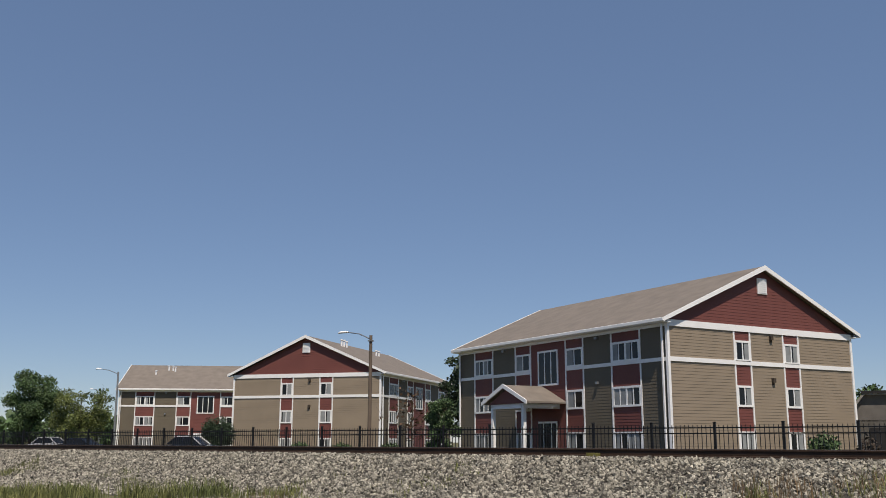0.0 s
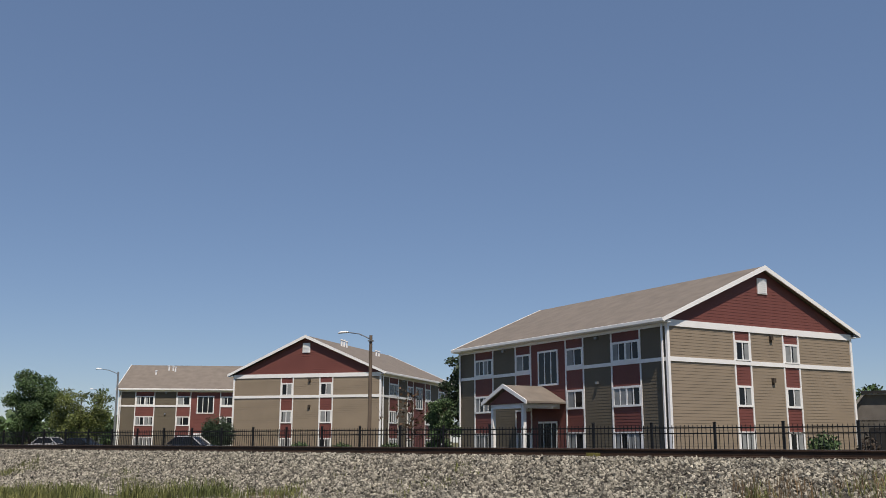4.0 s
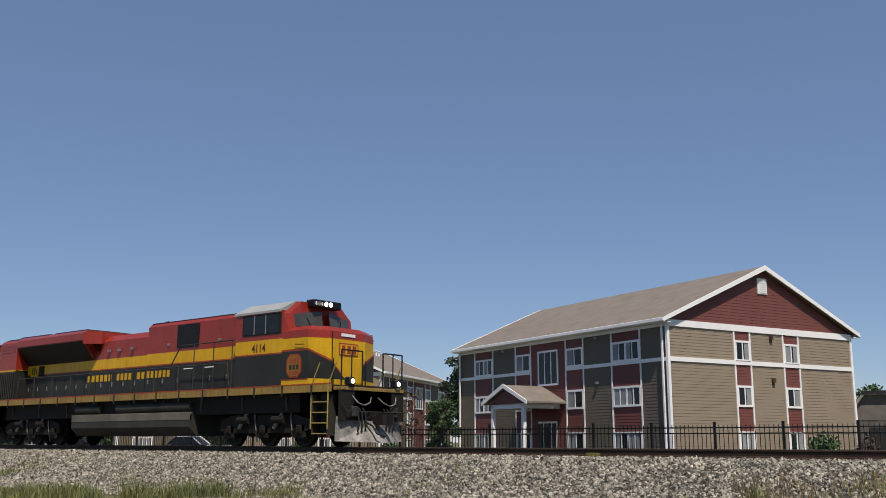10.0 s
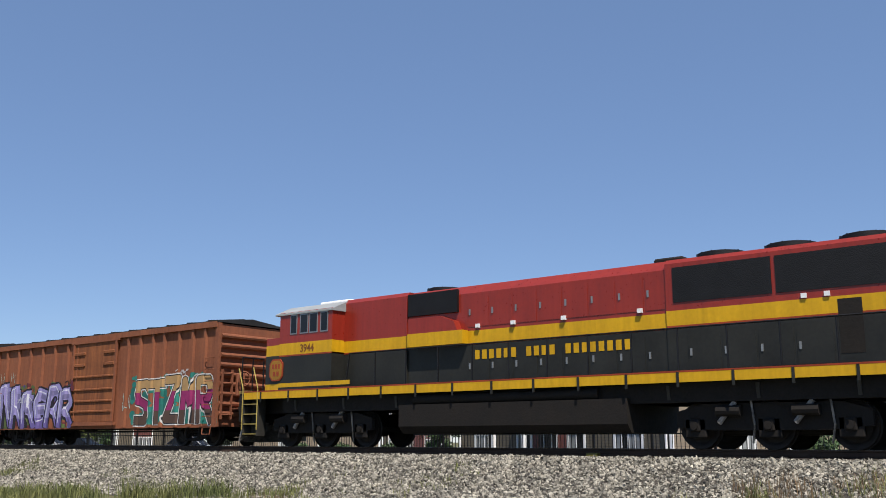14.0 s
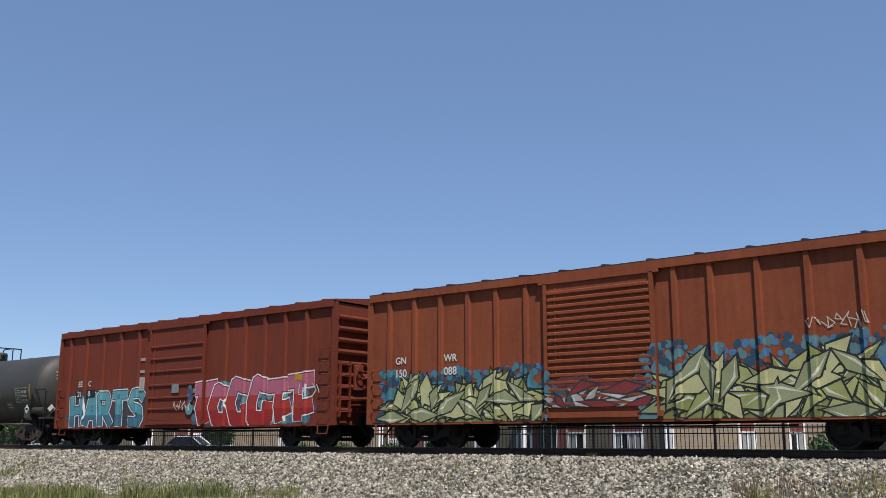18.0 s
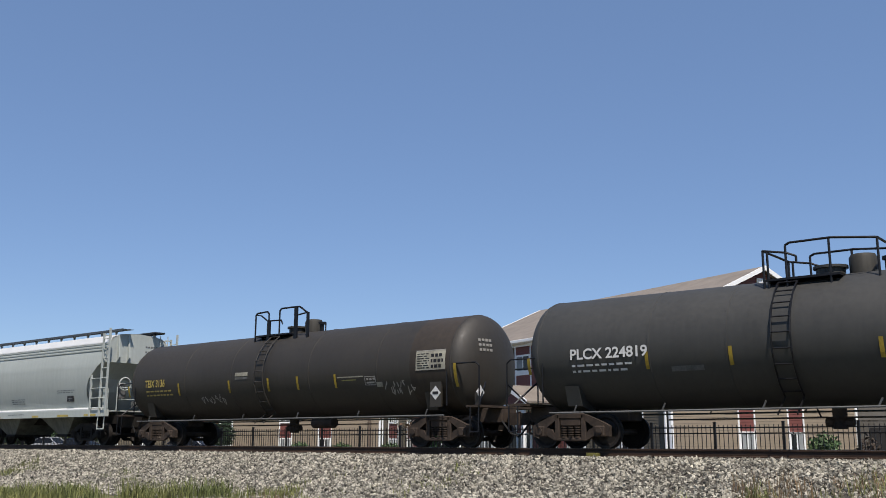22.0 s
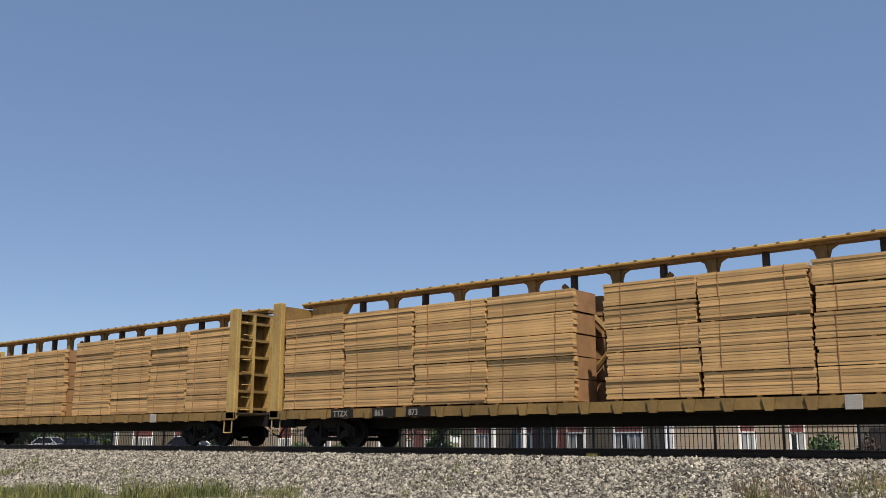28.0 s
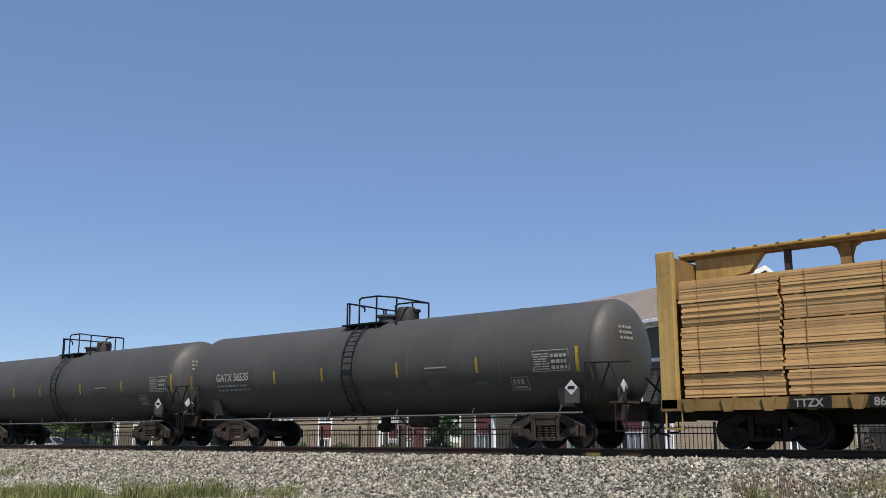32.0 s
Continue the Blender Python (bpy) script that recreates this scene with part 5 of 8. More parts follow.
GLYPHS = {
    "H": [[(0.12, 0), (0.12, 1)], [(0.88, 0), (0.88, 1)], [(0.12, 0.5), (0.88, 0.55)]],
    "A": [[(0.08, 0), (0.42, 1), (0.62, 1), (0.94, 0)], [(0.25, 0.36), (0.8, 0.36)]],
    "R": [[(0.14, 0), (0.14, 0.96), (0.7, 0.96), (0.82, 0.74), (0.66, 0.52), (0.16, 0.5)], [(0.45, 0.5), (0.92, 0)]],
    "T": [[(0.5, 0), (0.5, 0.9)], [(0.04, 0.94), (0.98, 0.94)]],
    "Z": [[(0.06, 0.94), (0.92, 0.94), (0.12, 0.06), (0.95, 0.06)]],
    "M": [[(0.1, 0), (0.14, 1), (0.5, 0.45), (0.84, 1), (0.9, 0)]],
    "S": [[(0.9, 0.84), (0.7, 0.97), (0.25, 0.95), (0.14, 0.72), (0.3, 0.55), (0.75, 0.45), (0.88, 0.22), (0.7, 0.05), (0.1, 0.06)]],
}


def bubble(rng):
    """Swollen stems, hooks and kicked feet that press into each other, no letter."""
    j = lambda: rng.uniform(-0.08, 0.08)
    top, pick = rng.uniform(0.86, 1.04), rng.random()
    if pick < 0.36:
        out = [[(0.02 + j(), 0.02), (0.1 + j(), 0.5), (0.05 + j(), top - 0.06), (0.42 + j(), top - 0.02)], [(0.42 + j(), top - 0.04), (0.5 + j(), 0.5), (0.85 + j(), 0.03)]]
    elif pick < 0.7:
        out = [[(0.75 + j(), top - 0.1), (0.35 + j(), top), (0.08 + j(), top - 0.25), (0.1 + j(), 0.3), (0.4 + j(), 0.06), (0.95 + j(), 0.16)], [(0.3, 0.5 + j()), (0.78 + j(), 0.58 + j()), (0.86 + j(), 0.3)]]
    else:
        out = [[(0.12 + j(), 0.02), (0.18 + j(), top)], [(0.2, top - 0.04), (0.62 + j(), top), (0.86 + j(), top - 0.26), (0.55 + j(), 0.42 + j())], [(0.5, 0.44), (0.95 + j(), 0.02)]]
    return out


def slabby(rng):
    """Square-cornered stems and bars that lean into each other, no letter."""
    j = lambda: rng.uniform(-0.06, 0.06)
    a, pick = rng.uniform(0.0, 0.15), rng.random()
    if pick < 0.4:
        out = [[(a + j(), 0.98), (0.3 + j(), 0.12)], [(0.3, 0.12), (0.45 + j(), 0.7 + j()), (0.72 + j(), 0.98)]]
    elif pick < 0.7:
        out = [[(a + j(), 0.95), (0.9 + j(), 1.0)], [(0.5 + j(), 0.95), (0.42 + j(), 0.4), (0.5 + j(), 0.05)], [(0.62, 0.3 + j()), (0.9 + j(), 0.42 + j())]]
    else:
        out = [[(0.8 + j(), 0.9), (0.25 + j(), 1.0), (0.1 + j(), 0.5), (0.2 + j(), 0.08), (0.9 + j(), 0.06)], [(0.88, 0.08), (0.86 + j(), 0.45)]]
    return out


FORMS = {"b": bubble, "k": slabby}


def strokes_to_polys(lines, width):
    out = []
    for line in lines:
        for (ax, az), (bx, bz) in zip(line[:-1], line[1:]):
            d = math.hypot(bx - ax, bz - az) or 1e-6
            ux, uz = (bx - ax) / d * width / 2, (bz - az) / d * width / 2
            e = 0.35
            out.append([(ax - ux * e - uz, az - uz * e + ux), (ax - ux * e + uz, az - uz * e - ux), (bx + ux * e + uz, bz + uz * e - ux), (bx + ux * e - uz, bz + uz * e + ux)])
        for px, pz in line[1:-1]:
            out.append([(px + width * 0.5 * math.cos(k * math.pi / 4), pz + width * 0.5 * math.sin(k * math.pi / 4)) for k in range(8)])
    return out


def paint_on(car, polys, depth_at, layer, colours, name):
    """Lays flat paint on a side that has proud posts: each outline is cut where the depth steps."""
    for (z0, z1), rgb in colours:
        v, f = [], []
        for k, poly in enumerate(polys):
            band = cut(poly, 1, z0, z1)
            if len(band) < 3:
                continue
            for x0, x1, ya, yb in depth_at:
                q = cut(band, 0, x0, x1)
                if len(q) >= 3:
                    n = len(v)
                    off = 0.003 * layer + 0.000008 * (k % 73)
                    v += [(a, ya + (yb - ya) * (a - x0) / (x1 - x0) - off, b) for a, b in q]
                    f.append(tuple(range(n, n + len(q))))
        if f:
            ob = raw(name, v, f, spray(rgb), car)
            ob["label"], ob["kind"] = "spray painted graffiti", "stuff"


def graffiti(car, depth_at, text, x0, x1, z0, z1, fills, edge, cloud, seed, inner=(0.02, 0.02, 0.025), fat=0.3, shine=None, over=0.0):
    rng = random.Random(seed)
    n = len(text)
    w = (x1 - x0) / n
    if cloud:
        # sprayed mist: many small dabs, thinning out towards the top
        dabs = []
        for i in range(230):
            k = rng.random() ** 1.6
            cx, cz = rng.uniform(x0 - 0.2, x1 + 0.2), z0 + (z1 - z0) * (1.0 - k)
            cz += 0.09 * math.sin(cx * 3.1 + seed)
            rx = rng.uniform(0.07, 0.12) + 0.16 * min(1.0, k * 1.5) * rng.random()
            rz = rx * rng.uniform(0.7, 1.0)
            dabs.append([(cx + rx * math.cos(a * 0.628), max(z0 - 0.02, cz + rz * math.sin(a * 0.628))) for a in range(10)])
        for i, c in enumerate(cloud):
            paint_on(car, dabs[i::len(cloud)], depth_at, 1 + 0.2 * i, [((0.67, 9), c)], "graffiti_cloud")
    fw = min(w, z1 - z0) * fat
    for i, ch in enumerate(text):
        h = (z1 - z0) * rng.uniform(0.88, 1.05)
        lean = rng.uniform(-0.12, 0.14) * w
        gx = x0 + i * w
        wide = w * (1.1 + over)
        forms = GLYPHS[ch] if ch in GLYPHS else FORMS[ch](rng)
        lines = [[(gx + a * wide * 0.92 + lean * b + rng.uniform(-0.03, 0.03), z0 + 0.05 + b * (h - 0.1) + rng.uniform(-0.02, 0.02)) for a, b in line] for line in forms]
        k = 2 + 0.4 * i
        paint_on(car, strokes_to_polys(lines, fw + 0.15), depth_at, k, [((0.67, 9), edge)], "graffiti_edge")
        paint_on(car, strokes_to_polys(lines, fw + 0.07), depth_at, k + 0.1, [((0.67, 9), inner)], "graffiti_outline")
        paint_on(car, strokes_to_polys(lines, fw), depth_at, k + 0.2, fills, "graffiti_letter")
        if shine:
            hi = [[(a - fw * 0.3, b + fw * 0.28) for a, b in line] for line in lines]
            paint_on(car, strokes_to_polys(hi, 0.045), depth_at, k + 0.3, [((0.67, 9), shine)], "graffiti_shine")
            low = [[(a + fw * 0.2, b - fw * 0.2) for a, b in line[:2]] for line in lines]
            paint_on(car, strokes_to_polys(low, fw * 0.4), depth_at, k + 0.26, [((z, y), tuple(c * 0.6 for c in q)) for (z, y), q in fills], "graffiti_shade")


def wildstyle(car, depth_at, x0, x1, z0, z1, fills, dark, pale, mist, seed, steps=10):
    """Pointed blades in many overlapping layers, each with a dark edge, over a sprayed mist."""
    rng = random.Random(seed)
    dabs = []
    for i in range(420):
        k = rng.random() ** 1.5
        cx, cz, r = rng.uniform(x0 - 0.35, x1 + 0.35), z0 + (z1 - z0) * (0.98 - k), rng.uniform(0.05, 0.1) + 0.16 * k * rng.random()
        cz += 0.08 * math.sin(cx * 2.7 + seed)
        dabs.append([(cx + r * math.cos(a * 0.628), max(z0, cz + r * math.sin(a * 0.628))) for a in range(10)])
    for i, c in enumerate(mist):
        paint_on(car, dabs[i::len(mist)], depth_at, 1 + 0.2 * i, [((z0, 9), c)], "graffiti_cloud")

    def blade(p, q, bend, w):
        (ax, az), (cx, cz) = p, q
        d = math.hypot(cx - ax, cz - az)
        nx, nz = -(cz - az) / d, (cx - ax) / d
        mx, mz = ax + (cx - ax) * 0.42 + nx * bend, az + (cz - az) * 0.42 + nz * bend
        l, r = (mx + nx * w / 2, mz + nz * w / 2), (mx - nx * w / 2, mz - nz * w / 2)
        return [[p, l, r], [l, q, r]]

    h = z1 - z0
    foot = [[(x0 + (x1 - x0) * i / 8, z0), (x0 + (x1 - x0) * (i + 1) / 8, z0), (x0 + (x1 - x0) * (i + 1) / 8, z0 + h * rng.uniform(0.3, 0.5)), (x0 + (x1 - x0) * i / 8, z0 + h * rng.uniform(0.3, 0.5))] for i in range(8)]
    paint_on(car, foot, depth_at, 1.8, [((z0, 9), tuple(c * 0.8 for c in fills[0]))], "graffiti_foot")
    n = max(3, int((x1 - x0) / 0.5))
    for j in range(steps):
        edge, face, glint = [], [], []
        for i in range(n):
            x = x0 + (i + 0.5 + rng.uniform(-0.4, 0.4)) * (x1 - x0) / n
            reach = h * (0.86 + 0.14 * math.sin(x * 2.1 + seed)) * (1.0 if x0 + 0.5 < x < x1 - 0.5 else 0.72)
            lean = rng.choice((-1, 1)) * rng.uniform(0.15, 1.0)
            low = rng.uniform(-0.06, 0.5) * reach
            high = min(reach * rng.uniform(0.86, 1.0), low + rng.uniform(0.4, 0.8) * reach)
            p, q = (x - lean * 0.5, z0 + low), (x + lean * 0.5, z0 + high)
            if rng.random() < 0.3:
                p, q = (x - 0.55, z0 + low + rng.uniform(0, 0.2)), (x + 0.55, z0 + low + rng.uniform(0, 0.35))
            if rng.random() < 0.5:
                p, q = q, p
            bend, w = rng.uniform(-0.12, 0.12), rng.uniform(0.26, 0.46) * min(1.0, h)
            d = math.hypot(q[0] - p[0], q[1] - p[1])
            ex, ez = (q[0] - p[0]) / d * 0.1, (q[1] - p[1]) / d * 0.1
            edge += blade((p[0] - ex, p[1] - ez), (q[0] + ex, q[1] + ez), bend, w + 0.09)
            face += blade(p, q, bend, w)
            glint += blade((p[0] + ex, p[1] + ez), (q[0] - ex, q[1] - ez), bend + w * 0.28, 0.06)
        k = 2 + 0.35 * j
        paint_on(car, edge, depth_at, k, [((z0, 9), dark)], "graffiti_outline")
        paint_on(car, face, depth_at, k + 0.12, [((z0, 9), fills[j % len(fills)])], "graffiti_blade")
        if j % 2:
            paint_on(car, glint, depth_at, k + 0.22, [((z0, 9), pale)], "graffiti_shine")


def tag_scrawl(car, depth_at, x0, x1, z0, z1, rgb, seed):
    rng = random.Random(seed)
    lines = []
    n = max(3, int((x1 - x0) / 0.14))
    for i in range(n):
        a = x0 + (x1 - x0) * i / n
        lines.append([(a + rng.uniform(-0.03, 0.2), z0 + (z1 - z0) * rng.random()) for _ in range(4)])
    paint_on(car, strokes_to_polys(lines, 0.022), depth_at, 6, [((0.67, 9), rgb)], "graffiti_tag")


def end_gear(car, x, d, material):
    """Brake wheel, ladder, grabs and sill step on a car end."""
    for y in (-1.3, 0.85):
        for s in (0, 0.42):
            part("ladder_stile", Mesh().box(min(x, x + d * 0.1), max(x, x + d * 0.1), y + s - 0.025, y + s + 0.025, 0.9, 2.6), material, car)
        for i in range(5):
            part("rung", Mesh().tube((x + d * 0.09, y, 1.05 + i * 0.36), (x + d * 0.09, y + 0.42, 1.05 + i * 0.36), 0.018, 5), material, car)
    part("brake_wheel", Mesh().lathe([(0.24, -0.02), (0.28, 0.0), (0.24, 0.02), (0.22, 0.0), (0.24, -0.02)], (x + d * 0.25, -0.5, 2.3), 0, 16).tube((x, -0.5, 2.3), (x + d * 0.27, -0.5, 2.3), 0.03, 6).tube((x + d * 0.25, -0.74, 2.3), (x + d * 0.25, -0.26, 2.3), 0.014, 4).tube((x + d * 0.25, -0.5, 2.06), (x + d * 0.25, -0.5, 2.54), 0.014, 4), material, car)
    part("brake_housing", Mesh().box(min(x, x + d * 0.14), max(x, x + d * 0.14), -0.7, -0.35, 1.7, 2.5, 0.03), material, car)
    part("cross_step", Mesh().box(min(x, x + d * 0.3), max(x, x + d * 0.3), -0.8, 0.8, 1.25, 1.29), material, car)
    for s in (-1, 1):
        part("sill_step", Mesh().pipe([(x - d * 0.75, s * 1.42, 0.75), (x - d * 0.72, s * 1.46, 0.4), (x - d * 0.3, s * 1.46, 0.4), (x - d * 0.27, s * 1.42, 0.75)], 0.02), material, car)


def boxcar(u0, u1, eave, paint, door, posts, door_kind, label, seed, ahead):
    o = (u0 + u1) / 2
    car = thing("boxcar", label, "boxcar", group="boxcars of the train")
    RUN.append((car, o + ahead))
    L = (u1 - u0) / 2
    hw, zs = 1.46, 0.95
    d0, d1 = door[0] - o, door[1] - o
    hs = hw - 0.03
    part("body_shell", Mesh().box(-L + 0.02, L - 0.02, -hs, hs, zs - 0.285, eave - 0.06), paint, car)
    part("centre_sill", Mesh().box(-L - 0.1, L + 0.1, -0.3, 0.3, 0.62, 0.95), M_GRIME, car)
    depth = []
    marks = []
    for s in (-1, 1):
        y0, y1 = (-hw - 0.055, -hw) if s < 0 else (hw, hw + 0.055)
        part("top_chord", Mesh().box(-L, L, y0 - 0.035 if s < 0 else hs, -hs if s < 0 else y1 + 0.035, eave - 0.2, eave), paint, car)
        part("side_sill", Mesh().box(-L, L, -hs - 0.012 if s < 0 else hs - 0.1, -hs + 0.1 if s < 0 else hs + 0.012, zs - 0.32, zs - 0.285), paint, car)
        for x in posts:
            xx = x - o
            part("side_post", Mesh().prism([(xx - 0.085, -hs if s < 0 else hs), (xx - 0.055, y0 if s < 0 else y1), (xx + 0.055, y0 if s < 0 else y1), (xx + 0.085, -hs if s < 0 else hs)], 2, zs - 0.285, eave - 0.2), paint, car)
            if s < 0:
                marks.append((xx - 0.055, xx + 0.055))
        for x in (-L, L):
            part("corner_post", Mesh().box(x - 0.09, x + 0.09, y0 if s < 0 else hs, -hs if s < 0 else y1, zs - 0.3, eave - 0.2), paint, car)
        # door
        yd0, yd1 = (-hw - 0.1, -hw) if s < 0 else (hw, hw + 0.1)
        dr = part("door", Mesh().box(d0, d1, yd0 + (0.03 if s < 0 else 0), yd1 - (0.03 if s > 0 else 0), zs - 0.05, eave - 0.26), M_BOXRUST if door_kind == "rust" else paint, car, "sliding side door")
        part("door_track", Mesh().box(d0 - 0.15, d1 + 0.15, yd0 - (0.02 if s < 0 else 0), yd1 + (0.02 if s > 0 else 0), zs - 0.2, zs - 0.06), paint, car)
        part("door_rail", Mesh().box(d0 - 0.2, d1 + 0.2, yd0 - (0.02 if s < 0 else 0), yd1 + (0.02 if s > 0 else 0), eave - 0.28, eave - 0.2), paint, car)
        zz = [1.25, 1.65, 2.1, 2.6, 3.05] if door_kind != "slats" else []
        if door_kind == "slats":
            n = 17
            for i in range(n):
                z = zs + 0.1 + (eave - 0.5 - zs) * i / n
                part("door_corrugation", Mesh().box(d0 + 0.06, d1 - 0.06, yd0 - 0.03 if s < 0 else yd1 - 0.02, yd0 + 0.03 if s < 0 else yd1 + 0.03, z, z + 0.1, 0.02), paint, dr)
        else:
            for z in zz + [3.5]:
                if door_kind == "rust" and z > 2.7:
                    for e0, e1 in ((d0 + 0.08, d0 + 0.85), (d1 - 0.85, d1 - 0.08)):
                        part("door_rib", Mesh().box(e0, e1, yd0 - 0.015 if s < 0 else yd1 - 0.02, yd0 + 0.03 if s < 0 else yd1 + 0.015, z, z + 0.13, 0.02), M_BOXRUST, dr)
                    continue
                part("door_rib", Mesh().box(d0 + 0.06, d1 - 0.06, yd0 - 0.015 if s < 0 else yd1 - 0.02, yd0 + 0.03 if s < 0 else yd1 + 0.015, z, z + 0.09, 0.02), M_BOXRUST if door_kind == "rust" else paint, dr)
        for x in (d0, d1):
            part("door_edge", Mesh().box(x - 0.05, x + 0.05, yd0 - 0.02 if s < 0 else yd1 - 0.05, yd0 + 0.05 if s < 0 else yd1 + 0.02, zs - 0.05, eave - 0.26), paint, dr)
        part("door_bar", Mesh().tube((d0 + 0.3, s * (hw + 0.09), zs), (d0 + 0.3, s * (hw + 0.09), eave - 0.4), 0.02, 6), paint, dr)
        for x0 in (-L + 0.12, L - 0.55):
            for i in range(4 if x0 < 0 else 6):
                z = 1.0 + i * 0.4
                part("grab_iron", Mesh().pipe([(x0, s * (hw + 0.02), z), (x0, s * (hw + 0.1), z), (x0 + 0.42, s * (hw + 0.1), z), (x0 + 0.42, s * (hw + 0.02), z)], 0.014, 5), paint, car)
    # ends with deep horizontal corrugations
    for d in (-1, 1):
        x = d * L
        part("end_frame", Mesh().box(min(x, x + d * 0.06), max(x, x + d * 0.06), -hw - 0.05, -hw + 0.1, zs - 0.3, eave - 0.05).box(min(x, x + d * 0.06), max(x, x + d * 0.06), hw - 0.1, hw + 0.05, zs - 0.3, eave - 0.05), paint, car)
        n = 9
        for i in range(n):
            z = zs + 0.02 + (eave - 0.3 - zs) * i / n
            part("end_corrugation", Mesh().prism([(x - d * 0.05, z), (x + d * 0.10, z + 0.07), (x + d * 0.12, z + 0.13), (x + d * 0.10, z + 0.18), (x - d * 0.05, z + 0.23)], 1, -hw + 0.1, hw - 0.1), paint, car)
        end_gear(car, x + d * 0.06, d, paint)
        coupler(car, x, x + d * 0.45, M_GRIME)
    # roof
    part("roof", Mesh().prism([(-hw - 0.08, eave - 0.02), (-hw - 0.08, eave + 0.03), (0, eave + 0.2), (hw + 0.08, eave + 0.03), (hw + 0.08, eave - 0.02)], 0, -L - 0.03, L + 0.03), M_ROOFDARK if seed != 3 else paint, car, "low pitched roof")
    for i in range(13):
        x = -L + 0.5 + (2 * L - 1.0) * i / 12
        part("roof_rib", Mesh().prism([(-hw - 0.07, eave + 0.03), (-hw - 0.07, eave + 0.07), (0, eave + 0.25), (hw + 0.07, eave + 0.07), (hw + 0.07, eave + 0.03), (0, eave + 0.2)], 0, x - 0.05, x + 0.05), M_ROOFDARK if seed != 3 else paint, car)
    truck(car, -L + 1.75, 1.75, 0.42, 2, M_GRIME)
    truck(car, L - 1.75, 1.75, 0.42, 2, M_GRIME)
    part("brake_rigging", Mesh().tube((-2.2, -0.3, 0.75), (-1.4, -0.3, 0.75), 0.18, 12).tube((0.6, 0.3, 0.75), (2.0, 0.3, 0.75), 0.16, 12).tube((-4, 0, 0.55), (4, 0.1, 0.55), 0.025, 6), M_GRIME, car)
    # depth steps of the near side: sheet, posts, door
    cuts = [(d0 - 0.05, d1 + 0.05, -hw - 0.1205, -hw - 0.1205)]
    for p, q in marks:
        if q < d0 or p > d1:
            cuts += [(p - 0.03, p, -hs - 0.001, -hw - 0.0555), (p, q, -hw - 0.0555, -hw - 0.0555), (q, q + 0.03, -hw - 0.0555, -hs - 0.001)]
    cuts.sort()
    x = -L - 0.1
    for a, b, y, yb in cuts:
        if a > x:
            depth.append((x, a, -hs - 0.001, -hs - 0.001))
        depth.append((a, b, y, yb))
        x = b
    depth.append((x, L + 0.1, -hs - 0.001, -hs - 0.001))
    return car, o, depth


def span(a, b, n):
    return [a + (b - a) * i / (n - 1) for i in range(n)]


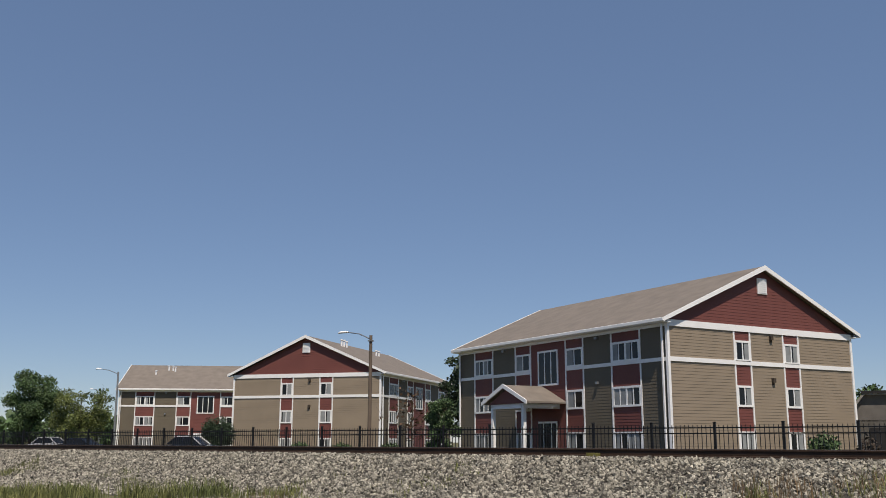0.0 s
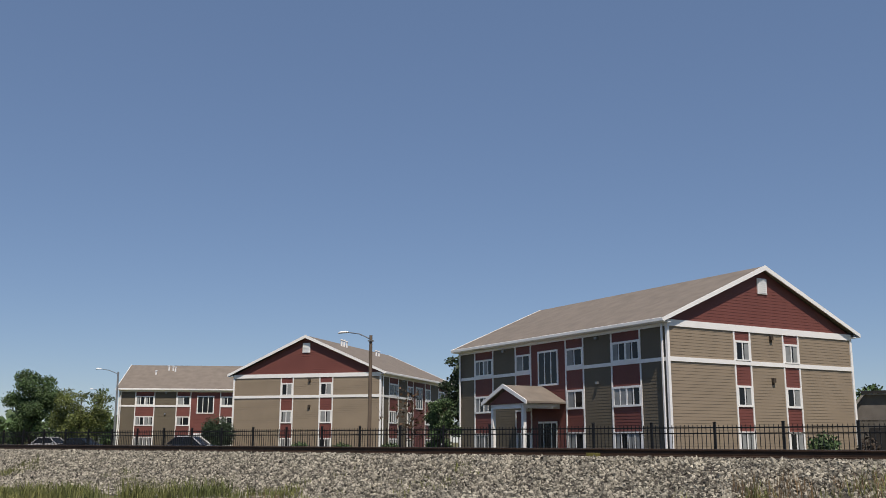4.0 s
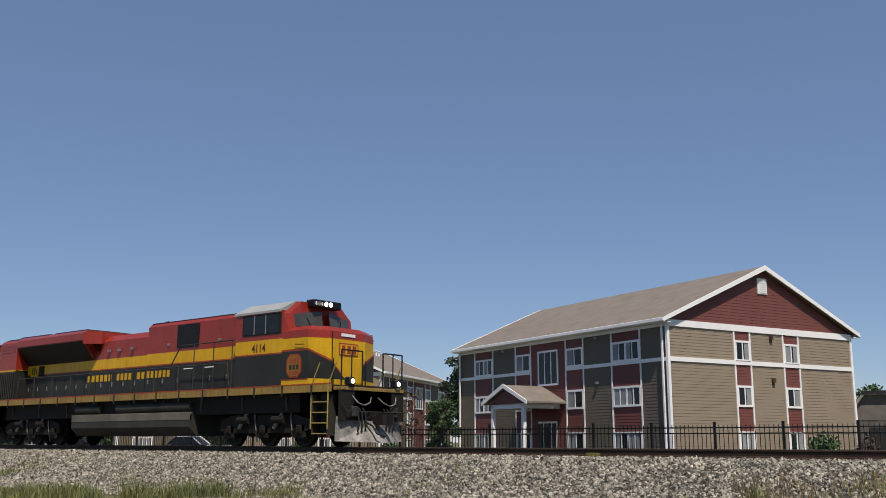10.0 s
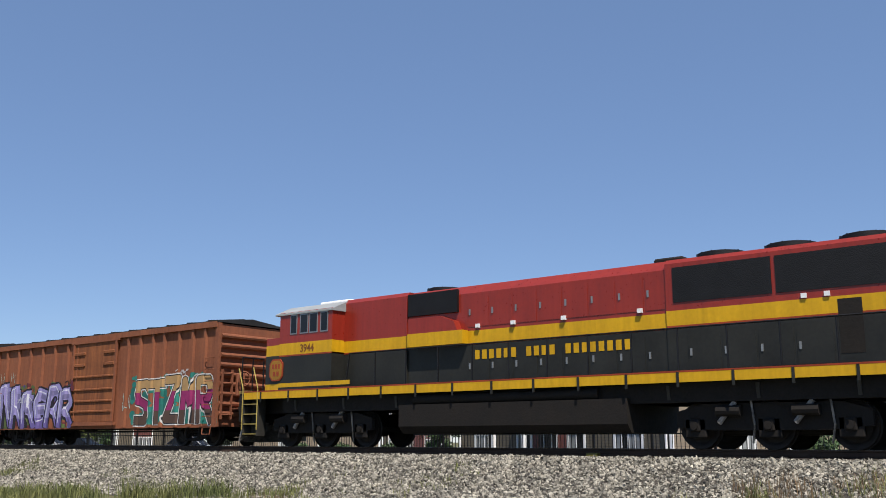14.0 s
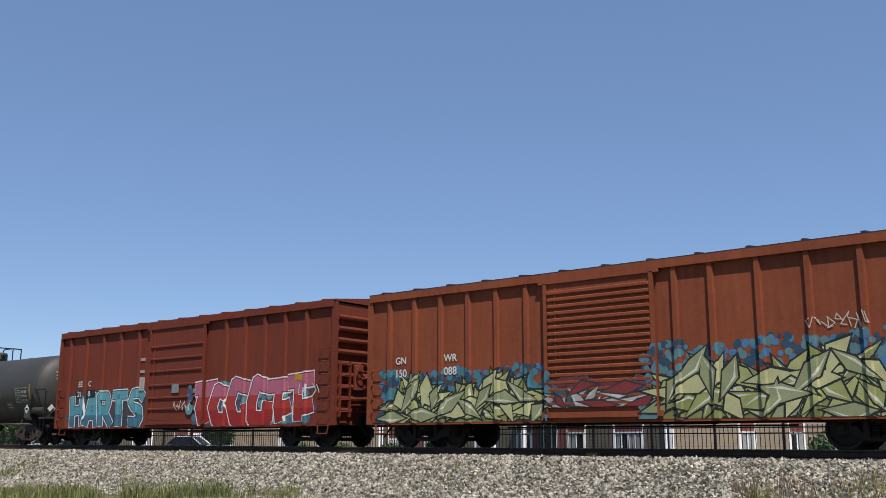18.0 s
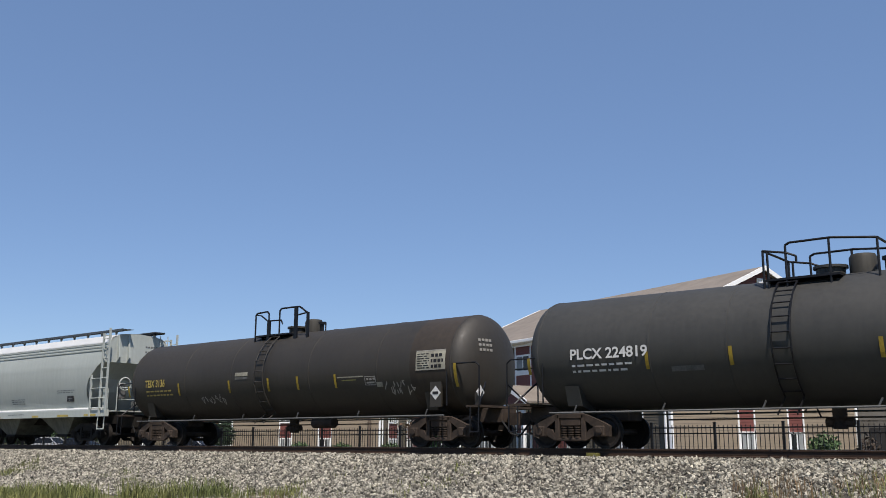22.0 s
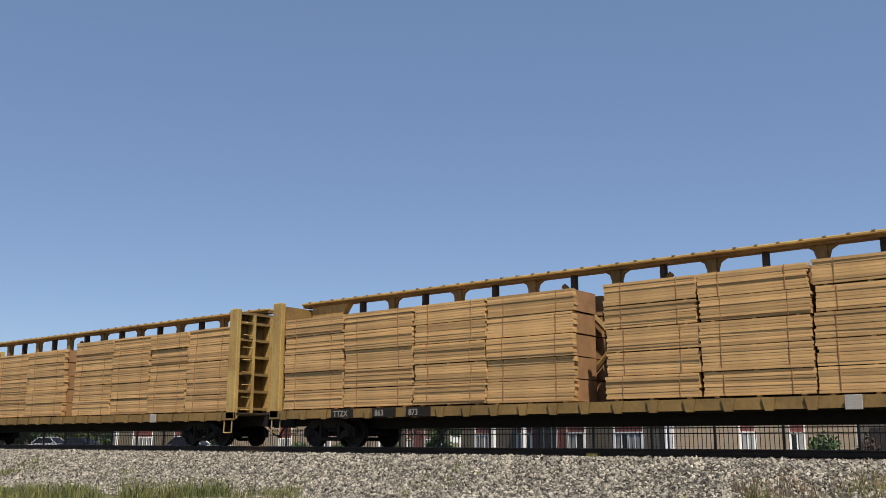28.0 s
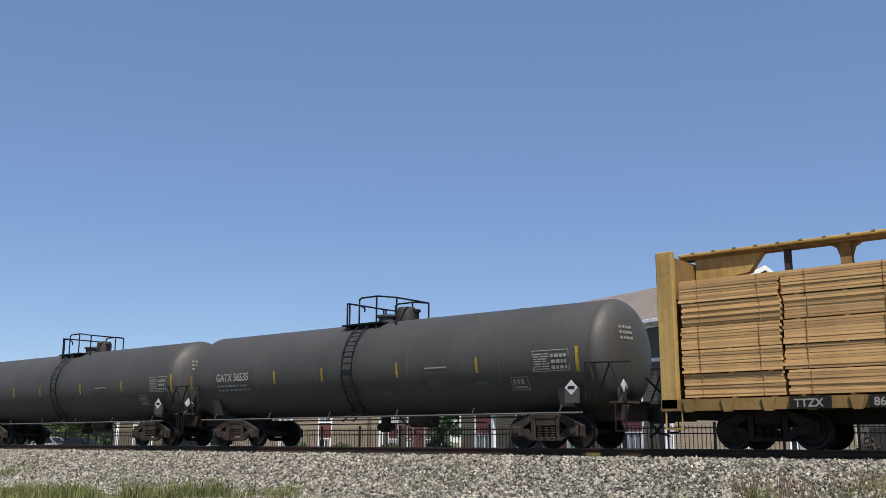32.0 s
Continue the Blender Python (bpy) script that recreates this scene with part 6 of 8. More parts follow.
def boxcars():
    # first: faded brown, purple and magenta pieces
    P1 = span(-108.7, -103.7, 6) + [-99.4, -98.6, -97.8, -97.1, -96.2, -95.4, -94.7]
    car, o, dp = boxcar(-109.5, -94.0, 4.25, M_BOXPINK, (-103.1, -100.1), P1, "rust", "faded brown boxcar with purple and magenta graffiti", 1, 1.37)
    graffiti(car, dp, "bbbbbb", -108.95 - o, -103.2 - o, 0.7, 2.4, [((0.67, 1.1), (0.20, 0.15, 0.42)), ((1.1, 9), (0.36, 0.32, 0.62))], (0.012, 0.01, 0.02), [(0.10, 0.08, 0.24), (0.16, 0.03, 0.04), (0.12, 0.16, 0.05)], 11, inner=(0.012, 0.01, 0.02), fat=0.5, shine=(0.8, 0.8, 0.88), over=0.22)
    tag_scrawl(car, dp, -107.6 - o, -106.4 - o, 1.75, 2.05, (0.8, 0.8, 0.84), 44)
    tag_scrawl(car, dp, -109.3 - o, -108.9 - o, 0.75, 1.3, (0.16, 0.25, 0.06), 45)
    tag_scrawl(car, dp, -103.7 - o, -103.3 - o, 2.3, 2.6, (0.03, 0.02, 0.02), 46)
    graffiti(car, dp, "STZMR", -98.85 - o, -94.1 - o, 0.78, 2.4, [((0.67, 1.25), (0.12, 0.07, 0.05)), ((1.25, 1.92), (0.36, 0.03, 0.15)), ((1.92, 9), (0.55, 0.34, 0.14))], (0.85, 0.83, 0.78), [(0.02, 0.22, 0.18), (0.03, 0.28, 0.22), (0.02, 0.18, 0.15)], 12, fat=0.3)
    tag_scrawl(car, dp, -109.2 - o, -108.7 - o, 2.6, 3.15, (0.45, 0.5, 0.42), 3)
    tag_scrawl(car, dp, -108.4 - o, -107.9 - o, 2.6, 3.1, (0.45, 0.5, 0.42), 33)
    tag_scrawl(car, dp, -99.6 - o, -99.1 - o, 1.2, 2.0, (0.45, 0.6, 0.55), 4)
    tag_scrawl(car, dp, -96.3 - o, -95.6 - o, 2.5, 2.68, (0.75, 0.72, 0.68), 5)
    # second: brown, green-yellow pieces
    P2 = span(-126.0, -121.2, 6) + [-117.0, -116.1, -115.0, -113.9, -112.8, -111.7]
    car, o, dp = boxcar(-126.75, -110.95, 4.42, M_BOXBROWN, (-120.55, -117.55), P2, "slats", "brown boxcar with yellow-green and blue graffiti", 2, 1.53)
    OLIVE = [(0.26, 0.28, 0.09), (0.42, 0.44, 0.17), (0.34, 0.36, 0.13), (0.52, 0.52, 0.26), (0.3, 0.33, 0.17)]
    wildstyle(car, dp, -126.0 - o, -120.8 - o, 0.69, 2.1, OLIVE, (0.012, 0.02, 0.02), (0.62, 0.64, 0.52), [(0.06, 0.2, 0.38), (0.02, 0.07, 0.12), (0.06, 0.22, 0.26)], 21)
    wildstyle(car, dp, -117.5 - o, -112.1 - o, 0.69, 2.42, OLIVE, (0.012, 0.02, 0.02), (0.66, 0.68, 0.56), [(0.06, 0.2, 0.38), (0.02, 0.07, 0.12), (0.1, 0.22, 0.26)], 22)
    wildstyle(car, dp, -120.5 - o, -117.6 - o, 1.0, 1.65, [(0.40, 0.40, 0.38), (0.22, 0.03, 0.03), (0.03, 0.1, 0.16)], (0.02, 0.03, 0.04), (0.6, 0.6, 0.6), [(0.03, 0.12, 0.2), (0.16, 0.03, 0.03)], 23, 5)
    wildstyle(car, dp, -112.3 - o, -111.2 - o, 0.7, 1.7, [(0.08, 0.25, 0.45), (0.14, 0.34, 0.52)], (0.02, 0.06, 0.1), (0.6, 0.7, 0.75), [(0.06, 0.2, 0.38)], 24, 3)
    tag_scrawl(car, dp, -114.0 - o, -112.7 - o, 2.45, 2.85, (0.55, 0.5, 0.4), 6)
    tag_scrawl(car, dp, -112.2 - o, -111.6 - o, 2.9, 3.4, (0.6, 0.55, 0.42), 7)
    words(car, "GN", -125.78 - o, -1.449, 2.35, 0.2, M_PAINTWHITE, label="white reporting mark")
    words(car, "WR", -123.98 - o, -1.449, 2.35, 0.2, M_PAINTWHITE, label="white reporting mark")
    words(car, "150", -125.8 - o, -1.449, 1.98, 0.22, M_PAINTWHITE, label="white car number")
    words(car, "088", -123.98 - o, -1.449, 1.98, 0.22, M_PAINTWHITE, label="white car number")
    # third: dark red-brown, teal and red pieces
    P3 = span(-143.55, -138.75, 5) + [-133.6, -132.6, -131.6, -130.6, -129.6]
    car, o, dp = boxcar(-144.25, -128.35, 4.47, M_BOXRED, (-137.9, -134.7), P3, "ribs", "dark red boxcar with teal and red graffiti", 3, 1.58)
    graffiti(car, dp, "HARTS", -143.25 - o, -138.3 - o, 0.74, 2.0, [((0.67, 1.15), (0.05, 0.16, 0.24)), ((1.15, 1.55), (0.08, 0.33, 0.40)), ((1.55, 9), (0.12, 0.36, 0.42))], (0.72, 0.80, 0.82), [(0.10, 0.05, 0.06), (0.04, 0.05, 0.07)], 31, inner=(0.03, 0.06, 0.1), fat=0.3, over=-0.1)
    graffiti(car, dp, "kkkkkk", -135.2 - o, -129.5 - o, 0.74, 2.08, [((0.67, 1.2), (0.34, 0.018, 0.016)), ((1.2, 1.65), (0.42, 0.04, 0.03)), ((1.65, 9), (0.46, 0.13, 0.20))], (0.80, 0.80, 0.82), [(0.06, 0.18, 0.24), (0.08, 0.08, 0.16), (0.1, 0.3, 0.32)], 32, inner=(0.2, 0.02, 0.03), fat=0.42, over=0.2)
    tag_scrawl(car, dp, -129.9 - o, -129.0 - o, 1.5, 1.95, (0.7, 0.7, 0.68), 8)
    tag_scrawl(car, dp, -136.2 - o, -135.2 - o, 1.2, 1.6, (0.6, 0.6, 0.6), 9)
    words(car, "EE", -142.84 - o, -1.449, 2.28, 0.22, M_PAINTWHITE, label="white reporting mark")
    words(car, "C", -142.12 - o, -1.449, 2.28, 0.22, M_PAINTWHITE, label="white reporting mark")
    for x0, x1 in ((-142.95, -142.4), (-142.2, -141.6)):
        part("number_panel", Mesh().box(x0 - o, x1 - o, -1.449, -1.43, 1.84, 2.14), M_PAINTBLACK, car)
    words(car, "21-", -142.86 - o, -1.452, 1.9, 0.2, M_PAINTWHITE, squeeze=1.2, label="white car number")
    words(car, "8", -142.1 - o, -1.452, 1.9, 0.2, M_PAINTWHITE, squeeze=1.2, label="white car number")
    part("notice_board", Mesh().box(-138.6 - o, -138.32 - o, -1.47, -1.43, 2.0, 2.5), M_CONCRETE, car, "weathered white notice board")
    for z in (2.75, 3.2):
        part("notice_plate", Mesh().box(-138.62 - o, -138.36 - o, -1.46, -1.43, z - 0.1, z), M_CONCRETE, car)
    part("tack_board", Mesh().box(-136.4 - o, -136.0 - o, -1.585, -1.57, 1.85, 2.15), M_GALV, car)
    part("placard", Mesh().box(-130.1 - o, -129.8 - o, -1.45, -1.43, 2.05, 2.25), M_PAINTYELLOW, car, "small yellow placard")


def rounded(cx, h, r, n=7):
    return [(cx + h - r + r * math.sin(a * math.pi / 2 / n), r * math.cos(a * math.pi / 2 / n)) for a in range(n + 1)]


def tank_car(u0, u1, top, r, paint, trucks, mid, label, mark, number, seed, mark_paint, plan, rusty=False, rail=1.1, mark_at=0.9, wide=0.85):
    o = mid
    car = thing("tank_car", label, "tank car", group="tank cars of the train")
    RUN.append((car, o))
    a, b = u0 - o, u1 - o
    zc = top - r
    dish = 0.62
    prof = []
    n = 10
    for i in range(n + 1):
        t = math.pi / 2 * i / n
        prof.append((r * math.sin(t), a + dish - dish * math.cos(t)))
    for i in range(1, 9):
        prof.append((r, a + dish + (b - a - 2 * dish) * i / 9))
    for i in range(n + 1):
        t = math.pi / 2 * i / n
        prof.append((r * math.cos(t), b - dish + dish * math.sin(t)))
    part("tank_shell", Mesh().lathe([(max(q, 0.001), x) for q, x in prof], (0, 0, zc), 0, 56), paint, car)
    for x in (a + dish, a + 3.75, (a + b) / 2 - 1.9, (a + b) / 2 + 1.9, b - 3.4, b - dish):
        part("weld_band", Mesh().lathe([(r - 0.01, x - 0.03), (r + 0.008, x - 0.02), (r + 0.008, x + 0.02), (r - 0.01, x + 0.03)], (0, 0, zc), 0, 56), paint, car)
    dark = M_RUSTGEAR
    m = 0.0
    for d, xe in ((-1, a), (1, b)):
        x = xe + d * 0.35
        sill = part("stub_sill", Mesh().box(min(x, xe - d * 2.6), max(x, xe - d * 2.6), -0.35, 0.35, 0.68, 1.08, 0.02), dark, car)
        part("end_platform", Mesh().box(min(x, x - d * 0.45), max(x, x - d * 0.45), -1.4, 1.4, 1.08, 1.14), dark, car)
        part("saddle", Mesh().prism([(-1.1, 1.05), (-1.25, 1.55), (-0.9, 1.35), (0, 1.12), (0.9, 1.35), (1.25, 1.55), (1.1, 1.05), (0.5, 0.9), (-0.5, 0.9)], 0, xe - d * 1.5 - 0.2, xe - d * 1.5 + 0.2), paint, car)
        coupler(car, x, x + d * 0.4, dark)
        for y in (-1.42, 1.42):
            if plan["braced"]:
                part("end_handrail", Mesh().pipe([(xe - d * 0.75, y, 1.14), (xe - d * 0.75, y, 2.1), (x + d * 0.15, y, 2.06)], 0.02).tube((xe - d * 0.06, y, 2.08), (xe - d * 0.48, y, 1.13), 0.026, 6).tube((xe - d * 0.06, y, 2.08), (x + d * 0.02, y, 1.13), 0.026, 6), M_BLACKIRON, car)
            else:
                part("end_handrail", Mesh().pipe([(xe - d * 0.75, y, 1.14), (xe - d * 0.75, y, 2.2), (xe - d * 0.65, y, 2.28), (x - d * 0.1, y, 2.28), (x + d * 0.02, y, 2.18), (x + d * 0.02, y, 1.12)], 0.022), M_BLACKIRON, car)
        for s in (-1, 1):
            part("end_brace", Mesh().tube((x - d * 0.1, s * 1.3, 1.12), (xe - d * 0.15, s * 0.4, 1.9), 0.025, 6), M_BLACKIRON, car)
        for s in (-1, 1):
            part("sill_step", Mesh().pipe([(x - d * 0.3, s * 1.4, 1.08), (x - d * 0.3, s * 1.42, 0.42), (x - d * 0.02, s * 1.42, 0.42), (x - d * 0.02, s * 1.4, 1.08)], 0.02), M_BLACKIRON, car)
        if d < 0:
            continue
        # placards with plain bars
        part("end_placard", Mesh().add([(b + 0.06, -0.95 + q * 0.18, 1.5 + w * 0.19) for q, w in ((-1, 0), (0, -1), (1, 0), (0, 1))] + [(b + 0.045, -0.95 + q * 0.18, 1.5 + w * 0.19) for q, w in ((-1, 0), (0, -1), (1, 0), (0, 1))], [(0, 1, 2, 3), (7, 6, 5, 4), (0, 4, 5, 1), (1, 5, 6, 2), (2, 6, 7, 3), (3, 7, 4, 0)]), M_PAINTWHITE, car, "white diamond placard")
        part("placard_stand", Mesh().box(b - 0.1, b + 0.045, -1.0, -0.9, 1.1, 1.5), paint, car)
        pl = part("placard_holder", Mesh().box(xe - d * 1.2 - 0.2, xe - d * 1.2 + 0.2, -1.36, -1.3, 1.12, 1.95 if rusty else 1.5), paint, car)
        part("placard", Mesh().add([(xe - d * 1.2 + q * 0.19, -1.37, 1.5 + w * 0.19) for q, w in ((-1, 0), (0, -1), (1, 0), (0, 1))] + [(xe - d * 1.2 + q * 0.19, -1.362, 1.5 + w * 0.19) for q, w in ((-1, 0), (0, -1), (1, 0), (0, 1))], [(0, 1, 2, 3), (7, 6, 5, 4), (0, 4, 5, 1), (1, 5, 6, 2), (2, 6, 7, 3), (3, 7, 4, 0)]), M_PAINTWHITE, pl, "white diamond placard")
        if not plan["braced"] and not rusty:
            part("air_reservoir", Mesh().tube((xe - d * 0.95, -1.2, 1.42), (xe + d * 0.02, -1.2, 1.42), 0.15, 14), M_TANKGREY, car, "grey air reservoir")
        part("placard_bar", Mesh().box(xe - d * 1.2 - 0.1, xe - d * 1.2 + 0.1, -1.376, -1.37, 1.46, 1.54), M_PAINTBLACK, pl)
    # side running pipe
    for s in (-1, 1):
        part("side_pipe", Mesh().pipe([(a + 0.9, s * 1.36, 0.88), (b - 0.9, s * 1.36, 0.88)], 0.026), M_DULLPIPE, car)
        for i in range(6):
            x = a + 1.6 + (b - a - 3.2) * i / 5
            part("pipe_bracket", Mesh().tube((x, s * 1.35, 0.86), (x + 0.1, s * 1.36, 1.05), 0.022, 5), M_DULLPIPE, car)
    part("bottom_outlet", Mesh().tube((m, 0, 0.45), (m, 0, zc - r + 0.1), 0.16, 12).tube((m - 0.3, 0, 0.6), (m + 0.3, 0, 0.6), 0.1, 10), dark, car)
    part("brake_rigging", Mesh().tube((m + 1.5, -0.5, 0.75), (m + 2.4, -0.5, 0.75), 0.17, 12).tube((m - 4, -0.2, 0.7), (m + 4, -0.2, 0.7), 0.02, 5), dark, car)
    # manway, valves, platform and railing on top
    zt = top
    part("manway", Mesh().lathe([(0.32, -0.1), (0.32, 0.16), (0.38, 0.16), (0.38, 0.22), (0.0, 0.27)], (m + 0.05, 0, zt), 2, 18), paint, car)
    part("valve_housing", Mesh().lathe([(0.3, -0.1), (0.3, 0.34), (0.26, 0.42), (0.0, 0.46)], (m + 0.75, 0.05, zt), 2, 16), M_TANKGREY, car, "dark valve housing")
    part("relief_valve", Mesh().tube((m + 1.3, -0.1, zt - 0.1), (m + 1.3, -0.1, zt + 0.22), 0.07, 8).tube((m + 1.3, -0.1, zt + 0.22), (m + 1.3, -0.1, zt + 0.3), 0.12, 8), M_BLACKIRON, car)
    for s in (-1, 1):
        part("top_platform", Mesh().box(m - 1.15, m + 0.5, s * 0.62 - 0.26, s * 0.62 + 0.26, zt - 0.12, zt - 0.07), M_BLACKIRON, car)
        y = s * 0.84
        zb, zr = zt - 0.3, zt + (0.74 if rusty else 0.7)
        if rusty and s > 0:
            part("railing", Mesh().pipe([(m + 0.05, 0.6, zb), (m + 0.05, 0.6, zr - 0.34), (m + 0.75, 0.6, zr - 0.34), (m + 0.75, 0.6, zb)], 0.024), M_BLACKIRON, car)
        elif rusty:
            q = m - rail
            part("railing", Mesh().pipe([(q, y, zb), (q, y, zr - 0.1), (q + 0.08, y, zr - 0.04), (q + 0.6, y, zr - 0.02), (q + 0.68, y, zr - 0.1), (q + 0.68, y, zb)], 0.03), M_BLACKIRON, car)
            part("low_rail", Mesh().pipe([(q, y, zr - 0.08), (q + 0.3, y, zr - 0.14), (q + 0.62, y, zr - 0.34), (q + 1.3, y, zr - 0.36), (q + 1.38, y, zr - 0.5)], 0.026), M_BLACKIRON, car)
            part("railing_post", Mesh().box(q + 0.62, q + 0.76, y - 0.03, y + 0.03, zb, zr - 0.32), M_BLACKIRON, car)
            part("railing", Mesh().pipe([(q + 1.22, y, zb), (q + 1.22, y, zr - 0.04), (q + 1.32, y, zr + 0.03), (q + 2.0, y, zr + 0.03), (q + 2.2, y, zr + 0.02), (q + 2.6, y, zr - 0.22), (q + 2.6, y, zb)], 0.03), M_BLACKIRON, car)
            part("railing_post", Mesh().box(q + 1.96, q + 2.1, y - 0.03, y + 0.03, zb, zr + 0.03), M_BLACKIRON, car)
            part("railing_post", Mesh().box(q + 2.56, q + 2.65, y - 0.03, y + 0.03, zb, zr - 0.2), M_BLACKIRON, car)
            part("low_rail", Mesh().tube((q + 2.1, y, zr - 0.25), (q + 2.6, y, zr - 0.2), 0.026, 6), M_BLACKIRON, car)
        else:
            part("railing", Mesh().pipe([(m - rail + 0.1, y, zb), (m - rail + 0.1, y, zr - 0.1), (m - rail + 0.62, y, zr - 0.2), (m - rail + 0.85, y, zr - 0.3), (m - rail + 0.85, y, zr - 0.42)], 0.028), M_BLACKIRON, car)
            part("railing", Mesh().pipe([(m - rail + 0.62, y, zb), (m - rail + 0.62, y, zr - 0.03), (m - rail + 0.72, y, zr + 0.02), (m + 0.35, y, zr + 0.02), (m + rail, y * 0.9, zr - 0.08), (m + rail, y * 0.9, zt - 0.25)], 0.028), M_BLACKIRON, car)
            for x in (m - rail + 0.2, m + 0.3):
                part("railing_post", Mesh().tube((x, y, zb), (x, y, zr - (0.12 if x < m else 0)), 0.028, 6), M_BLACKIRON, car)
        # curved ladder down the shell
        for dx in (-0.21, 0.21):
            pts = []
            for k in range(9):
                t = radians(32 + k * 14)
                pts.append((m + plan["ladder"] + dx, s * (r + 0.09) * math.sin(t), zc + (r + 0.09) * math.cos(t)))
            pts.append((m + plan["ladder"] + dx, s * 1.42, 0.75))
            part("ladder_stile", Mesh().pipe(pts, 0.022), paint if rusty else M_BLACKIRON, car)
        for k in range(9):
            t = radians(34 + k * 13)
            part("rung", Mesh().tube((m + plan["ladder"] - 0.21, s * (r + 0.09) * math.sin(t), zc + (r + 0.09) * math.cos(t)), (m + plan["ladder"] + 0.21, s * (r + 0.09) * math.sin(t), zc + (r + 0.09) * math.cos(t)), 0.018, 5), paint if rusty else M_BLACKIRON, car)
    if not rusty:
        part("railing", Mesh().pipe([(m - rail + 0.1, -0.84, zr - 0.1), (m - rail + 0.1, 0.84, zr - 0.1)], 0.028), M_BLACKIRON, car)
        part("railing", Mesh().pipe([(m + rail, -0.76, zr - 0.08), (m + rail, 0.76, zr - 0.08)], 0.028), M_BLACKIRON, car)
    # markings curved onto the shell by their place on it
    def curved(x0, x1, z0, z1, material, name, label=""):
        steps = 4
        v, f = [], []
        for i in range(steps + 1):
            z = z0 + (z1 - z0) * i / steps
            y = -math.sqrt(max(0.01, (r + 0.013) ** 2 - (z - zc) ** 2))
            v += [(x0, y, z), (x1, y, z)]
        f = [(2 * i, 2 * i + 1, 2 * i + 3, 2 * i + 2) for i in range(steps)]
        ob = raw(name, v, f, material, car)
        if label:
            ob["label"] = label
    def bar(x0, x1, z0, z1, material, lift, name):
        v = []
        for z in (z0, z1):
            y = -math.sqrt((r + lift) ** 2 - (z - zc) ** 2)
            v += [(x0, y, z), (x1, y, z)]
        raw(name, v, [(0, 1, 3, 2)], material, car)
    for x in [a + 0.35] + plan["reflectors"]:
        curved(x - 0.045, x + 0.045, zc + plan["strip"] - 0.21, zc + plan["strip"] + 0.21, M_REFLECT, "reflector", "yellow reflective strip")
    x, z = plan["end_strip"]
    curved(x - 0.05, x + 0.05, zc + z - 0.32, zc + z + 0.32, M_REFLECT, "reflector", "yellow reflective strip")
    words(car, mark + " " + number, a + mark_at, -r - 0.02, zc - 0.22, 0.26, mark_paint, squeeze=wide, label="reporting mark and number")
    rng = random.Random(seed)
    for k in range(2):
        x = a + mark_at + 0.03
        while x < a + mark_at + 1.6:
            w = rng.uniform(0.08, 0.22)
            curved(x, x + w, zc - 0.4 - k * 0.14, zc - 0.35 - k * 0.14, mark_paint, "stencil_bar", "small stencil lines")
            x += w + 0.06
    # test panel and table of data with plain bars
    x0, x1, z0, z1 = plan["data"]
    z0, z1 = zc + z0, zc + z1
    ink = M_CONCRETE
    if rusty:
        curved(x0, x1, z0, z1, M_STENCILCREAM, "data_panel", "cream table of data with dark lines")
        ink = M_PAINTBLACK
    for side, (p, w) in enumerate(((x0 + 0.05, (x1 - x0) * 0.42), (x0 + (x1 - x0) * 0.52, (x1 - x0) * 0.42))):
        rows_ = 7 if side == 0 else 3
        for k in range(rows_):
            z = z0 + 0.05 + (z1 - z0 - 0.1) * k / rows_
            tall = (z1 - z0 - 0.1) / rows_ * (0.45 if side == 0 else 0.6)
            x = p
            while x < p + w - 0.05:
                e = min(x + (rng.uniform(0.08, 0.3) if side == 0 else rng.uniform(0.05, 0.12)), p + w)
                bar(x, e, z, z + tall, ink, 0.016, "data_bar")
                x = e + 0.035
    fr = 0.018
    p0, p1, q0, q1 = plan["panel"]
    for x0, x1, z0, z1 in ((p0, p1, zc + q0, zc + q1), (x0, x1, z0, z1)):
        for e in ((x0, x1, z1 - fr, z1), (x0, x1, z0, z0 + fr), (x0, x0 + fr, z0, z1), (x1 - fr, x1, z0, z1)):
            bar(*e, M_CONCRETE, 0.018, "test_panel_edge")
    for x in (p0 + 0.07, p0 + 0.2, p0 + 0.33):
        bar(x, x + 0.09, zc + q0 + 0.15, zc + q1 - 0.05, M_CONCRETE, 0.016, "test_panel_bar")
    bar(p0 + 0.07, p1 - 0.06, zc + q0 + 0.05, zc + q0 + 0.1, M_CONCRETE, 0.016, "test_panel_bar")
    for x0, x1, z0, z1, shade in plan["stencils"]:
        curved(x0, x1, zc + z0, zc + z1, shade, "faded_stencil", "worn stencil patch")
    def tank_tag(x0, x1, z0, z1, k):
        """Thin sprayed scribble that follows the shell."""
        rr = random.Random(k)
        lines = [[(x0 + (x1 - x0) * i / 7 + rr.uniform(0, 0.16), z0 + (z1 - z0) * rr.random()) for _ in range(4)] for i in range(7)]
        v, f = [], []
        for n_, poly in enumerate(strokes_to_polys(lines, 0.03)):
            f.append(tuple(range(len(v), len(v) + len(poly))))
            v += [(x, -math.sqrt((r + 0.008 + 0.00001 * n_) ** 2 - (z - zc) ** 2), z) for x, z in poly]
        ob = raw("graffiti_tag", v, f, M_CONCRETE, car)
        ob["label"], ob["kind"] = "pale sprayed scribble", "stuff"
    if rusty:
        tank_tag(5.3, 6.5, zc - 0.85, zc - 0.42, 5)
        tank_tag(-3.4, -2.1, zc - 0.95, zc - 0.58, 6)
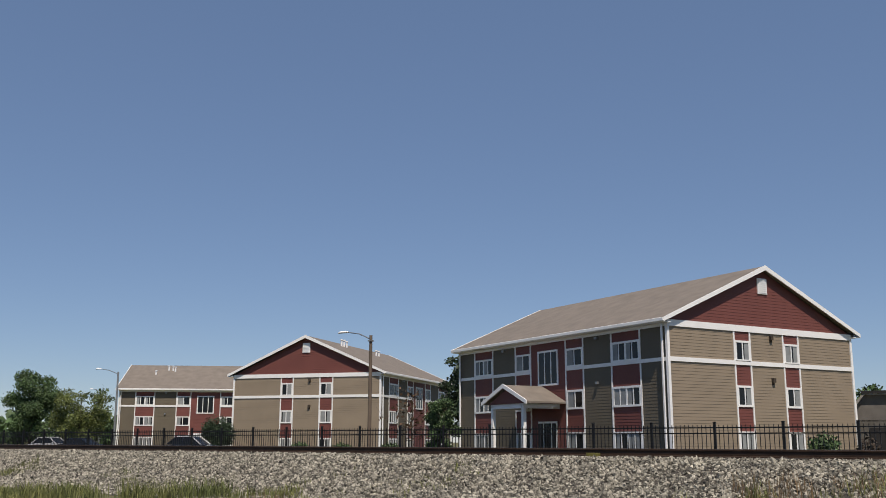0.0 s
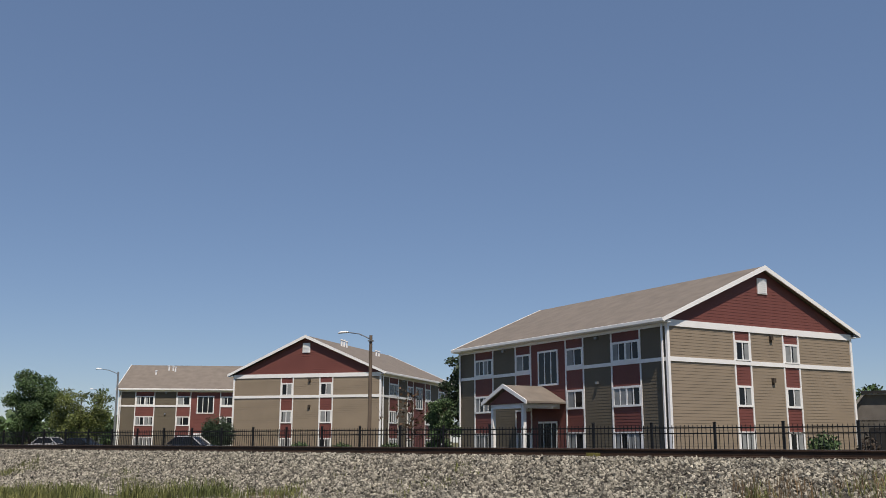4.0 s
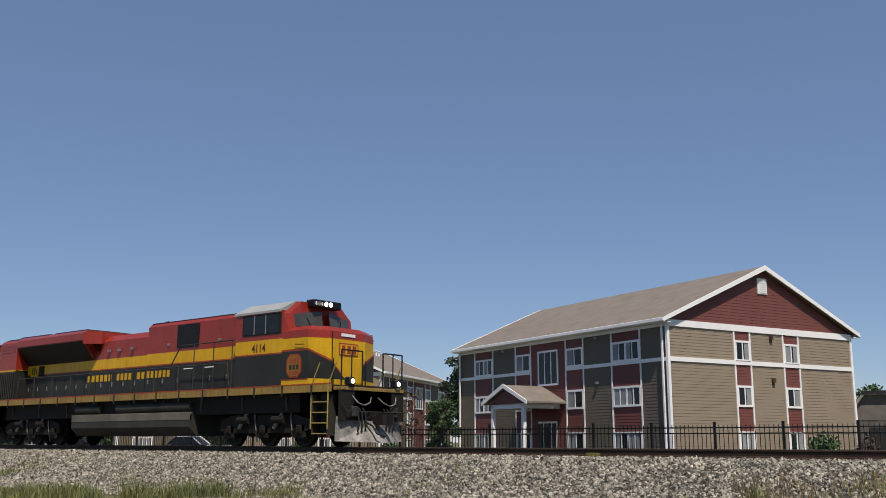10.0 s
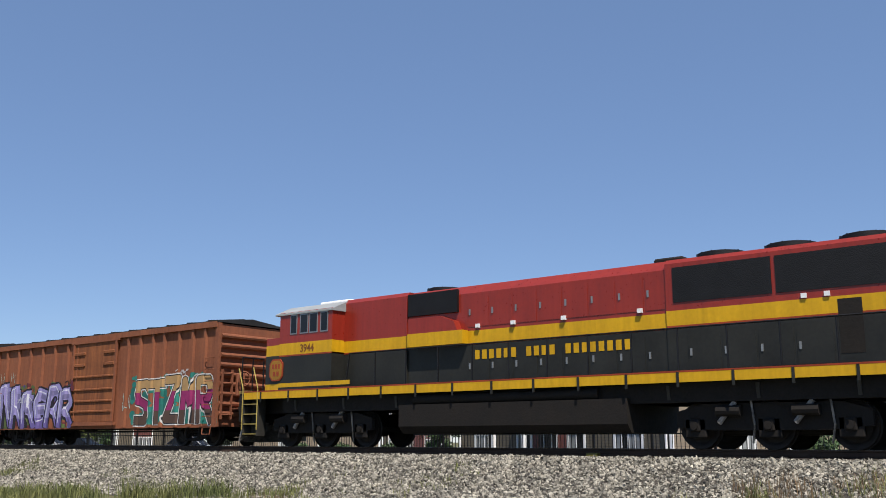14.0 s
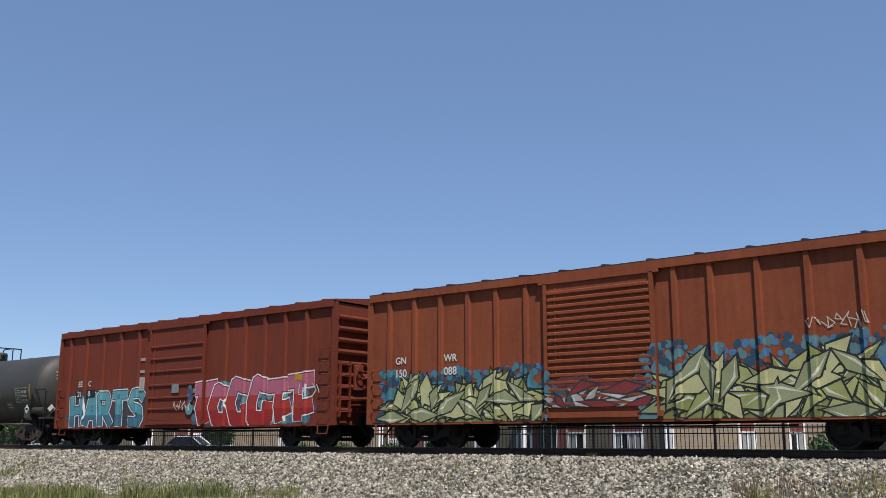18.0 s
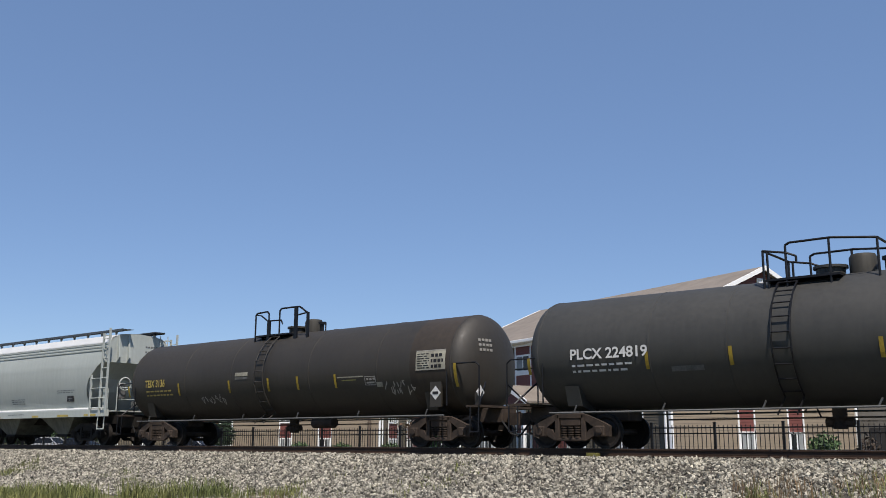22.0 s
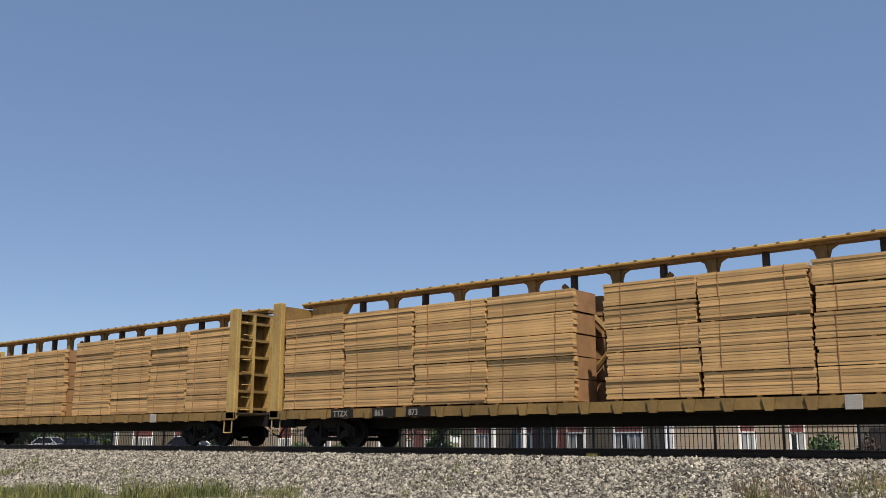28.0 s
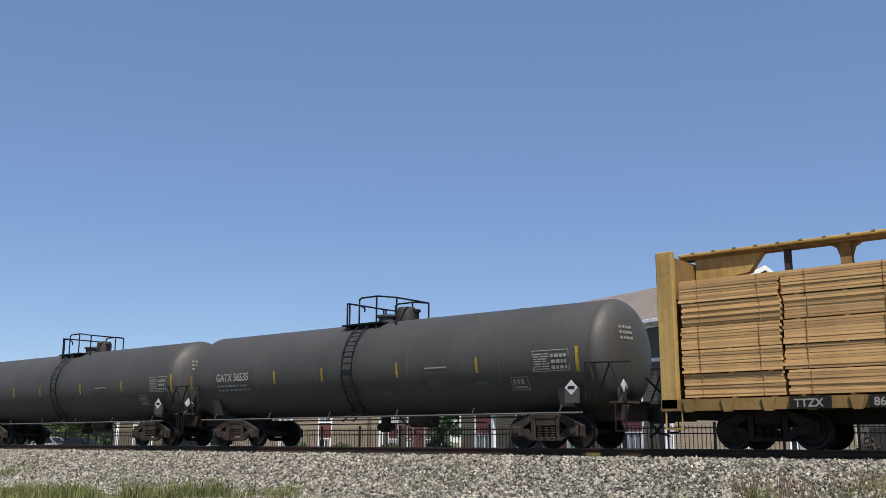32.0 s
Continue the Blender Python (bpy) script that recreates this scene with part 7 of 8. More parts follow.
        part("repainted_band", Mesh().lathe([(r - 0.01, b - 2.1), (r + 0.004, b - 2.1), (r + 0.004, b - dish + 0.02), (r - 0.01, b - dish + 0.02)], (0, 0, zc), 0, 56), mat("faded brown tank band", (0.056, 0.044, 0.033), 0.6, 0, 0.25, 0.6, 10, 0.03, streak=0.3, spec=0.3), car, "lighter repainted band")
    for z in (zc + 0.62, zc + 0.48, zc + 0.34):
        e = Mesh()
        for i in range(4):
            yy = -0.75 + i * 0.13
            rr = math.sqrt(yy * yy + (z - zc) ** 2) / r
            x = b - dish + dish * math.sqrt(max(0, 1 - rr * rr)) + 0.02
            e.box(x - 0.03, x, yy, yy + 0.09, z, z + 0.07)
        part("end_stencil", e, M_CONCRETE, car)
    for t in trucks:
        truck(car, t - o, 1.75, 0.42, 2, dark)
    return car


M_STENCILCREAM = mat("cream stencil panel", (0.4, 0.38, 0.3), 0.8, 0, 0.25, 3, 25)
M_STENCILFAINT = mat("faint worn stencil", (0.14, 0.14, 0.13), 0.8, 0, 0.3, 4, 25)
M_STENCILYELLOW = mat("dull yellow stencil panel", (0.26, 0.25, 0.09), 0.8)
# where each car carries its strips, panels and stencils, from its middle and its axis
PLCX_PLAN = {"braced": False, "ladder": -0.65, "reflectors": [-3.9, -1.83, 1.36, 3.68], "strip": -0.33, "end_strip": (6.6, -0.18),
             "panel": (4.5, 5.0, -0.88, -0.6), "data": (5.35, 6.42, -0.62, 0.0),
             "stencils": [(2.62, 3.4, -0.7, -0.4, M_STENCILYELLOW), (-3.3, -2.5, -0.62, -0.5, M_STENCILFAINT)]}
TEIX_PLAN = {"braced": False, "ladder": -0.15, "reflectors": [-4.57, -1.76, 0.23, 1.63, 3.32], "strip": -0.35, "end_strip": (8.0, -0.35),
             "panel": (4.56, 5.0, -0.52, -0.26), "data": (6.59, 7.67, -0.18, 0.38),
             "stencils": [(-1.42, -0.77, -0.02, 0.1, M_STENCILCREAM), (-1.42, -0.77, -0.13, -0.05, M_STENCILFAINT), (3.42, 4.5, -0.27, -0.235, M_STENCILCREAM), (3.6, 4.2, -0.36, -0.33, M_STENCILYELLOW), (5.02, 5.25, -0.58, -0.44, M_STENCILCREAM)]}
GATX_PLAN = {"braced": True, "ladder": -0.25, "reflectors": [-3.6, -1.4, 1.7, 4.59], "strip": -0.18, "end_strip": (7.74, -0.16),
             "panel": (5.63, 6.18, -0.88, -0.54), "data": (6.4, 7.5, -0.44, 0.1),
             "stencils": [(2.76, 3.55, -0.2, -0.165, M_CONCRETE), (2.8, 3.45, -0.3, -0.275, M_STENCILFAINT), (2.85, 3.3, -0.68, -0.5, M_STENCILFAINT), (0.96, 1.42, -0.95, -0.78, M_STENCILFAINT), (4.3, 4.9, -0.7, -0.6, M_STENCILFAINT)]}


def tank_cars():
    tank_car(-159.3, -144.15, 3.86, 1.46, M_TANKBLACK, (-158.0, -145.7), -151.7, "long black tank car with railed top platform", "PLCX", "224819", 1, M_PAINTWHITE, PLCX_PLAN, rail=1.28, mark_at=1.6, wide=1.05)
    tank_car(-177.4, -160.95, 3.77, 1.45, M_TANKBROWN, (-175.7, -162.3), -169.4, "dusty brown-black tank car with yellow marks", "TEIX", "3136", 2, M_SAFETYYELLOW, TEIX_PLAN, True, rail=1.2, mark_at=1.42, wide=0.78)
    tank_car(-269.9, -252.9, 3.83, 1.46, M_TANKFADED, (-267.6, -255.1), -261.6, "black tank car with white marks and railed platform", "GATX", "56535", 3, M_CONCRETE, GATX_PLAN, rail=1.05, mark_at=1.75)
    tank_car(-286.6, -270.4, 3.83, 1.46, M_TANKFADED, (-284.5, -272.5), -278.5, "black tank car at the rear of the seen train", "GATX", "56", 4, M_PAINTWHITE, GATX_PLAN, rail=1.05)


def hopper_car(u0, u1, paint, label, kind, seed):
    o = (u0 + u1) / 2
    car = thing("hopper_car", label, "covered hopper", group="covered hopper cars of the train")
    RUN.append((car, o))
    L = (u1 - u0) / 2
    top = 4.42
    # curved side section, swept along the body with slope-cut ends
    sec = [(1.27, 1.45), (1.40, 1.85), (1.49, 2.3), (1.525, 2.7), (1.52, 3.1), (1.47, 3.45), (1.40, 3.75), (1.32, 3.98), (1.17, 4.2), (0.75, 4.34), (0.0, 4.40)]
    ys = lambda z: float(np.interp(z, [q[1] for q in sec], [q[0] for q in sec]))
    CUT = ([1.42, 1.7, 2.1, 2.35, 2.6, 2.9, 3.1, 3.25], [1.12, 1.2, 1.22, 1.14, 0.98, 0.62, 0.36, 0.1])
    full = [(-y, z) for y, z in sec] + [(y, z) for y, z in reversed(sec[:-1])]
    def end_x(z):
        if z >= 3.25:
            return L
        return L - float(np.interp(z, CUT[0], CUT[1]))
    me = Mesh()
    for y_s in (-1, 1):
        rows = []
        zs = [1.45, 1.6, 1.8, 2.0, 2.2, 2.35, 2.5, 2.6, 2.75, 2.9, 3.0, 3.1, 3.2, 3.25, 3.4, 3.55, 3.75, 3.9, 3.98, 4.06, 4.14, 4.2, 4.34, 4.4]
        for z in zs:
            y = ys(z)
            rows.append([(-end_x(z), y_s * y, z), (-L + 1.6, y_s * y, z), (0, y_s * y, z), (L - 1.6, y_s * y, z), (end_x(z), y_s * y, z)])
        k = len(rows[0])
        v = [q for r in rows for q in r]
        f = [(i * k + j, i * k + j + 1, (i + 1) * k + j + 1, (i + 1) * k + j) for i in range(len(rows) - 1) for j in range(k - 1)]
        me.add(v, f, True)
    part("body_side", me, paint, car, sharp=60)
    # slope sheets and ends
    for d in (-1, 1):
        prof = [(3.25, 0.12), (3.1, 0.36), (2.9, 0.63), (2.6, 0.99), (2.1, 1.23), (1.42, 1.75)]
        v = []
        for z, q in prof:
            w = ys(max(z, 1.45)) - 0.012
            v += [(d * (L - q), -w, z), (d * (L - q), w, z)]
        v += [(x - d * 0.05, y, z - 0.02) for x, y, z in v]
        n = len(prof)
        f = [(2 * i, 2 * i + 1, 2 * i + 3, 2 * i + 2) for i in range(n - 1)] + [(2 * n + 2 * i, 2 * n + 2 * i + 2, 2 * n + 2 * i + 3, 2 * n + 2 * i + 1) for i in range(n - 1)]
        part("slope_sheet", Mesh().add(v, f), paint, car, "sloped end sheet under the overhang")
        eo = [(-1.51, 3.2), (-1.47, 3.45), (-1.4, 3.75), (-1.32, 3.98), (-1.17, 4.19), (-0.75, 4.33), (0, 4.39), (0.75, 4.33), (1.17, 4.19), (1.32, 3.98), (1.4, 3.75), (1.47, 3.45), (1.51, 3.2)]
        part("end_sheet", Mesh().prism(eo, 0, d * (L - 0.06) if d > 0 else -L, d * L if d > 0 else -L + 0.06), paint, car)
        xe = d * (L + 0.05)
        for y in (-1.53, 1.55):
            for dx, zt in ((-0.3, 4.48), (0.12, 4.3), (0.8, 2.72)):
                part("ladder_stile", Mesh().box(xe - d * dx - 0.03, xe - d * dx + 0.03, y - 0.05, y + 0.02, 1.1, zt), paint, car)
            for k in range(8):
                z = 1.42 + k * 0.38
                part("rung", Mesh().tube((xe - d * 0.12, y - 0.02, z), (xe + d * 0.3, y - 0.02, z), 0.02, 5), paint, car)
            for z in (1.42, 1.8, 2.18, 2.56):
                part("side_grab", Mesh().tube((xe - d * 0.8, y - 0.02, z), (xe - d * 0.12, y - 0.02, z), 0.02, 5), paint, car)
            part("corner_plate", Mesh().box(min(xe - d * 0.06, xe + d * 0.3), max(xe - d * 0.06, xe + d * 0.3), min(y * 0.96, y * 0.94), max(y * 0.96, y * 0.94), 1.1, 2.15, 0.008), paint, car)
            part("ladder_bracket", Mesh().box(xe - d * 0.12 - 0.02, xe - d * 0.12 + 0.02, min(y, y * 0.8), max(y, y * 0.8), 4.2, 4.26), paint, car)
        for y in (-0.95, -0.5):
            part("end_rib", Mesh().prism([(d * (L - 0.01), 4.28), (d * (L + 0.03), 4.28), (d * (L + 0.17), 3.4), (d * (L - 0.01), 3.2)], 1, y - 0.03, y + 0.03), paint, car)
        part("end_strut", Mesh().tube((d * (L + 0.02), 0.75, 3.3), (d * (L + 0.22), -0.15, 2.2), 0.045, 8), paint, car)
        part("end_handrail", Mesh().pipe([(xe + d * 0.5, -1.2, 1.32), (xe + d * 0.5, -1.2, 2.2), (xe + d * 0.5, 1.2, 2.2), (xe + d * 0.5, 1.2, 1.32)], 0.022).tube((xe + d * 0.5, 0.3, 1.32), (xe + d * 0.5, 0.3, 2.2), 0.03, 6).tube((xe + d * 0.5, -1.2, 1.75), (xe + d * 0.5, 1.2, 1.75), 0.018, 6), paint, car)
        bits = Mesh()
        for k, n_ in ((3.86, 5), (3.66, 4)):
            for i in range(n_):
                bits.box(min(d * L, d * (L + 0.006)), max(d * L, d * (L + 0.006)), 0.3 + i * 0.12, 0.38 + i * 0.12, k, k + 0.07)
        part("end_stencil", bits, M_DULLPIPE, car)
        part("end_platform", Mesh().box(min(xe, xe + d * 0.55), max(xe, xe + d * 0.55), -1.3, 1.3, 1.28, 1.33), paint, car)
        part("end_ladder", Mesh().tube((xe + d * 0.06, 0.9, 1.3), (xe + d * 0.06, 0.9, 4.4), 0.02, 6).tube((xe + d * 0.06, 1.25, 1.3), (xe + d * 0.06, 1.25, 4.4), 0.02, 6), paint, car)
        part("brake_wheel", Mesh().lathe([(0.24, -0.02), (0.28, 0.0), (0.24, 0.02), (0.22, 0.0), (0.24, -0.02)], (xe + d * 0.3, -0.75, 2.35), 0, 16).tube((xe, -0.75, 2.35), (xe + d * 0.32, -0.75, 2.35), 0.03, 6).tube((xe + d * 0.3, -1.0, 2.35), (xe + d * 0.3, -0.5, 2.35), 0.015, 4), paint, car)
        part("brake_housing", Mesh().box(min(xe, xe + d * 0.2), max(xe, xe + d * 0.2), -0.9, -0.62, 1.8, 2.4, 0.03).tube((xe + d * 0.2, -0.3, 1.6), (xe + d * 0.2, 0.5, 1.6), 0.12, 10), M_DULLPIPE, car)
        part("end_sill", Mesh().box(min(d * (L - 0.6), d * (L + 0.55)), max(d * (L - 0.6), d * (L + 0.55)), -0.35, 0.35, 0.7, 1.15), M_GRIME, car)
        coupler(car, d * (L + 0.5), d * (L + 0.85), M_GRIME)
        for s in (-1, 1):
            part("sill_step", Mesh().pipe([(xe - d * 0.3, s * 1.46, 1.1), (xe - d * 0.3, s * 1.48, 0.62), (xe + d * 0.15, s * 1.48, 0.62), (xe + d * 0.15, s * 1.46, 1.1)], 0.024), paint, car)
    # sill, roof edge mouldings, running board
    for s in (-1, 1):
        y0, y1 = (-1.5, -1.4) if s < 0 else (1.4, 1.5)
        part("side_sill", Mesh().box(-L - 0.38, L + 0.38, y0, y1, 1.1, 1.36), paint, car)
        part("sill_flange", Mesh().prism([(y0 if s < 0 else y1, 1.36), (y0 if s < 0 else y1, 1.4), (s * 1.27, 1.47), (s * 1.27, 1.36)], 0, -L, L), M_HOPPERWHITE, car, "white top edge of the side sill")
        for z in (3.66, 3.78, 3.9):
            yy = ys(z + 0.02)
            part("roof_moulding", Mesh().box(-L + 0.05, L - 0.05, min(s * (yy - 0.01), s * (yy + 0.035)), max(s * (yy - 0.01), s * (yy + 0.035)), z, z + 0.045), paint, car)
        part("roof_edge", Mesh().prism([(s * 1.35, 3.96), (s * 1.345, 4.0), (s * 1.19, 4.22), (s * 0.95, 4.3), (s * 0.9, 4.27), (s * 1.15, 4.17)], 0, -L, L), M_HOPPERWHITE, car, "bright rounded roof edge")
        part("roof_walk", Mesh().box(-L - 0.1, L + 0.3, min(s * 0.5, s * 0.95), max(s * 0.5, s * 0.95), 4.495, 4.515), M_GRATING, car, "blue-grey steel roof walk")
        part("walk_edge", Mesh().box(-L - 0.1, L + 0.3, min(s * 0.95, s * 0.98), max(s * 0.95, s * 0.965), 4.445, 4.525), M_GRATING, car)
        for i in range(12):
            x = -L + 0.3 + (2 * L - 0.6) * i / 11
            part("walk_bracket", Mesh().prism([(s * 0.86, 4.3), (s * 0.9, 4.28), (s * 0.96, 4.47), (s * 0.8, 4.49)], 0, x - 0.015, x + 0.015), M_GALV, car)
        for x in (-L + 1.6, -L + 3.6, 0.8, L - 3.2, L - 1.2):
            part("reflector", Mesh().box(x, x + (0.5 if x < 2 else 0.85), -1.506 if s < 0 else 1.5, -1.5 if s < 0 else 1.506, 1.12, 1.2), M_PAINTYELLOW if kind == 1 else M_SAFETYYELLOW, car)
    part("hatch_trough", Mesh().box(-L + 0.4, L - 0.4, -0.38, 0.38, 4.28, 4.4, 0.04), paint, car)
    # hopper bays below
    for i in range(2):
        c = (-1 if i == 0 else 1) * L * 0.36
        part("hopper_bay", Mesh().add([(c - 1.55, -1.2, 1.3), (c + 1.55, -1.2, 1.3), (c + 1.55, 1.2, 1.3), (c - 1.55, 1.2, 1.3), (c - 0.35, -0.8, 0.42), (c + 0.35, -0.8, 0.42), (c + 0.35, 0.8, 0.42), (c - 0.35, 0.8, 0.42)], [(0, 1, 5, 4), (1, 2, 6, 5), (2, 3, 7, 6), (3, 0, 4, 7), (4, 5, 6, 7), (3, 2, 1, 0)]), M_BAY, car, "dull grey-green hopper bay")
        part("outlet_gate", Mesh().box(c - 0.4, c + 0.4, -0.85, 0.85, 0.34, 0.44), M_GRIME, car)
    part("centre_sill", Mesh().box(-L, L, -0.3, 0.3, 0.85, 1.2), M_GRIME, car)
    for t in (-L + 1.7, L - 1.7):
        truck(car, t, 1.75, 0.42, 2, M_GRIME)
    # lettering
    if kind == 1:
        fr = near_side(-1.523)
        bars(car, fr, "xxxxxxxxxx x", 0.95, 3.9, 3.09, 3.39, spray((0.065, 0.012, 0.022)), label="dark red block lettering")
        bars(car, fr, "xxxxxxx", 1.35, 3.25, 2.7, 2.99, spray((0.065, 0.012, 0.022)), label="dark red block lettering")
        words(car, "WWUX", -L + 1.6, -ys(2.52) - 0.008, 2.52, 0.2, M_PAINTBLACK, lean=5, label="black reporting mark")
        words(car, "9328", -L + 1.62, -ys(2.14) - 0.01, 2.14, 0.22, M_PAINTBLACK, lean=10, label="black car number")
    else:
        words(car, "WWUX", -L + 1.85, -ys(2.66) - 0.008, 2.66, 0.2, M_PAINTBLACK, lean=3, label="black reporting mark")
        words(car, "25317", -L + 1.85, -ys(2.24) - 0.01, 2.24, 0.2, M_PAINTBLACK, lean=8, label="black car number")
    part("data_panel", Mesh().box(L - 2.65, L - 2.2, -1.43, -1.37, 1.72, 1.95), M_PAINTBLACK, car, "black data panel")
    part("data_line", Mesh().box(L - 2.6, L - 2.25, -1.434, -1.43, 1.83, 1.845).box(L - 2.44, L - 2.42, -1.434, -1.43, 1.74, 1.93), M_GALV, car)
    rng = random.Random(seed)
    for x0, x1, zz in ((-L + 1.6, -L + 2.7, (1.72, 1.86)), (-1.2, -0.1, (1.7, 1.79, 1.88)), (L - 3.4, L - 2.2, (2.08, 2.16)), (-1.2, 0.1, (1.24,))):
        for z in zz:
            x = x0
            m = Mesh()
            while x < x1:
                w = rng.uniform(0.06, 0.2)
                y = -1.506 if z < 1.4 else -ys(z + 0.011) - 0.003
                m.box(x, x + w, y, y + 0.02, z, z + 0.022)
                x += w + 0.05
            part("stencil_line", m, M_GRATING, car, "small stencil lines")
    return car


BOARD = []


def lumber_car(u0, u1, gap, cols, top, label, seed, marks):
    o = (u0 + u1) / 2
    car = thing("lumber_car", label, "centre beam car", group="centre beam flat cars of the train")
    RUN.append((car, o))
    L = (u1 - u0) / 2
    deck = 1.1
    part("deck", Mesh().box(-L, L, -1.4, 1.4, deck - 0.08, deck), M_BEAM, car)
    for s in (-1, 1):
        part("side_sill", Mesh().box(-L, L, min(s * 1.42, s * 1.5), max(s * 1.42, s * 1.5), deck - 0.24, deck + 0.02), M_BEAMBROWN, car, "rusty yellow-brown side sill")
        n = 24
        for i in range(n):
            x = -L + 0.7 + (2 * L - 1.4) * i / (n - 1)
            y0, y1 = min(s * 1.44, s * 1.55), max(s * 1.44, s * 1.55)
            part("stake_pocket", Mesh().prism([(x - 0.16, deck + 0.02), (x + 0.16, deck + 0.02), (x + 0.09, deck - 0.27), (x - 0.09, deck - 0.27)], 1, y0, y1), M_BEAMBROWN, car)
    part("belly_beam", Mesh().prism([(-L, 0.7), (-L + 3.6, 0.55), (L - 3.6, 0.55), (L, 0.7), (L, 1.02), (-L, 1.02)], 1, -0.35, 0.35), M_GRIME, car)
    part("side_girder", Mesh().box(-L + 3.4, L - 3.4, -1.3, -1.2, 0.82, 1.02).box(-L + 3.4, L - 3.4, 1.2, 1.3, 0.82, 1.02), M_GRIME, car)
    # bulkheads
    for d in (-1, 1):
        x = d * L
        for y0, y1 in ((-1.5, -1.32), (1.32, 1.5)):
            part("bulkhead_post", Mesh().box(min(x, x - d * 0.42), max(x, x - d * 0.42), y0, y1, 0.9, 4.6, 0.02), M_BEAM, car, "yellow bulkhead post")
        part("bulkhead_sheet", Mesh().box(min(x - d * 0.30, x - d * 0.36), max(x - d * 0.30, x - d * 0.36), -1.32, 1.32, 1.1, 4.45), M_BEAMBROWN, car)
        for z in (1.2, 1.78, 2.36, 2.94, 3.52, 4.1, 4.42):
            part("bulkhead_rib", Mesh().box(min(x, x - d * 0.3), max(x, x - d * 0.3), -1.32, 1.32, z, z + 0.09), M_BEAMBROWN, car)
        for y in (-0.75, 0.0, 0.75):
            part("bulkhead_stile", Mesh().box(min(x + d * 0.01, x - d * 0.3), max(x + d * 0.01, x - d * 0.3), y - 0.06, y + 0.06, 1.1, 4.45), M_BEAM, car)
        for i in range(8):
            part("rung", Mesh().tube((x + d * 0.05, -1.25, 1.2 + i * 0.42), (x + d * 0.05, -0.85, 1.2 + i * 0.42), 0.018, 5), M_BEAM, car)
        part("gusset", Mesh().prism([(x - d * 0.4, 4.6), (x - d * 2.1, 4.6), (x - d * 1.75, 4.15), (x - d * 0.4, 3.95)], 1, -0.12, 0.12), M_BEAM, car, "yellow web plate by the bulkhead")
        part("end_sill", Mesh().box(min(x, x + d * 0.5), max(x, x + d * 0.5), -0.4, 0.4, 0.66, 1.02), M_GRIME, car)
        part("end_platform", Mesh().box(min(x, x + d * 0.35), max(x, x + d * 0.35), -1.35, 1.35, 1.04, 1.1), M_RUSTGEAR, car)
        coupler(car, x + d * 0.4, x + d * 0.85, M_GRIME)
        for s in (-1, 1):
            part("sill_step", Mesh().pipe([(x - d * 0.1, s * 1.46, 0.9), (x - d * 0.1, s * 1.48, 0.45), (x - d * 0.5, s * 1.48, 0.45), (x - d * 0.5, s * 1.46, 0.9)], 0.022), M_BEAM, car)
    # the beam along the middle
    part("top_chord", Mesh().box(-L, L, -0.26, 0.26, 4.66, 4.74, 0.02), M_BEAM, car, "worn yellow top chord")
    # Web darker than the plate above: shading under the chord as colour.
    part("chord_web", Mesh().box(-L, L, -0.17, 0.17, 4.59, 4.66), M_BEAMBROWN, car, "underside of the top chord, its shade put in as brown")
    for i in range(42):
        x = -L + 0.4 + (2 * L - 0.8) * i / 41
        part("chord_lug", Mesh().box(x - 0.04, x + 0.04, -0.27, 0.27, 4.725, 4.755), M_BEAMBROWN, car)
    n = 17
    for i in range(1, n):
        x = -L + 2 * L * i / n
        k = 0.12 if i % 2 else 0.06
        part("beam_post", Mesh().box(x - k, x + k, -0.1, 0.1, deck, 4.6), M_BEAMBROWN if i % 2 else M_RUSTGEAR, car)
        if i % 2:
            for e in (-1, 1):
                part("post_gusset", Mesh().prism([(x + e * 0.1, 4.6), (x + e * 0.4, 4.6), (x + e * 0.2, 4.48), (x + e * 0.14, 4.3), (x + e * 0.1, 4.0)], 1, -0.05, 0.05), M_BEAMBROWN, car)
    g0, g1 = gap[0] - o, gap[1] - o
    gm = (g0 + g1) / 2
    part("beam_brace", Mesh().tube((gm - 1.6, 0, 1.1), (gm + 1.6, 0, 4.35), 0.08, 6).tube((gm + 1.6, 0, 1.1), (gm - 1.6, 0, 4.35), 0.08, 6), M_BEAMBROWN, car)
    # lumber packs, tier on tier, on both sides
    rng = random.Random(seed)
    def pack(x0, x1, s, z0, z1):
        dx, dy = rng.uniform(-0.035, 0.035), rng.uniform(-0.035, 0.03)
        layers = max(4, round((z1 - z0) / 0.068))
        h = (z1 - z0) / layers
        ya, yb = 0.16, 1.36 + dy
        pk = part("lumber_pack", Mesh().box(x0 + dx + 0.07, x1 + dx - 0.07, min(s * ya, s * (yb - 0.03)), max(s * ya, s * (yb - 0.03)), z0 + 0.005, z1 - 0.012), M_LUMBEREND, car, "strapped pack of fresh sawn boards")
        if s < 0:
            wide, mid = x1 - x0 - 0.03, (x0 + x1) / 2 + dx
            for k in range(layers):
                lie = rng.choice((-0.016, -0.006, 0.0, 0.0, 0.004, 0.008))
                at = Matrix.LocRotScale((mid + rng.gauss(0, 0.013), -yb + 0.09 + lie, z0 + h * (k + 0.5)), Euler((0, rng.gauss(0, 0.0012), rng.gauss(0, 0.002))), (wide * rng.uniform(0.988, 1.004), 0.18, h - rng.choice((0.002, 0.003, 0.004, 0.008))))
                if BOARD:
                    twin(BOARD[0], pk, at)
                else:
                    BOARD.append(part("board", Mesh().box(-0.5, 0.5, -0.5, 0.5, -0.5, 0.5), M_LUMBER, pk, at=at))
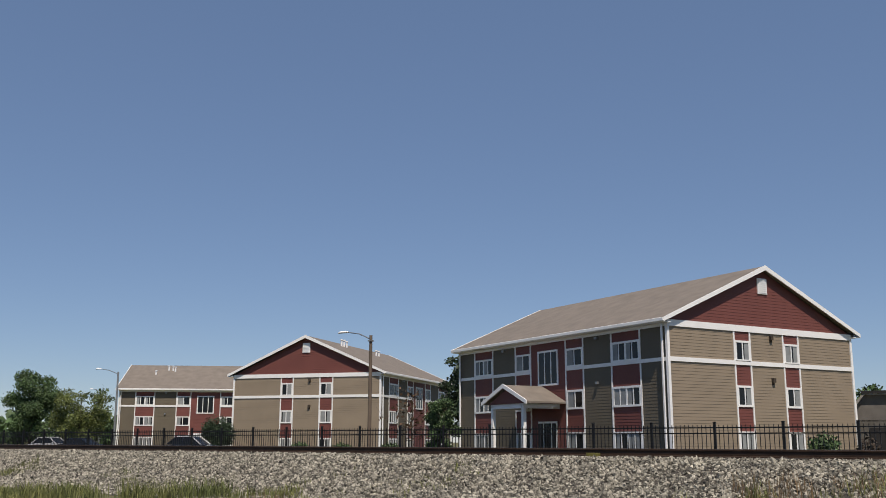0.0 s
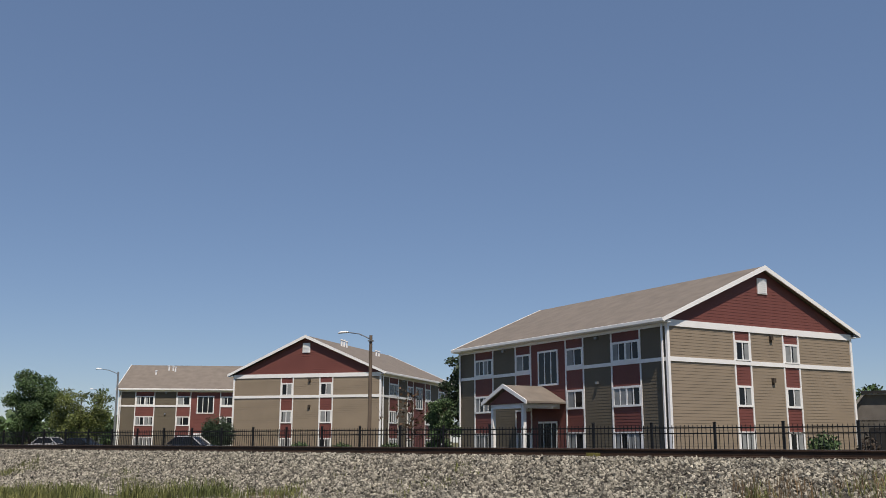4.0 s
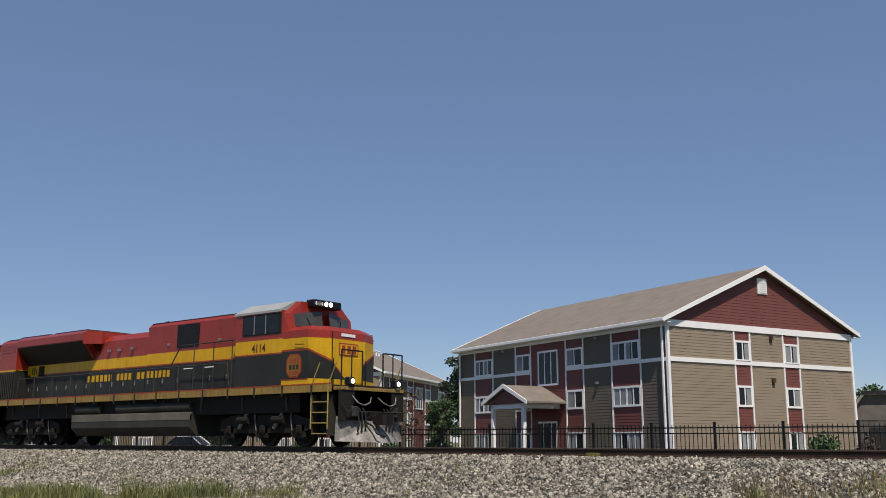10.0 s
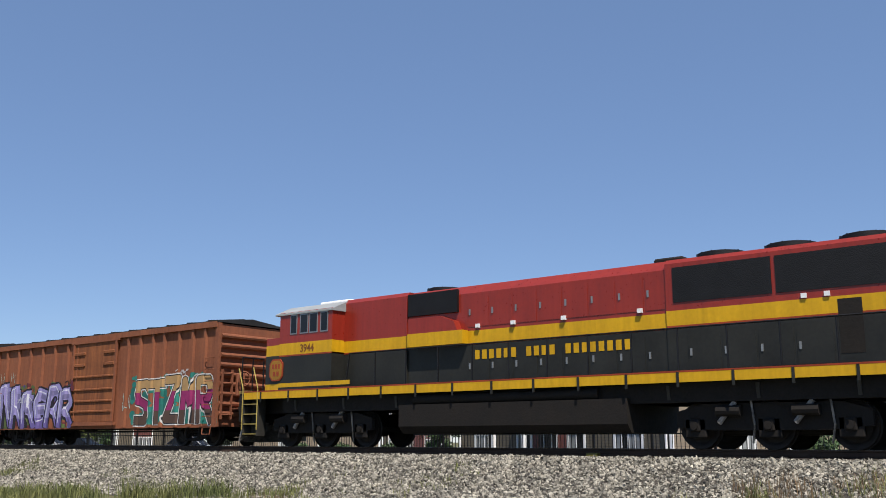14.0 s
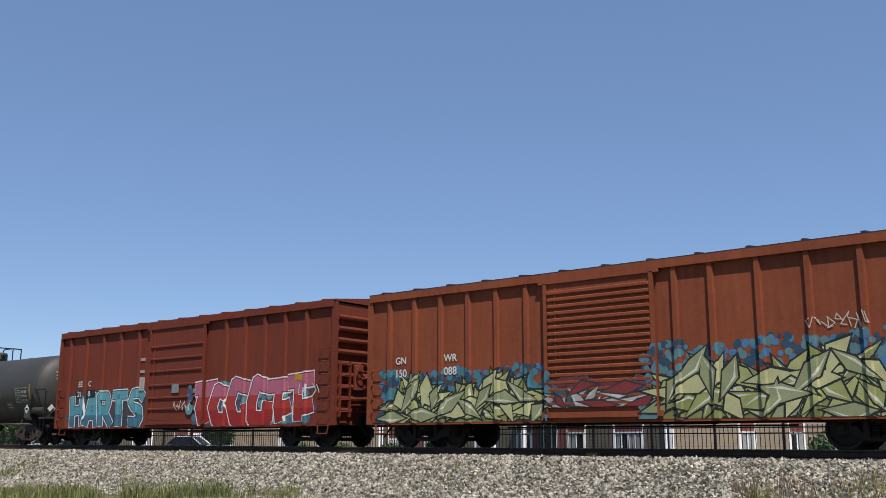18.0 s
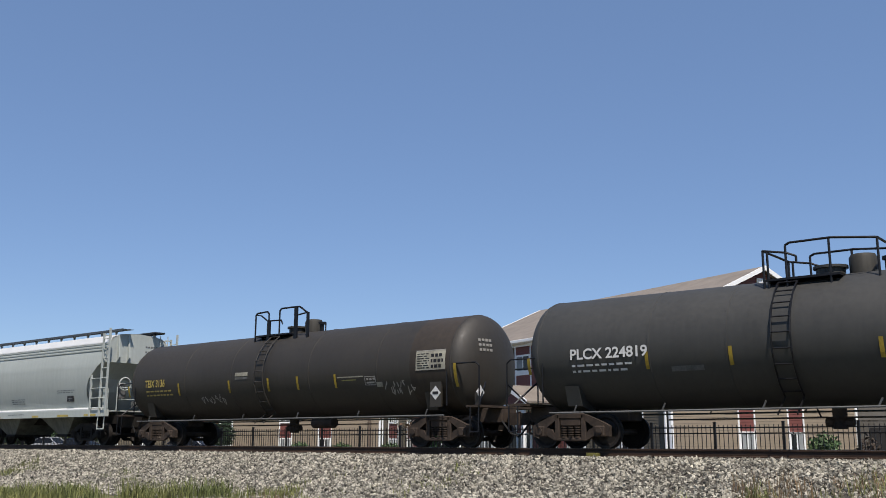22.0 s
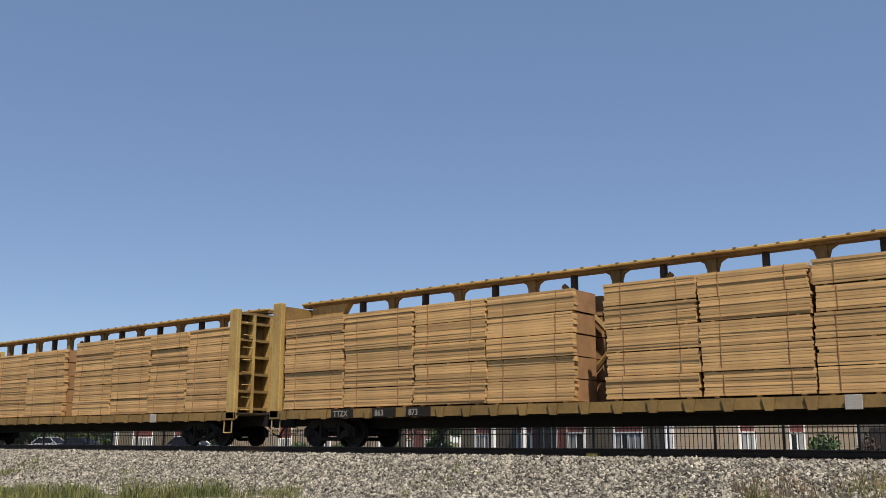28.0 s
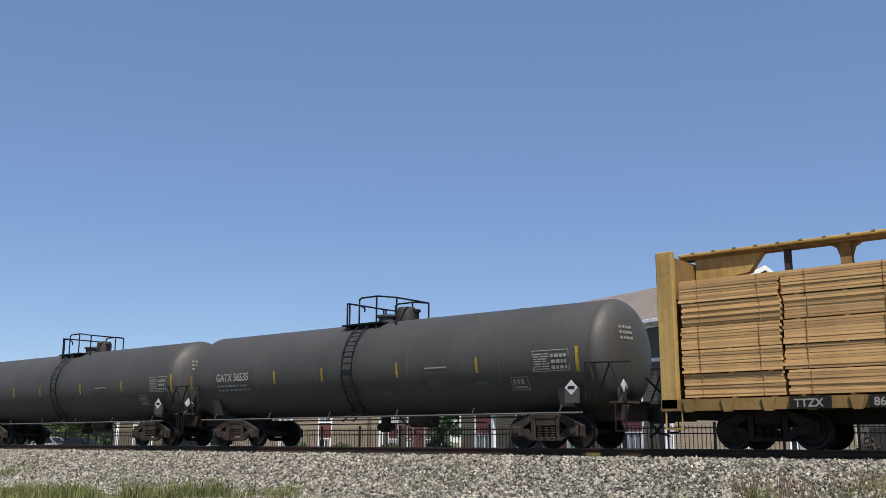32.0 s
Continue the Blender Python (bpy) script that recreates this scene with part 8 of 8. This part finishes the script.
        for q in (0.2, 0.8):
            x = x0 + dx + (x1 - x0) * q
            part("strap", Mesh().box(x - 0.006, x + 0.006, min(s * 1.3, s * (yb + 0.024)), max(s * 1.3, s * (yb + 0.024)), z0, z1), M_LUMBEREND, pk)
        for q in (0.12, 0.5, 0.88):
            x = x0 + dx + (x1 - x0) * q
            part("bearer", Mesh().box(x - 0.05, x + 0.05, min(s * ya, s * (yb - 0.02)), max(s * ya, s * (yb - 0.02)), z0 - 0.035, z0 + 0.003), M_LUMBER, pk)
    for s in (-1, 1):
        for block in cols:
            tiers = block[2]
            x = block[0] - o
            widths = block[1]
            for w in widths:
                z = deck + 0.05
                height = (block[3] if len(block) > 3 else top) - deck - 0.05 + rng.uniform(-0.025, 0.02)
                t = height / tiers
                for k in range(tiers):
                    pack(x, x + w - 0.04, s, z + rng.choice((0.014, 0.02, 0.028)), z + t)
                    z += t
                x += w
    for t in (-L + 2.3, L - 2.3):
        truck(car, t, 1.75, 0.42, 2, M_GRIME)
    for x in [q[1] for q in marks]:
        part("mark_panel", Mesh().box(x - o - 0.1, x - o + 0.75, -1.58, -1.5, deck - 0.24, deck + 0.015), M_GRIME, car)
    for text, x, h in marks:
        words(car, text, x - o, -1.584, deck - 0.2, h * 0.85, M_CONCRETE, label="white reporting mark and number")
    part("notice_plate", Mesh().box(L - 4.6, L - 4.25, -1.6, -1.56, deck - 0.28, deck + 0.02, 0.01), M_CONCRETE, car, "pale notice plate")
    return car


boxcars()
tank_cars()
hopper_car(-190.75, -178.75, M_HOPPERBLUE, "pale grey-green covered hopper car with roof walk", 0, 5)
hopper_car(-203.6, -191.95, M_HOPPER, "light grey covered hopper car with dark red lettering", 1, 6)
lumber_car(-227.3, -204.85, (-215.85, -215.1), [(-226.8, [2.7, 2.8, 2.6, 2.8], 5), (-215.1, [2.5, 2.6, 2.4, 2.3], 5)], 4.02, "yellow centre beam car loaded with sawn lumber packs", 41, [("TTZX", -224.3, 0.2), ("863", -222.6, 0.2), ("873", -221.3, 0.2)])
lumber_car(-251.6, -229.1, (-240.2, -239.5), [(-251.1, [2.4, 2.7, 2.8, 3.0], 5, 3.86), (-239.45, [2.7, 2.5, 2.3, 2.4], 5)], 4.04, "yellow centre beam car loaded with lumber and white marks", 42, [("TTZX", -248.5, 0.2), ("863", -246.9, 0.2), ("873", -245.8, 0.2)])
# ---- fence, lamps, planting, vehicles ----
def fence():
    a = radians(1.74)
    f = thing("fence", "black steel picket fence between the tracks and the buildings", "fence", pose(-38.71, 32.30, 0, 0, 0, 1.74))
    post = Mesh().box(-0.045, 0.045, -0.045, 0.045, -1.1, 0.86, 0.008).box(-0.055, 0.055, -0.055, 0.055, 0.86, 0.89, 0.01)
    picket = Mesh().box(-0.011, 0.011, -0.011, 0.011, -0.95, 0.78)
    fp = fk = None
    lo, hi = -12, 18
    for i in range(lo, hi + 1):
        m = pose(i * 2.44, 0, 0)
        fp = twin(fp, f, m) if fp else part("post", post, M_BLACKIRON, f, at=m)
    for i in range(lo, hi):
        for z in (0.66, 0.46, -0.85):
            part("rail", Mesh().box(i * 2.44 + 0.045, (i + 1) * 2.44 - 0.045, -0.02, 0.02, z, z + 0.045), M_BLACKIRON, f)
    n = 15
    for i in range(-6, 14):
        for k in range(1, n):
            m = pose((i + k / n) * 2.44, 0, 0)
            fk = twin(fk, f, m) if fk else part("picket", picket, M_BLACKIRON, f, at=m)
    rest = Mesh()
    for i in list(range(lo, -6)) + list(range(14, hi)):
        for k in range(1, n):
            x = (i + k / n) * 2.44
            rest.box(x - 0.011, x + 0.011, -0.011, 0.011, -0.95, 0.78)
    tagged(part("picket_run", rest, M_BLACKIRON, f), kind="stuff")


def street_lamp(x, y, top, arm, base_r, material, label, wooden):
    l = thing("street_lamp", label, "street lamp", pose(x, y, -1.02))
    h = top + 1.02
    part("pole", Mesh().tube((0, 0, 0), (0, 0, h), base_r, 14, base_r * 0.75), material, l)
    tip = Vector((arm[0], arm[1], h + arm[2]))
    root = Vector((0, 0, h - 0.25))
    part("arm", Mesh().pipe([root, root.lerp(tip, 0.5) + Vector((0, 0, 0.12)), tip], 0.04), M_GALV, l)
    d = Vector((arm[0], arm[1], 0)).normalized()
    head = Mesh()
    n = Vector((-d.y, d.x, 0))
    ring = [(0.0, 0.07), (0.15, 0.13), (0.5, 0.2), (0.75, 0.17), (0.95, 0.06)]
    v = []
    for t, w in ring:
        c = tip + d * (t - 0.1)
        v += [c + n * w, c + Vector((0, 0, w * 0.6)), c - n * w, c - Vector((0, 0, 0.05))]
    head.add(v, [(4 * k + i, 4 * k + (i + 1) % 4, 4 * k + 4 + (i + 1) % 4, 4 * k + 4 + i) for k in range(len(ring) - 1) for i in range(4)] + [(3, 2, 1, 0), tuple(range(len(v) - 4, len(v)))], True)
    part("lamp_head", head, M_WHITE, l, "white cobra lamp head")
    if wooden:
        part("bracket", Mesh().box(-0.14, 0.14, -0.14, 0.14, h - 0.4, h - 0.32), M_GALV, l)


def foliage(name, thing_ob, clusters, count, leaf, material, seed, flat=0.6):
    rng = np.random.default_rng(seed)
    tot = sum(c[3] * c[4] * c[5] for c in clusters)
    V = []
    for cx, cy, cz, rx, ry, rz in clusters:
        n = max(8, int(count * rx * ry * rz / tot))
        d = rng.normal(size=(n, 3))
        d /= np.linalg.norm(d, axis=1)[:, None]
        rad = rng.random(n)[:, None] ** 0.42 * rng.uniform(0.75, 1.12, (n, 1))
        V.append(np.array([cx, cy, cz]) + d * rad * np.array([rx, ry, rz]))
    p = np.concatenate(V)
    n = len(p)
    a = rng.normal(size=(n, 3))
    a /= np.linalg.norm(a, axis=1)[:, None]
    b = np.cross(a, rng.normal(size=(n, 3)))
    b /= np.linalg.norm(b, axis=1)[:, None]
    s = leaf * rng.uniform(0.6, 1.4, (n, 1))
    q = np.stack([p - a * s, p + b * s * flat, p + a * s, p - b * s * flat], 1).reshape(-1, 3)
    f = np.arange(4 * n).reshape(-1, 4)
    return raw(name, q.tolist(), f.tolist(), material, thing_ob)


def tree(x, y, height, width, trunk, material, label, seed, count=2600, leaf=0.2, low=0.25, sparse=False):
    rng = random.Random(seed)
    t = thing("tree", label, "tree", pose(x, y, -1.0, 0, 0, rng.uniform(0, 360)), group="trees round the buildings")
    wood = Mesh()
    wood.tube((0, 0, -0.1), (0.05, 0.03, height * 0.45), trunk, 10, trunk * 0.65)
    wood.tube((0.05, 0.03, height * 0.45), (0.1, -0.05, height * 0.86), trunk * 0.65, 8, trunk * 0.15)
    cl = []
    n = 15
    for i in range(n):
        k = i / (n - 1)
        z = height * (low + (0.92 - low) * k)
        spread = width / 2 * math.sin(math.pi * (0.18 + 0.72 * (1 - k))) * rng.uniform(0.55, 0.95)
        a = i * 2.4 + rng.uniform(-0.4, 0.4)
        p = (math.cos(a) * spread, math.sin(a) * spread, z)
        wood.tube((0.04, 0, z * 0.7), p, trunk * 0.3, 6, trunk * 0.06)
        for j in range(3 if sparse else 1):
            wood.tube(p, (p[0] * 1.25 + rng.uniform(-0.5, 0.5), p[1] * 1.25 + rng.uniform(-0.5, 0.5), p[2] + rng.uniform(0.2, 0.9)), trunk * 0.1, 4, trunk * 0.03)
        r = width * rng.uniform(0.13, 0.22)
        cl.append((p[0], p[1], p[2], r, r, r * 0.8))
    cl.append((0, 0, height * 0.9, width * 0.13, width * 0.13, height * 0.1))
    cl.append((0, 0, height * 0.55, width * 0.26, width * 0.26, height * 0.22))
    part("trunk", wood, M_BARK, t)
    foliage("crown", t, cl, count, leaf, material, seed)
    return t


def shrub(x, y, r, h, material, label, seed, count=900, leaf=0.1):
    t = thing("shrub", label, "shrub", pose(x, y, -1.0), group="shrubs by the buildings")
    rng = random.Random(seed)
    stems = Mesh()
    for i in range(7):
        a = i * 0.9
        stems.tube((0.06 * math.cos(a), 0.06 * math.sin(a), -0.05), (r * 0.5 * math.cos(a), r * 0.5 * math.sin(a), h * 0.6), 0.03, 5, 0.012)
    part("stems", stems, M_BARK, t)
    cl = [(0, 0, h * 0.5, r * 0.85, r * 0.85, h * 0.48)]
    for i in range(8):
        a = i * 0.785 + rng.uniform(-0.2, 0.2)
        cl.append((r * 0.6 * math.cos(a), r * 0.6 * math.sin(a), h * rng.uniform(0.35, 0.65), r * 0.42, r * 0.42, h * 0.3))
    foliage("crown", t, cl, count, leaf, material, seed)


def parked_car(x, y, turn, paint, roof_paint, label, tall=1.0):
    c = thing("parked_car", label, "car", pose(x, y, -0.985, 0, 0, turn), group="parked cars")
    k = tall
    part("body", Mesh().prism([(-2.25, 0.3), (-2.3, 0.62), (-2.2, 0.86), (-1.1, 0.95), (0.9, 0.95), (2.1, 0.8), (2.28, 0.6), (2.25, 0.3)], 1, -0.88, 0.88), paint, c)
    cabin = [(-1.75, 0.94), (-1.1, 1.42 * k), (0.25, 1.45 * k), (1.15, 0.94)]
    n = 4
    v = [(a, -0.84, z) for a, z in cabin] + [(a, 0.84, z) for a, z in cabin]
    v = [(a, y_ * (0.82 if z > 1.2 else 1.0), z) for a, y_, z in v]
    part("glasshouse", Mesh().add(v, [(0, 1, 2, 3), (7, 6, 5, 4)] + [(i, i + 4, (i + 1) % 4 + 4, (i + 1) % 4) for i in range(4)]), M_GLASS, c, "dark side and rear glass")
    part("roof", Mesh().add([(-1.15, -0.7, 1.42 * k), (0.3, -0.7, 1.45 * k), (0.3, 0.7, 1.45 * k), (-1.15, 0.7, 1.42 * k), (-1.05, -0.62, 1.47 * k), (0.2, -0.62, 1.5 * k), (0.2, 0.62, 1.5 * k), (-1.05, 0.62, 1.47 * k)], [(0, 1, 2, 3), (7, 6, 5, 4), (0, 4, 5, 1), (1, 5, 6, 2), (2, 6, 7, 3), (3, 7, 4, 0)]), roof_paint, c)
    for s in (-1, 1):
        part("pillar", Mesh().tube((0.28, s * 0.7, 1.46 * k), (1.18, s * 0.86, 0.95), 0.05, 6), roof_paint, c)
        part("pillar", Mesh().tube((-0.4, s * 0.71, 1.45 * k), (-0.45, s * 0.86, 0.95), 0.04, 6), paint, c)
        part("rear_pillar", Mesh().tube((-1.12, s * 0.69, 1.43 * k), (-1.78, s * 0.85, 0.95), 0.06, 6), paint, c)
        part("headlight", Mesh().box(2.16, 2.29, s * 0.66 - 0.16, s * 0.66 + 0.16, 0.58, 0.74, 0.02), M_GLASS, c)
        part("mirror", Mesh().box(0.85, 1.0, s * 0.98 - 0.08, s * 0.98 + 0.08, 0.95, 1.08, 0.02), paint, c)
        for wx in (-1.4, 1.4):
            w = part("wheel", Mesh().lathe([(0.0, -0.1), (0.2, -0.1), (0.32, -0.09), (0.33, 0.0), (0.32, 0.09), (0.2, 0.1), (0.0, 0.1)], (0, 0, 0), 1, 18), M_RUBBER, c, at=pose(wx, s * 0.8, 0.33))
            part("rim", Mesh().lathe([(0.0, -0.02), (0.19, -0.01), (0.2, 0.02), (0.0, 0.03)], (0, s * 0.1, 0), 1, 14), M_GALV, w)
    part("bumper", Mesh().box(2.2, 2.34, -0.8, 0.8, 0.35, 0.52, 0.03), paint, c)


def shed():
    s = thing("shed", "weathered grey outbuilding with a dark roof", "shed", pose(-17.6, 70, -1.0, 0, 0, 10))
    part("wall", Mesh().box(-3.0, 8.0, 0, 6, 0, 2.7), mat("grey weathered boards", (0.17, 0.155, 0.135), 0.9, 0, 0.15, 0.8, 14, 0.2, streak=0.5), s)
    part("roof", Mesh().prism([(-3.3, 2.6), (-1.8, 4.5), (8.4, 4.5), (8.4, 4.4), (-1.7, 4.4), (-3.1, 2.6)], 1, -0.3, 6.3), M_CONCRETE, s, "pale sloped roof sheet")
    part("roof_front", Mesh().prism([(-3.1, 2.6), (-1.75, 4.42), (8.2, 4.42), (8.2, 2.6)], 1, 0.0, 0.15), mat("grey roof shingles", (0.22, 0.20, 0.18), 0.9, 0, 0.2, 1, 20, 0.3), s)
    part("ridge_cap", Mesh().box(-1.9, 8.4, -0.35, 0.3, 4.48, 4.68), M_ROOFDARK, s)
    part("door", Mesh().box(-1.5, 2.2, -0.06, 0.0, 0, 2.2), M_ROOFDARK, s, "dark wide door")


def blades(name, label, spots, seed, material, hmin, hmax, width=0.012):
    """Grass in clumps: every blade is a bent narrow strip. spots: bearings left of the y axis, distances, clumps, blades a clump, height factor."""
    rng = np.random.default_rng(seed)
    V = []
    for b0, b1, d0, d1, clumps, per, k in spots:
        n = clumps * per
        bear = np.radians(np.repeat(rng.uniform(b0, b1, clumps), per))
        dist = np.repeat(rng.uniform(d0, d1, clumps), per)
        tall = np.repeat(rng.uniform(0.3, 1.35, clumps), per)
        x = -np.sin(bear) * dist + rng.normal(0, 0.13, n)
        y = np.cos(bear) * dist + rng.normal(0, 0.13, n)
        z = np.array([max(ground_z(b), ballast_z(b)) for b in y]) - 0.02
        h = rng.uniform(hmin, hmax, n) * k * tall
        a = rng.uniform(0, 6.283, n)
        lean = rng.uniform(0.1, 0.75, n) * h
        w = width * rng.uniform(0.6, 1.5, n)
        dx, dy = np.cos(a), np.sin(a)
        base = np.stack([x, y, z], 1)
        side = np.stack([-dy * w, dx * w, 0 * w], 1)
        mid = base + np.stack([dx * lean * 0.3, dy * lean * 0.3, h * 0.6], 1)
        tip = base + np.stack([dx * lean, dy * lean, h], 1)
        V.append(np.stack([base - side, base + side, mid + side * 0.7, mid - side * 0.7, tip], 1))
    v = np.concatenate(V)
    n = len(v)
    k = 5 * np.arange(n)[:, None]
    f = [tuple(q) for q in (np.array([0, 1, 2, 3]) + k).tolist()] + [tuple(q) for q in (np.array([3, 2, 4]) + k).tolist()]
    tagged(raw(name, v.reshape(-1, 3).tolist(), f, material), label, "grass", kind="stuff")


fence()
street_lamp(-42.6, 45.0, 6.95, (-2.15, 0.0, 0.35), 0.135, M_POLEWOOD, "brown wooden pole with a white cobra street lamp", True)
street_lamp(-95.3, 60.0, 7.75, (-2.9, -0.4, 0.45), 0.13, M_GALV, "grey metal street lamp with a curved arm", False)
street_lamp(-131.0, 80.0, 7.6, (-2.6, 0.0, 0.4), 0.12, M_GALV, "grey metal street lamp behind the trees", False)
tree(-113.5, 60.0, 9.6, 7.4, 0.22, M_LEAF, "dense green tree beside the parking strip", 3, 26000, 0.115, 0.12)
tree(-97.5, 57.0, 6.6, 6.4, 0.14, M_LEAFLIGHT, "young light green tree with an open top", 4, 16000, 0.095, 0.12)
tree(-102.0, 62.0, 7.4, 4.2, 0.12, M_LEAF, "slim young tree with thin upper branches", 5, 1500, 0.14, 0.2, True)
tree(-40.9, 50.0, 4.0, 2.5, 0.1, M_LEAF, "small round-headed green tree by the corner", 6, 9000, 0.07, 0.12)
tree(-44.2, 51.0, 5.0, 4.6, 0.08, mat("reddish sparse leaves", (0.13, 0.075, 0.04), 0.7, 0, 0.3, 0.7, 9, 0.0, island=0.4), "sparse small tree with thin reddish twigs", 7, 260, 0.12, 0.3, True)
tree(-64.0, 82.0, 10.6, 5.6, 0.25, M_LEAFDARK, "tall dark green tree behind the buildings", 8, 7000, 0.17, 0.2)
tree(-21.5, 80.0, 5.6, 3.8, 0.12, M_LEAF, "green tree behind the end of the building", 9, 1300, 0.2, 0.1)
shrub(-74.6, 58.0, 1.75, 3.7, M_LEAFDARK, "large round clipped dark evergreen shrub", 11, 9000, 0.08)
shrub(-15.3, 48.0, 0.85, 1.75, M_LEAF, "low dark green shrub by the wall", 12)
shrub(-13.2, 47.5, 0.55, 1.6, M_BARK, "small brown half-bare shrub by the wall", 13, 300)
shrub(-11.6, 50.0, 1.3, 1.2, M_LEAFLIGHT, "low light green bushes past the wall", 14)
shrub(-65.8, 60.5, 1.0, 1.25, M_LEAF, "low green shrub under the windows", 15)
shrub(-60.6, 60.5, 1.1, 1.2, M_LEAF, "low green shrub under the windows", 16)
shrub(-55.8, 61.5, 1.0, 1.2, M_LEAF, "low green shrub under the windows", 17)
parked_car(-92.0, 51.0, 20, M_CARWHITE, M_CARWHITE, "white sedan parked beside the fence", 1.05)
parked_car(-88.0, 52.0, 20, M_CARDARK, M_CARDARK, "dark sedan parked beside a white one", 1.0)
parked_car(-67.0, 49.5, 25, M_CARDARK, M_CARWHITE, "dark blue car with pale roof and pillars", 1.08)
shed()
# far woods on the skyline
woods = thing("far_woods", "hazy line of distant trees on the skyline", "trees", kind="stuff")
rng_w = random.Random(9)
wc = []
for i in range(46):
    bearing = radians(46 + i * 0.62)
    dist = 330 + rng_w.uniform(-30, 30)
    r = rng_w.uniform(6, 9)
    wc.append((-math.sin(bearing) * dist, math.cos(bearing) * dist, 2 + rng_w.uniform(0, 3.5), r, r, r * 0.9))
for i in range(14):
    bearing = radians(4 + i * 1.0)
    r = rng_w.uniform(4, 7)
    wc.append((-math.sin(bearing) * 260, math.cos(bearing) * 260, 1 + rng_w.uniform(0, 3), r, r, r * 0.9))
foliage("far_crowns", woods, wc, 9000, 1.1, M_LEAF, 5)
M_DRYGRASS = mat("dry reddish weeds", (0.24, 0.16, 0.085), 0.85, 0, 0.3, 0.6, 9, 0.0, island=0.4)
blades("grass", "tall dry and green grass in front of the stone bed", [(58.5, 66.0, 26, 30.5, 110, 30, 0.6), (51.5, 57.3, 25.2, 28.0, 85, 22, 0.8), (60, 66, 28, 33, 26, 22, 0.5), (47.5, 51.8, 24.4, 26.0, 44, 18, 0.55), (37, 48, 23.4, 25.0, 34, 10, 0.38)], 3, M_GRASS, 0.2, 0.62, 0.009)
blades("ballast_weeds", "green weeds growing through the stones", [(61.6, 63.2, 38.5, 40.5, 20, 26, 0.55), (56.5, 58.2, 32, 34, 8, 18, 0.5), (20.5, 23.0, 18.2, 19.6, 20, 18, 0.9), (17.0, 19.5, 18.0, 19.5, 10, 12, 0.7), (24.3, 26.3, 18.5, 20.0, 12, 11, 0.7), (44, 50, 24.5, 27, 14, 9, 0.4), (13.8, 16.5, 18.5, 20.4, 12, 12, 0.7)], 4, M_GRASS, 0.2, 0.55, 0.007)
blades("dry_weeds", "dry reddish weeds on the stones", [(18.5, 22.5, 18.4, 20.4, 34, 10, 0.95), (48, 51, 23.0, 25, 18, 10, 0.6), (14, 18, 18.8, 20.6, 26, 8, 0.8)], 6, M_DRYGRASS, 0.2, 0.5, 0.006)


# ---- motions ----
def travelled(t):
    knots = (7.5, 10.5, 13.5, 16.5, 19.5, 22.5, 25.5, 28.5, 32.0)
    speeds = (10.09, 10.26, 9.978, 9.969, 9.868, 9.698, 9.814, 9.508, 9.493)
    if t < knots[0]:
        return speeds[0] * (t - knots[0])
    s = 0.0
    for a, b, va, vb in zip(knots[:-1], knots[1:], speeds[:-1], speeds[1:]):
        d = min(t, b) - a
        if d <= 0:
            break
        s += va * d + (vb - va) * d * d / (2 * (b - a))
    return s


def motions():
    for car, middle in RUN:
        walk(car, [(float(t), pose(middle + travelled(t), TRACK, 0)) for t in range(0, 33)])


motions()
